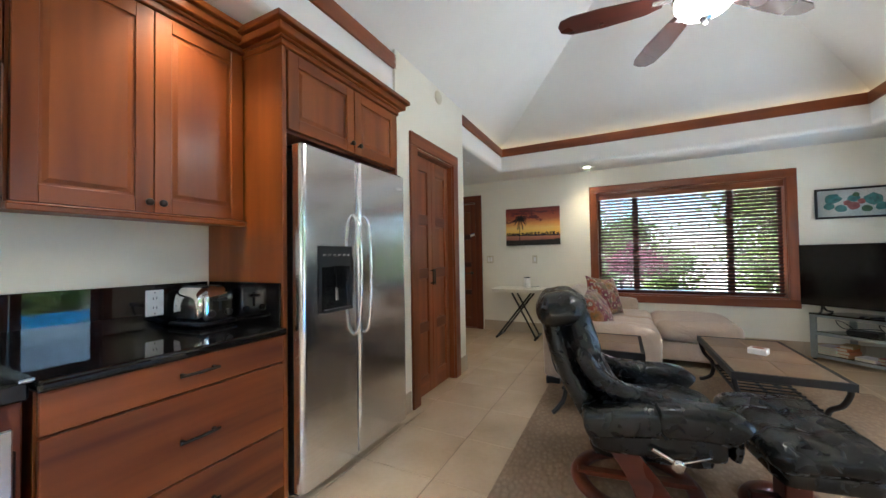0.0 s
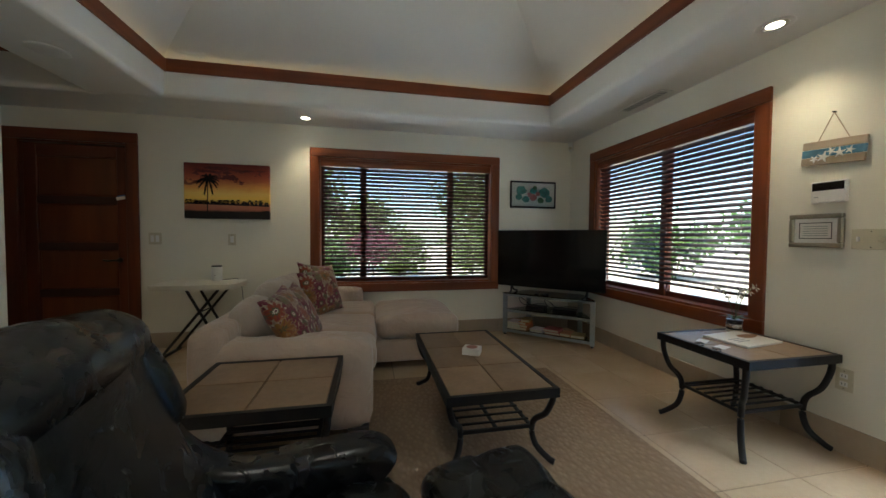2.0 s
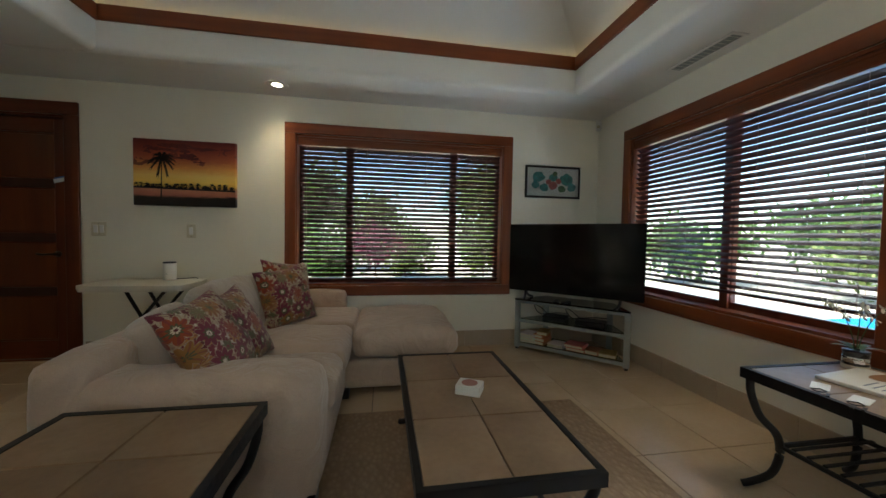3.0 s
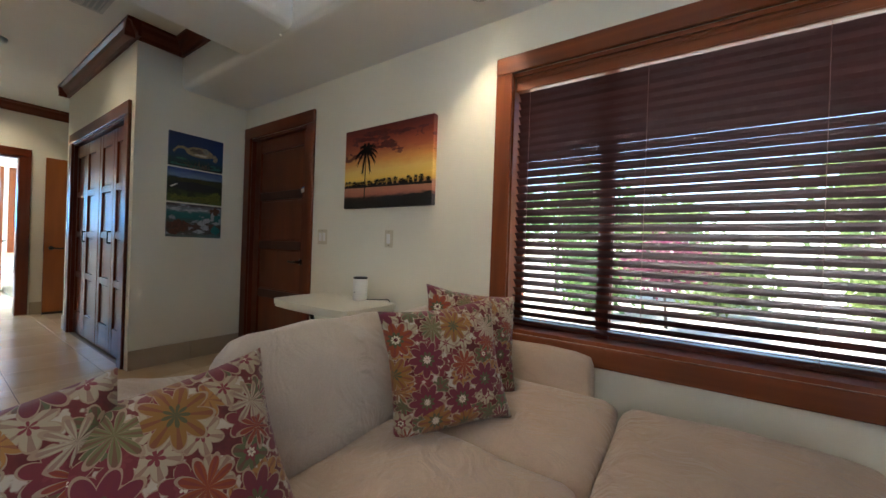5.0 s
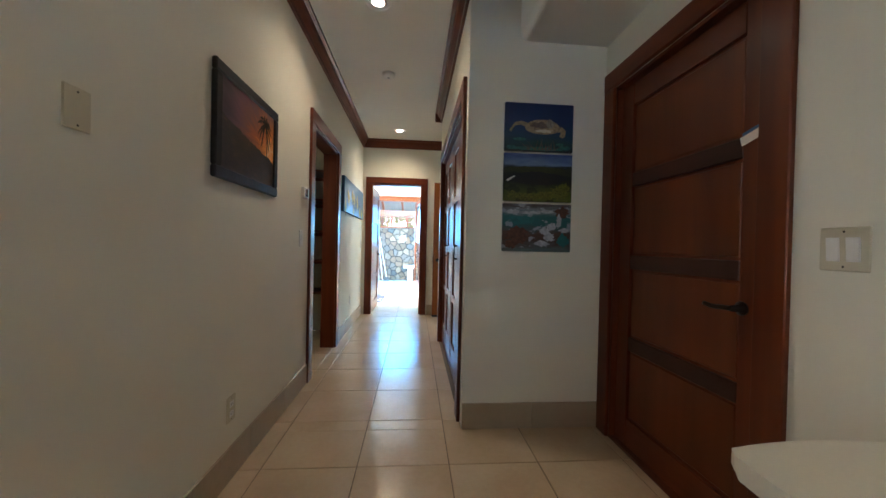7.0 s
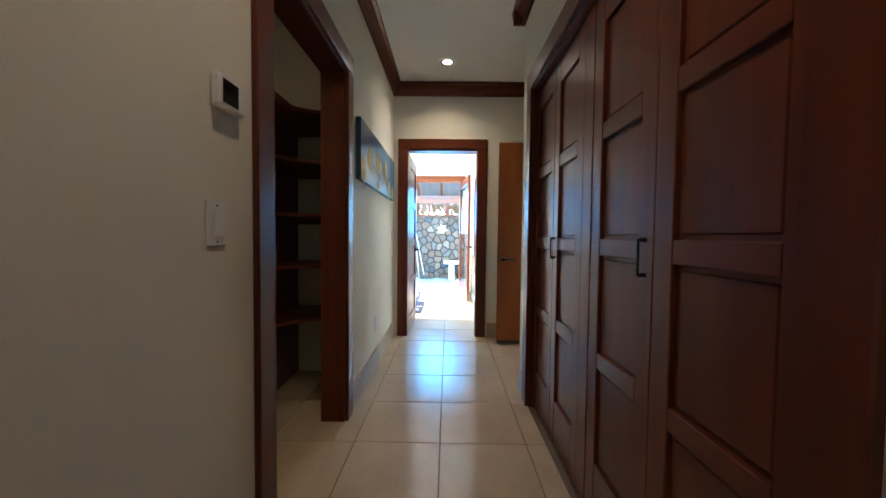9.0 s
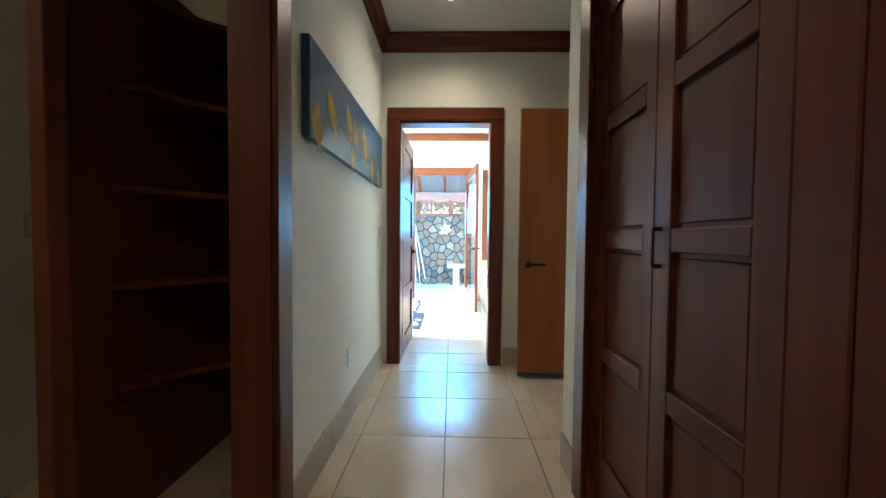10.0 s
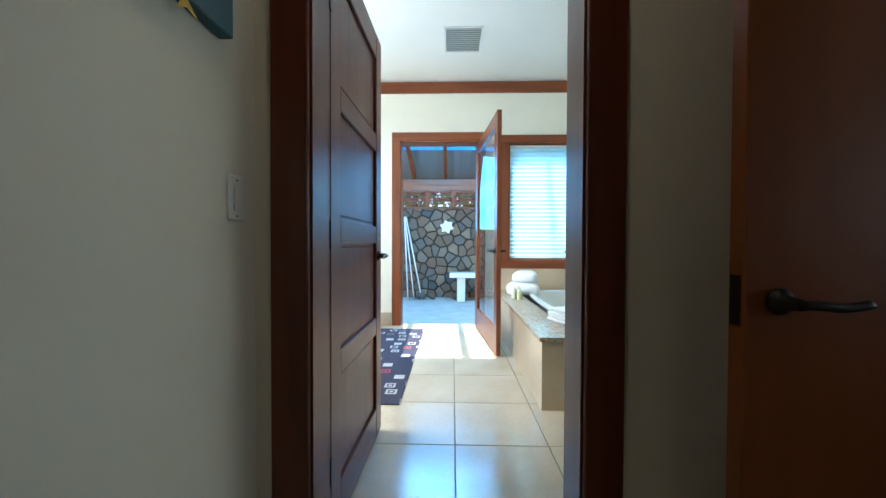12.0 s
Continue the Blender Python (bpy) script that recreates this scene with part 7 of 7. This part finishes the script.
part("wall_tiles", boxes((x0 - 0.008, y0, 0.442, x0 + 0.012, y1, 0.74), (x0, y1 - 0.012, 0.442, x1, y1 + 0.008, 0.74)), TILE, tub, "beige wall tiles")
TOWEL = simple("white_towel", (0.80, 0.79, 0.76), 0.95, vary=0.1, scale=120, bump=0.6)
tw = thing("towel_stack", -9.12, 4.33, 0.442, "white towels rolled and piled on the tub deck", "towels")
for x, y, z, a in ((0.0, -0.02, 0.07, 70), (0.10, 0.05, 0.07, 80), (0.02, 0.04, 0.19, 60), (-0.06, 0.06, 0.07, 75)):
    bm = soft_box(-0.13, -0.07, -0.07, 0.13, 0.07, 0.07, r=0.065, n=8, rough=0.02, seed=x * 10)
    part("towel", moved(bm, Matrix.Translation((x, y, z)) @ Matrix.Rotation(radians(a), 4, "Z")), TOWEL, tw, "", True)
ft2 = thing("folded_towel", -7.75, 4.42, 0.442, "folded white towels on the tub corner", "towel", 20)
for i in range(4):
    part("fold", soft_box(-0.16 + i * 0.006, -0.10, i * 0.022, 0.16 - i * 0.006, 0.10, i * 0.022 + 0.024, r=0.011, n=6, rough=0.008, seed=i), TOWEL, ft2, "", True)
for x, y, c in ((-8.82, 4.20, (0.62, 0.60, 0.40)), (-8.74, 4.24, (0.60, 0.55, 0.30)), (-8.90, 4.25, (0.70, 0.68, 0.6))):
    b = thing("bath_bottle", x, y, 0.442, "small toiletry bottle on the tub deck", "bottle", 0, "toiletry bottles")
    part("body", lathe([(0.024, 0), (0.026, 0.005), (0.026, 0.085), (0.012, 0.098)], 16), simple("lotion", c, 0.3), b, "", True)
    part("cap", lathe([(0.013, 0.098), (0.013, 0.122), (0.005, 0.124)], 14), WHITE, b, "", True)
cm = thing("window_crank", FX + 0.012, 5.02, 0.90, "dark window crank handle", "crank")
bm = bmesh.new()
add_tube(bm, curve([(0.0, -0.12, 0), (0.03, -0.05, 0), (0.035, 0.03, 0.01), (0.03, 0.06, 0.06)], 5), 0.008, 6)
part("arm", bm, PEWTER, cm)


def mat_print():
    g = Graph("square_print_mat")
    v = g.node("ShaderNodeTexVoronoi", Vector=g.place((8, 8, 0)), Scale=1.0, Randomness=0.45)
    v.distance = "CHEBYCHEV"
    d = v.outputs["Distance"]
    tint = g.node("ShaderNodeSeparateColor", Color=v.outputs["Color"]).outputs[0]
    c = g.ramp(tint, [(0.0, (0.42, 0.38, 0.33)), (0.4, (0.28, 0.035, 0.04)), (0.6, (0.40, 0.36, 0.33)), (0.85, (0.13, 0.11, 0.14))])
    c.node.color_ramp.interpolation = "CONSTANT"
    band = g.math("MULTIPLY", g.math("GREATER_THAN", d, 0.18), g.math("LESS_THAN", d, 0.30))
    core = g.math("LESS_THAN", d, 0.10)
    base = g.mix(g.math("MAXIMUM", band, core), (0.03, 0.022, 0.04), c)
    g.set(Base_Color=base, Roughness=0.9)
    g.bump(g.noise(g.place(), 220, 2), 0.5, 0.004)
    return g.m


bmt = thing("bath_mat", -8.35, 3.02, 0, "dark mat printed with red and beige squares", "mat")
part("mat_body", box(-0.95, -0.27, 0.0006, 0.95, 0.235, 0.009, bevel=0.003), mat_print(), bmt)
van = thing("vanity_cabinet", -7.6, 1.75, 0, "cherry bathroom vanity with a granite top", "vanity")
part("body", box(-1.0, -0.33, 0.1, 1.0, 0.2, 0.80), CABINET["z"], van)
part("top", box(-1.02, -0.34, 0.80, 1.02, 0.23, 0.83, bevel=0.004), TANGRANITE, van)

# ---- bedroom glimpse ----
bed = thing("bed", -4.3, 6.6, 0, "bed with a blue patterned quilt", "bed")
part("base", box(-0.95, -1.0, 0.05, 0.95, 1.0, 0.35, bevel=0.01), DARKWOOD["x"], bed)
part("quilt", soft_box(-1.0, -1.05, 0.3, 1.0, 1.05, 0.62, r=0.09, n=10, rough=0.02), simple("blue_quilt", (0.05, 0.22, 0.42), 0.9, vary=0.6, scale=9), bed, "blue patterned quilt", True)
daylight_fill(-4.9, 8.55, 1.5, 1.4, 1.2, (-5.2, 5, 1.0), 7)

# ---- garden court outside the bathroom ----
CX = -11.8
PAVE = simple("court_paving", (0.36, 0.35, 0.33), 0.85, vary=0.25, scale=5, bump=0.2)
setting("pavement", box(CX - 0.1, -1.0, -0.14, FX - 0.16, 8.0, -0.015), PAVE, "pale concrete paving of the garden court")
setting("ground", box(-70, -70, -0.4, 70, 70, -0.15), simple("garden_ground", (0.42, 0.38, 0.30), 0.95, vary=0.4, scale=3, bump=0.3), "pale dry garden ground")
DECK = simple("pale_deck", (0.72, 0.70, 0.66), 0.8, vary=0.2, scale=4, bump=0.1)
setting("pavement_terrace", boxes((3.32, -4.2, -0.152, 3.95, 6.2, -0.06), (-2.0, 5.2, -0.152, 3.32, 8.2, -0.06)), DECK, "pale terrace paving along the house")
WATER = simple("pool_water", (0.02, 0.24, 0.56), 0.12, vary=0.25, scale=2.2, bump=0.15, Specular_IOR_Level=0.15)
setting("water", box(4.0, -3.0, -0.15, 9.2, 6.0, -0.10), WATER, "bright blue pool water beyond the terrace")


def stone_material():
    g = Graph("lava_stone")
    n = g.noise(g.place(), 14, 5, 0.65)
    base = g.ramp(g.random(), [(0.0, (0.105, 0.075, 0.052)), (0.3, (0.22, 0.128, 0.075)), (0.55, (0.075, 0.077, 0.082)), (0.8, (0.27, 0.18, 0.11)), (1.0, (0.13, 0.11, 0.095))])
    g.set(Base_Color=g.mix(g.ramp(n, [(0.35, (0.55,) * 3), (0.65, (0.0,) * 3)]), base, g.mix(0.6, base, (0.06, 0.056, 0.056))), Roughness=0.9)
    g.bump(n, 0.6, 0.02)
    return g.m


STONE = stone_material()
sw = setting("stone_wall", box(CX - 0.35, 0.6, -0.14, CX - 0.03, 6.6, 1.64), simple("dark_mortar", (0.02, 0.019, 0.018), 0.95), "dry-set lava stone garden wall")


def stones():
    """Irregular stones: cells round jittered centres, each drawn in a little and rounded."""
    rnd = random.Random(11)
    step = 0.175
    pts = {}
    ni, nj = 20, 11
    for i in range(-1, ni + 1):
        for j in range(-1, nj + 1):
            pts[i, j] = (1.75 + (i + 0.5 * (j % 2)) * step + rnd.uniform(-0.075, 0.075), 0.02 + j * step * 0.95 + rnd.uniform(-0.075, 0.075))
    for (i, j), c in pts.items():
        if not (0 <= i < ni and 0 <= j < nj):
            continue
        poly = [(c[0] - 0.3, c[1] - 0.3), (c[0] + 0.3, c[1] - 0.3), (c[0] + 0.3, c[1] + 0.3), (c[0] - 0.3, c[1] + 0.3)]
        for di in range(-2, 3):
            for dj in range(-2, 3):
                q = pts.get((i + di, j + dj))
                if q is None or (di, dj) == (0, 0):
                    continue
                mx, my, nx, ny = (c[0] + q[0]) / 2, (c[1] + q[1]) / 2, q[0] - c[0], q[1] - c[1]
                ln = math.hypot(nx, ny)
                nx, ny = nx / ln, ny / ln
                mx, my = mx - nx * 0.008, my - ny * 0.008
                out = []
                for a, b in zip(poly, poly[1:] + poly[:1]):
                    da, db = (a[0] - mx) * nx + (a[1] - my) * ny, (b[0] - mx) * nx + (b[1] - my) * ny
                    if da <= 0:
                        out.append(a)
                    if da * db < 0:
                        t = da / (da - db)
                        out.append((a[0] + t * (b[0] - a[0]), a[1] + t * (b[1] - a[1])))
                poly = out
        poly = [(min(max(a, 0.6), 6.6), min(max(b, -0.1), 1.635)) for a, b in poly]
        if len(poly) < 3:
            continue
        bm = bmesh.new()
        d = rnd.uniform(0.012, 0.045)
        back = [bm.verts.new((CX - 0.05, a, b)) for a, b in poly]
        mid = [bm.verts.new((CX - 0.03 + d * 0.6, c[0] + (a - c[0]) * 0.98, c[1] + (b - c[1]) * 0.98)) for a, b in poly]
        front = [bm.verts.new((CX - 0.03 + d, c[0] + (a - c[0]) * 0.90, c[1] + (b - c[1]) * 0.90)) for a, b in poly]
        n = len(poly)
        for lo, hi in ((back, mid), (mid, front)):
            for q in range(n):
                bm.faces.new((lo[q], lo[(q + 1) % n], hi[(q + 1) % n], hi[q]))
        bm.faces.new(front)
        bmesh.ops.recalc_face_normals(bm, faces=bm.faces[:])
        part("stone", bm, STONE, sw)


stones()
fence = thing("wooden_screen", CX - 0.15, 3.6, 1.64, "brown wooden screen of posts and slats above the wall", "fence")
part("rail", box(-0.06, -3.0, 0.0, 0.06, 3.0, 0.05, bevel=0.004), CHERRY["y"], fence)
part("rail", box(-0.05, -3.0, 0.36, 0.05, 3.0, 0.44, bevel=0.004), CHERRY["y"], fence)
for i in range(13):
    part("post", box(-0.03, -2.97 + i * 0.49, 0.05, 0.03, -2.91 + i * 0.49, 0.36, bevel=0.003), CHERRY["z"], fence)
for i in range(5):
    part("slat", box(-0.012, -3.0, 0.09 + i * 0.055, -0.002, 3.0, 0.115 + i * 0.055), CHERRY["y"], fence)
pg = thing("pergola_roof", CX, 3.6, 0, "open rafters carrying a grey corrugated shade roof", "pergola")
for i in range(10):
    y = -2.7 + i * 0.6 + 0.15
    bm = box(0, -0.03, -0.06, 1, 0.03, 0.06)
    for v in bm.verts:
        v.co = Vector((-0.25 + v.co.x * 2.1, y + v.co.y, 2.20 + v.co.z * 0.8 + 0.72 * v.co.x))
    part("rafter", bm, CHERRY["x"], pg)
part("beam", box(-0.22, -3.0, 2.08, -0.10, 3.0, 2.20, bevel=0.004), CHERRY["y"], pg)
bm = bmesh.new()
for i in range(61):
    y = -3.0 + i * 0.1
    h = 0.012 * (i % 2)
    a, b, c, d = (bm.verts.new(p) for p in ((-0.9, y, 2.06 + h), (0.55, y, 2.60 + h), (-0.9, y, 2.08 + h), (0.55, y, 2.62 + h)))
    if i:
        bm.faces.new((prev[0], prev[1], b, a))
        bm.faces.new((prev[2], c, d, prev[3]))
    prev = (a, b, c, d)
part("roof_sheet", bm, simple("grey_roof_sheet", (0.22, 0.25, 0.28), 0.5, 0.2), pg, "grey corrugated sheet")
part("fascia", box(0.55, -3.0, 2.57, 0.57, 3.0, 2.66), simple("blue_fascia", (0.03, 0.22, 0.55), 0.5), pg, "blue edge strip")
bn = thing("garden_bench", CX + 0.35, 3.95, -0.015, "pale concrete bench against the stone wall", "bench")
part("seat", box(-0.16, -0.42, 0.42, 0.18, 0.6, 0.50, bevel=0.008), TUBWHITE, bn)
for y in (-0.22, 0.4):
    part("leg", box(-0.10, y - 0.07, 0.0, 0.12, y + 0.07, 0.42, bevel=0.006), TUBWHITE, bn)
st = thing("turtle_plaque", CX + 0.02, 3.474, 1.30, "white turtle-shaped plaque on the stone wall", "plaque")
pts = []
for i in range(12):
    a = 2 * math.pi * i / 12
    rr = (0.13, 0.085)[i % 2]
    pts.append((rr * math.cos(a), rr * 1.05 * math.sin(a)))
bm = moved(prism(pts, 0, 0.02), Matrix.Rotation(radians(90), 4, "Y") @ Matrix.Rotation(radians(15), 4, "Z"))
part("shape", bm, WHITE, st)
for k, (y, lean) in enumerate(((2.80, 0.10), (2.88, 0.16), (2.74, 0.05))):
    o = thing("garden_pole", CX + 0.32, y, -0.015, "thin white pole leaning on the stone wall", "pole", 0, "leaning poles")
    part("shaft", cyl((0, lean, 0.0), (-0.26, -lean, 1.5), 0.011, n=8), WHITE, o, "", True)
for x, y, r in ((CX + 0.25, 3.62, 0.09), (CX + 0.2, 3.75, 0.12), (CX + 0.22, 3.0, 0.10), (CX + 0.2, 3.2, 0.07)):
    o = thing("loose_stone", x, y, -0.015, "dark lava stone lying at the wall's foot", "stone", 0, "loose stones")
    part("rock", soft_box(-r, -r, 0, r, r, r * 1.2, r=r * 0.5, n=5, rough=0.05, seed=y), STONE, o)

# ---- planting ----


def leaf_mesh(name, count, radius, seed, size, flat_z=1.0):
    """A crown of many small leaves in uneven clumps."""
    rnd = np.random.RandomState(seed)
    clumps = rnd.normal(0, 1, (16, 3))
    clumps *= (0.75 * rnd.uniform(0.4, 1, (16, 1)) / np.linalg.norm(clumps, axis=1, keepdims=True))
    c = clumps[rnd.randint(0, 16, count)] + rnd.normal(0, 0.19, (count, 3))
    c *= np.array([radius, radius, radius * flat_z])
    a = rnd.normal(0, 1, (count, 3))
    a /= np.linalg.norm(a, axis=1, keepdims=True)
    b = np.cross(a, rnd.normal(0, 1, (count, 3)))
    b /= np.linalg.norm(b, axis=1, keepdims=True)
    s = size * rnd.uniform(0.6, 1.4, (count, 1))
    quads = np.stack([c - a * s, c + b * s * 0.4, c + a * s, c - b * s * 0.4], 1).reshape(-1, 3)
    me = bpy.data.meshes.new(name)
    me.from_pydata(quads.tolist(), [], np.arange(count * 4).reshape(-1, 4).tolist())
    return me


def foliage(name, dark, light):
    g = Graph(name)
    r = g.node("ShaderNodeNewGeometry").outputs["Random Per Island"]
    g.set(Base_Color=g.ramp(r, [(0.0, dark), (1.0, light)]), Roughness=0.5)
    tr = g.node("ShaderNodeBsdfTranslucent", Color=g.ramp(r, [(0.0, scaled(light, 0.8)), (1.0, scaled(light, 1.5))]))
    mx = g.node("ShaderNodeMixShader", Fac=0.35, i1=g.b.outputs[0], i2=tr.outputs[0])
    g.t.links.new(mx.outputs[0], g.t.nodes["Material Output"].inputs[0])
    return g.m


LEAF, LEAF2, MAGENTA = foliage("leaf_green", (0.03, 0.07, 0.018), (0.12, 0.20, 0.045)), foliage("leaf_yellow_green", (0.06, 0.10, 0.02), (0.16, 0.20, 0.05)), foliage("leaf_magenta", (0.07, 0.02, 0.03), (0.18, 0.03, 0.06))
BARK = simple("bark", (0.10, 0.075, 0.055), 0.95, vary=0.4, scale=18, bump=0.8)
CROWNS = [leaf_mesh("crown", 2300, 1.0, 3, 0.075, 0.85), leaf_mesh("crown", 2300, 1.0, 8, 0.07, 0.9), leaf_mesh("crown", 1500, 1.0, 12, 0.085, 0.7)]
for i, m in enumerate((LEAF, LEAF2, MAGENTA)):
    CROWNS[i].materials.append(m)


def tree(x, y, height, spread, which, label, seed):
    rnd = random.Random(seed)
    t = thing("tree" if height > 2 else "shrub", x, y, -0.15, label, "tree" if height > 2 else "shrub", rnd.uniform(0, 360))
    bm = bmesh.new()
    top = height - spread * 0.7
    add_tube(bm, curve([(0, 0, 0), (0.06 * rnd.uniform(-1, 1), 0.05, top * 0.5), (0.1 * rnd.uniform(-1, 1), 0.0, top)], 6), [0.05 * (1 - 0.5 * k / 12) * min(1.5, height / 2.5) for k in range(13)], 8)
    for k in range(5):
        a = k * 1.26 + rnd.random()
        add_tube(bm, curve([(0, 0, top * rnd.uniform(0.55, 0.95)), (0.3 * spread * math.cos(a), 0.3 * spread * math.sin(a), top + 0.1 * spread), (0.7 * spread * math.cos(a), 0.7 * spread * math.sin(a), top + rnd.uniform(0.2, 0.6) * spread)], 4), 0.025, 6)
    part("trunk", bm, BARK, t, "rough bark trunk", True)
    ob = new("crown", CROWNS[which])
    ob.parent = t
    ob.location, ob.scale = (0, 0, height - spread * 0.55), (spread, spread, spread)
    return t


GL, YL, ML = "leafy green garden tree with a loose crown", "yellow-green leafy bush in the garden", "magenta-leaved bush in the garden bed"
HEDGE = ((-3.6, 11.2, 1.5, 1.2, 0), (-0.3, 11.0, 1.4, 1.1, 0), (1.6, 12.2, 1.4, 1.1, 1), (3.8, 11.4, 1.7, 1.2, 1), (5.3, 11.0, 1.5, 1.2, 0), (6.8, 11.4, 1.8, 1.3, 1), (-2.4, 15.0, 3.8, 2.2, 0), (0.4, 14.6, 2.6, 1.6, 1),
         (7.4, 14.0, 2.6, 1.9, 0),
         (11.8, 4.9, 1.2, 0.9, 0), (11.2, 7.2, 1.8, 1.2, 1), (13.5, 2.2, 1.5, 1.3, 1), (13.8, 9.6, 2.8, 2.0, 0), (10.9, 2.6, 1.3, 1.0, 1), (11.4, 1.2, 1.9, 1.2, 0), (12.6, 3.8, 2.2, 1.4, 1), (9.9, 1.2, 0.62, 0.6, 1), (10.1, 2.1, 0.7, 0.65, 0), (9.95, 2.9, 0.6, 0.6, 1), (10.2, 3.7, 0.75, 0.7, 0), (10.0, 4.6, 0.6, 0.6, 1))
for n, (x, y, h, s, w) in enumerate(HEDGE + ((0.75, 10.2, 1.5, 0.75, 2), (5.2, 14.6, 3.8, 2.2, 1),
        (10.2, 10.6, 2.0, 1.5, 0), (10.6, 0.2, 3.0, 1.6, 0), (6.6, -0.8, 3.2, 1.5, 1), (1.2, -5.6, 2.8, 1.4, 0), (-0.6, -5.2, 2.4, 1.2, 1), (3.2, -5.8, 3.2, 1.5, 0),
        (-14.6, 2.6, 4.2, 1.8, 1), (-14.2, 4.6, 4.0, 1.7, 0), (-15.6, 3.6, 5.0, 2.2, 1), (-14.4, 0.8, 4.0, 1.7, 0))):
    tree(x, y, h, s, w, (GL, YL, ML)[w], n + 1)


def tiles():
    size, gap = 0.4607, 0.0042
    shared = {}
    regions = [(PW - 0.1, -2.6, E, N), (-2.73, HS, PW - 0.1, N), (HW, HS, -2.73, HN), (HW, HN, -4.95, 4.95), (-5.2, 1.8, -3.0, HS), (FX - 0.15, 1.4, HW, 5.6)]
    for x0, y0, x1, y1 in regions:
        i0, i1 = math.floor((x0 + 2.385) / size), math.ceil((x1 + 2.385) / size)
        j0, j1 = math.floor((y0 - 3.592) / size), math.ceil((y1 - 3.592) / size)
        for i in range(i0, i1):
            for j in range(j0, j1):
                ax, bx = max(x0, -2.385 + i * size + gap / 2), min(x1, -2.385 + (i + 1) * size - gap / 2)
                ay, by = max(y0, 3.592 + j * size + gap / 2), min(y1, 3.592 + (j + 1) * size - gap / 2)
                if bx - ax < 0.02 or by - ay < 0.02:
                    continue
                key = (round(bx - ax, 3), round(by - ay, 3))
                if key not in shared:
                    ob = part("tile", box(0, 0, -0.012, bx - ax, by - ay, 0.0, bevel=0.002), TILE, floor)
                    shared[key] = ob.data
                else:
                    ob = new("tile", shared[key])
                    ob.parent = floor
                ob.location = (ax, ay, random.uniform(-0.0004, 0.0004))


tiles()
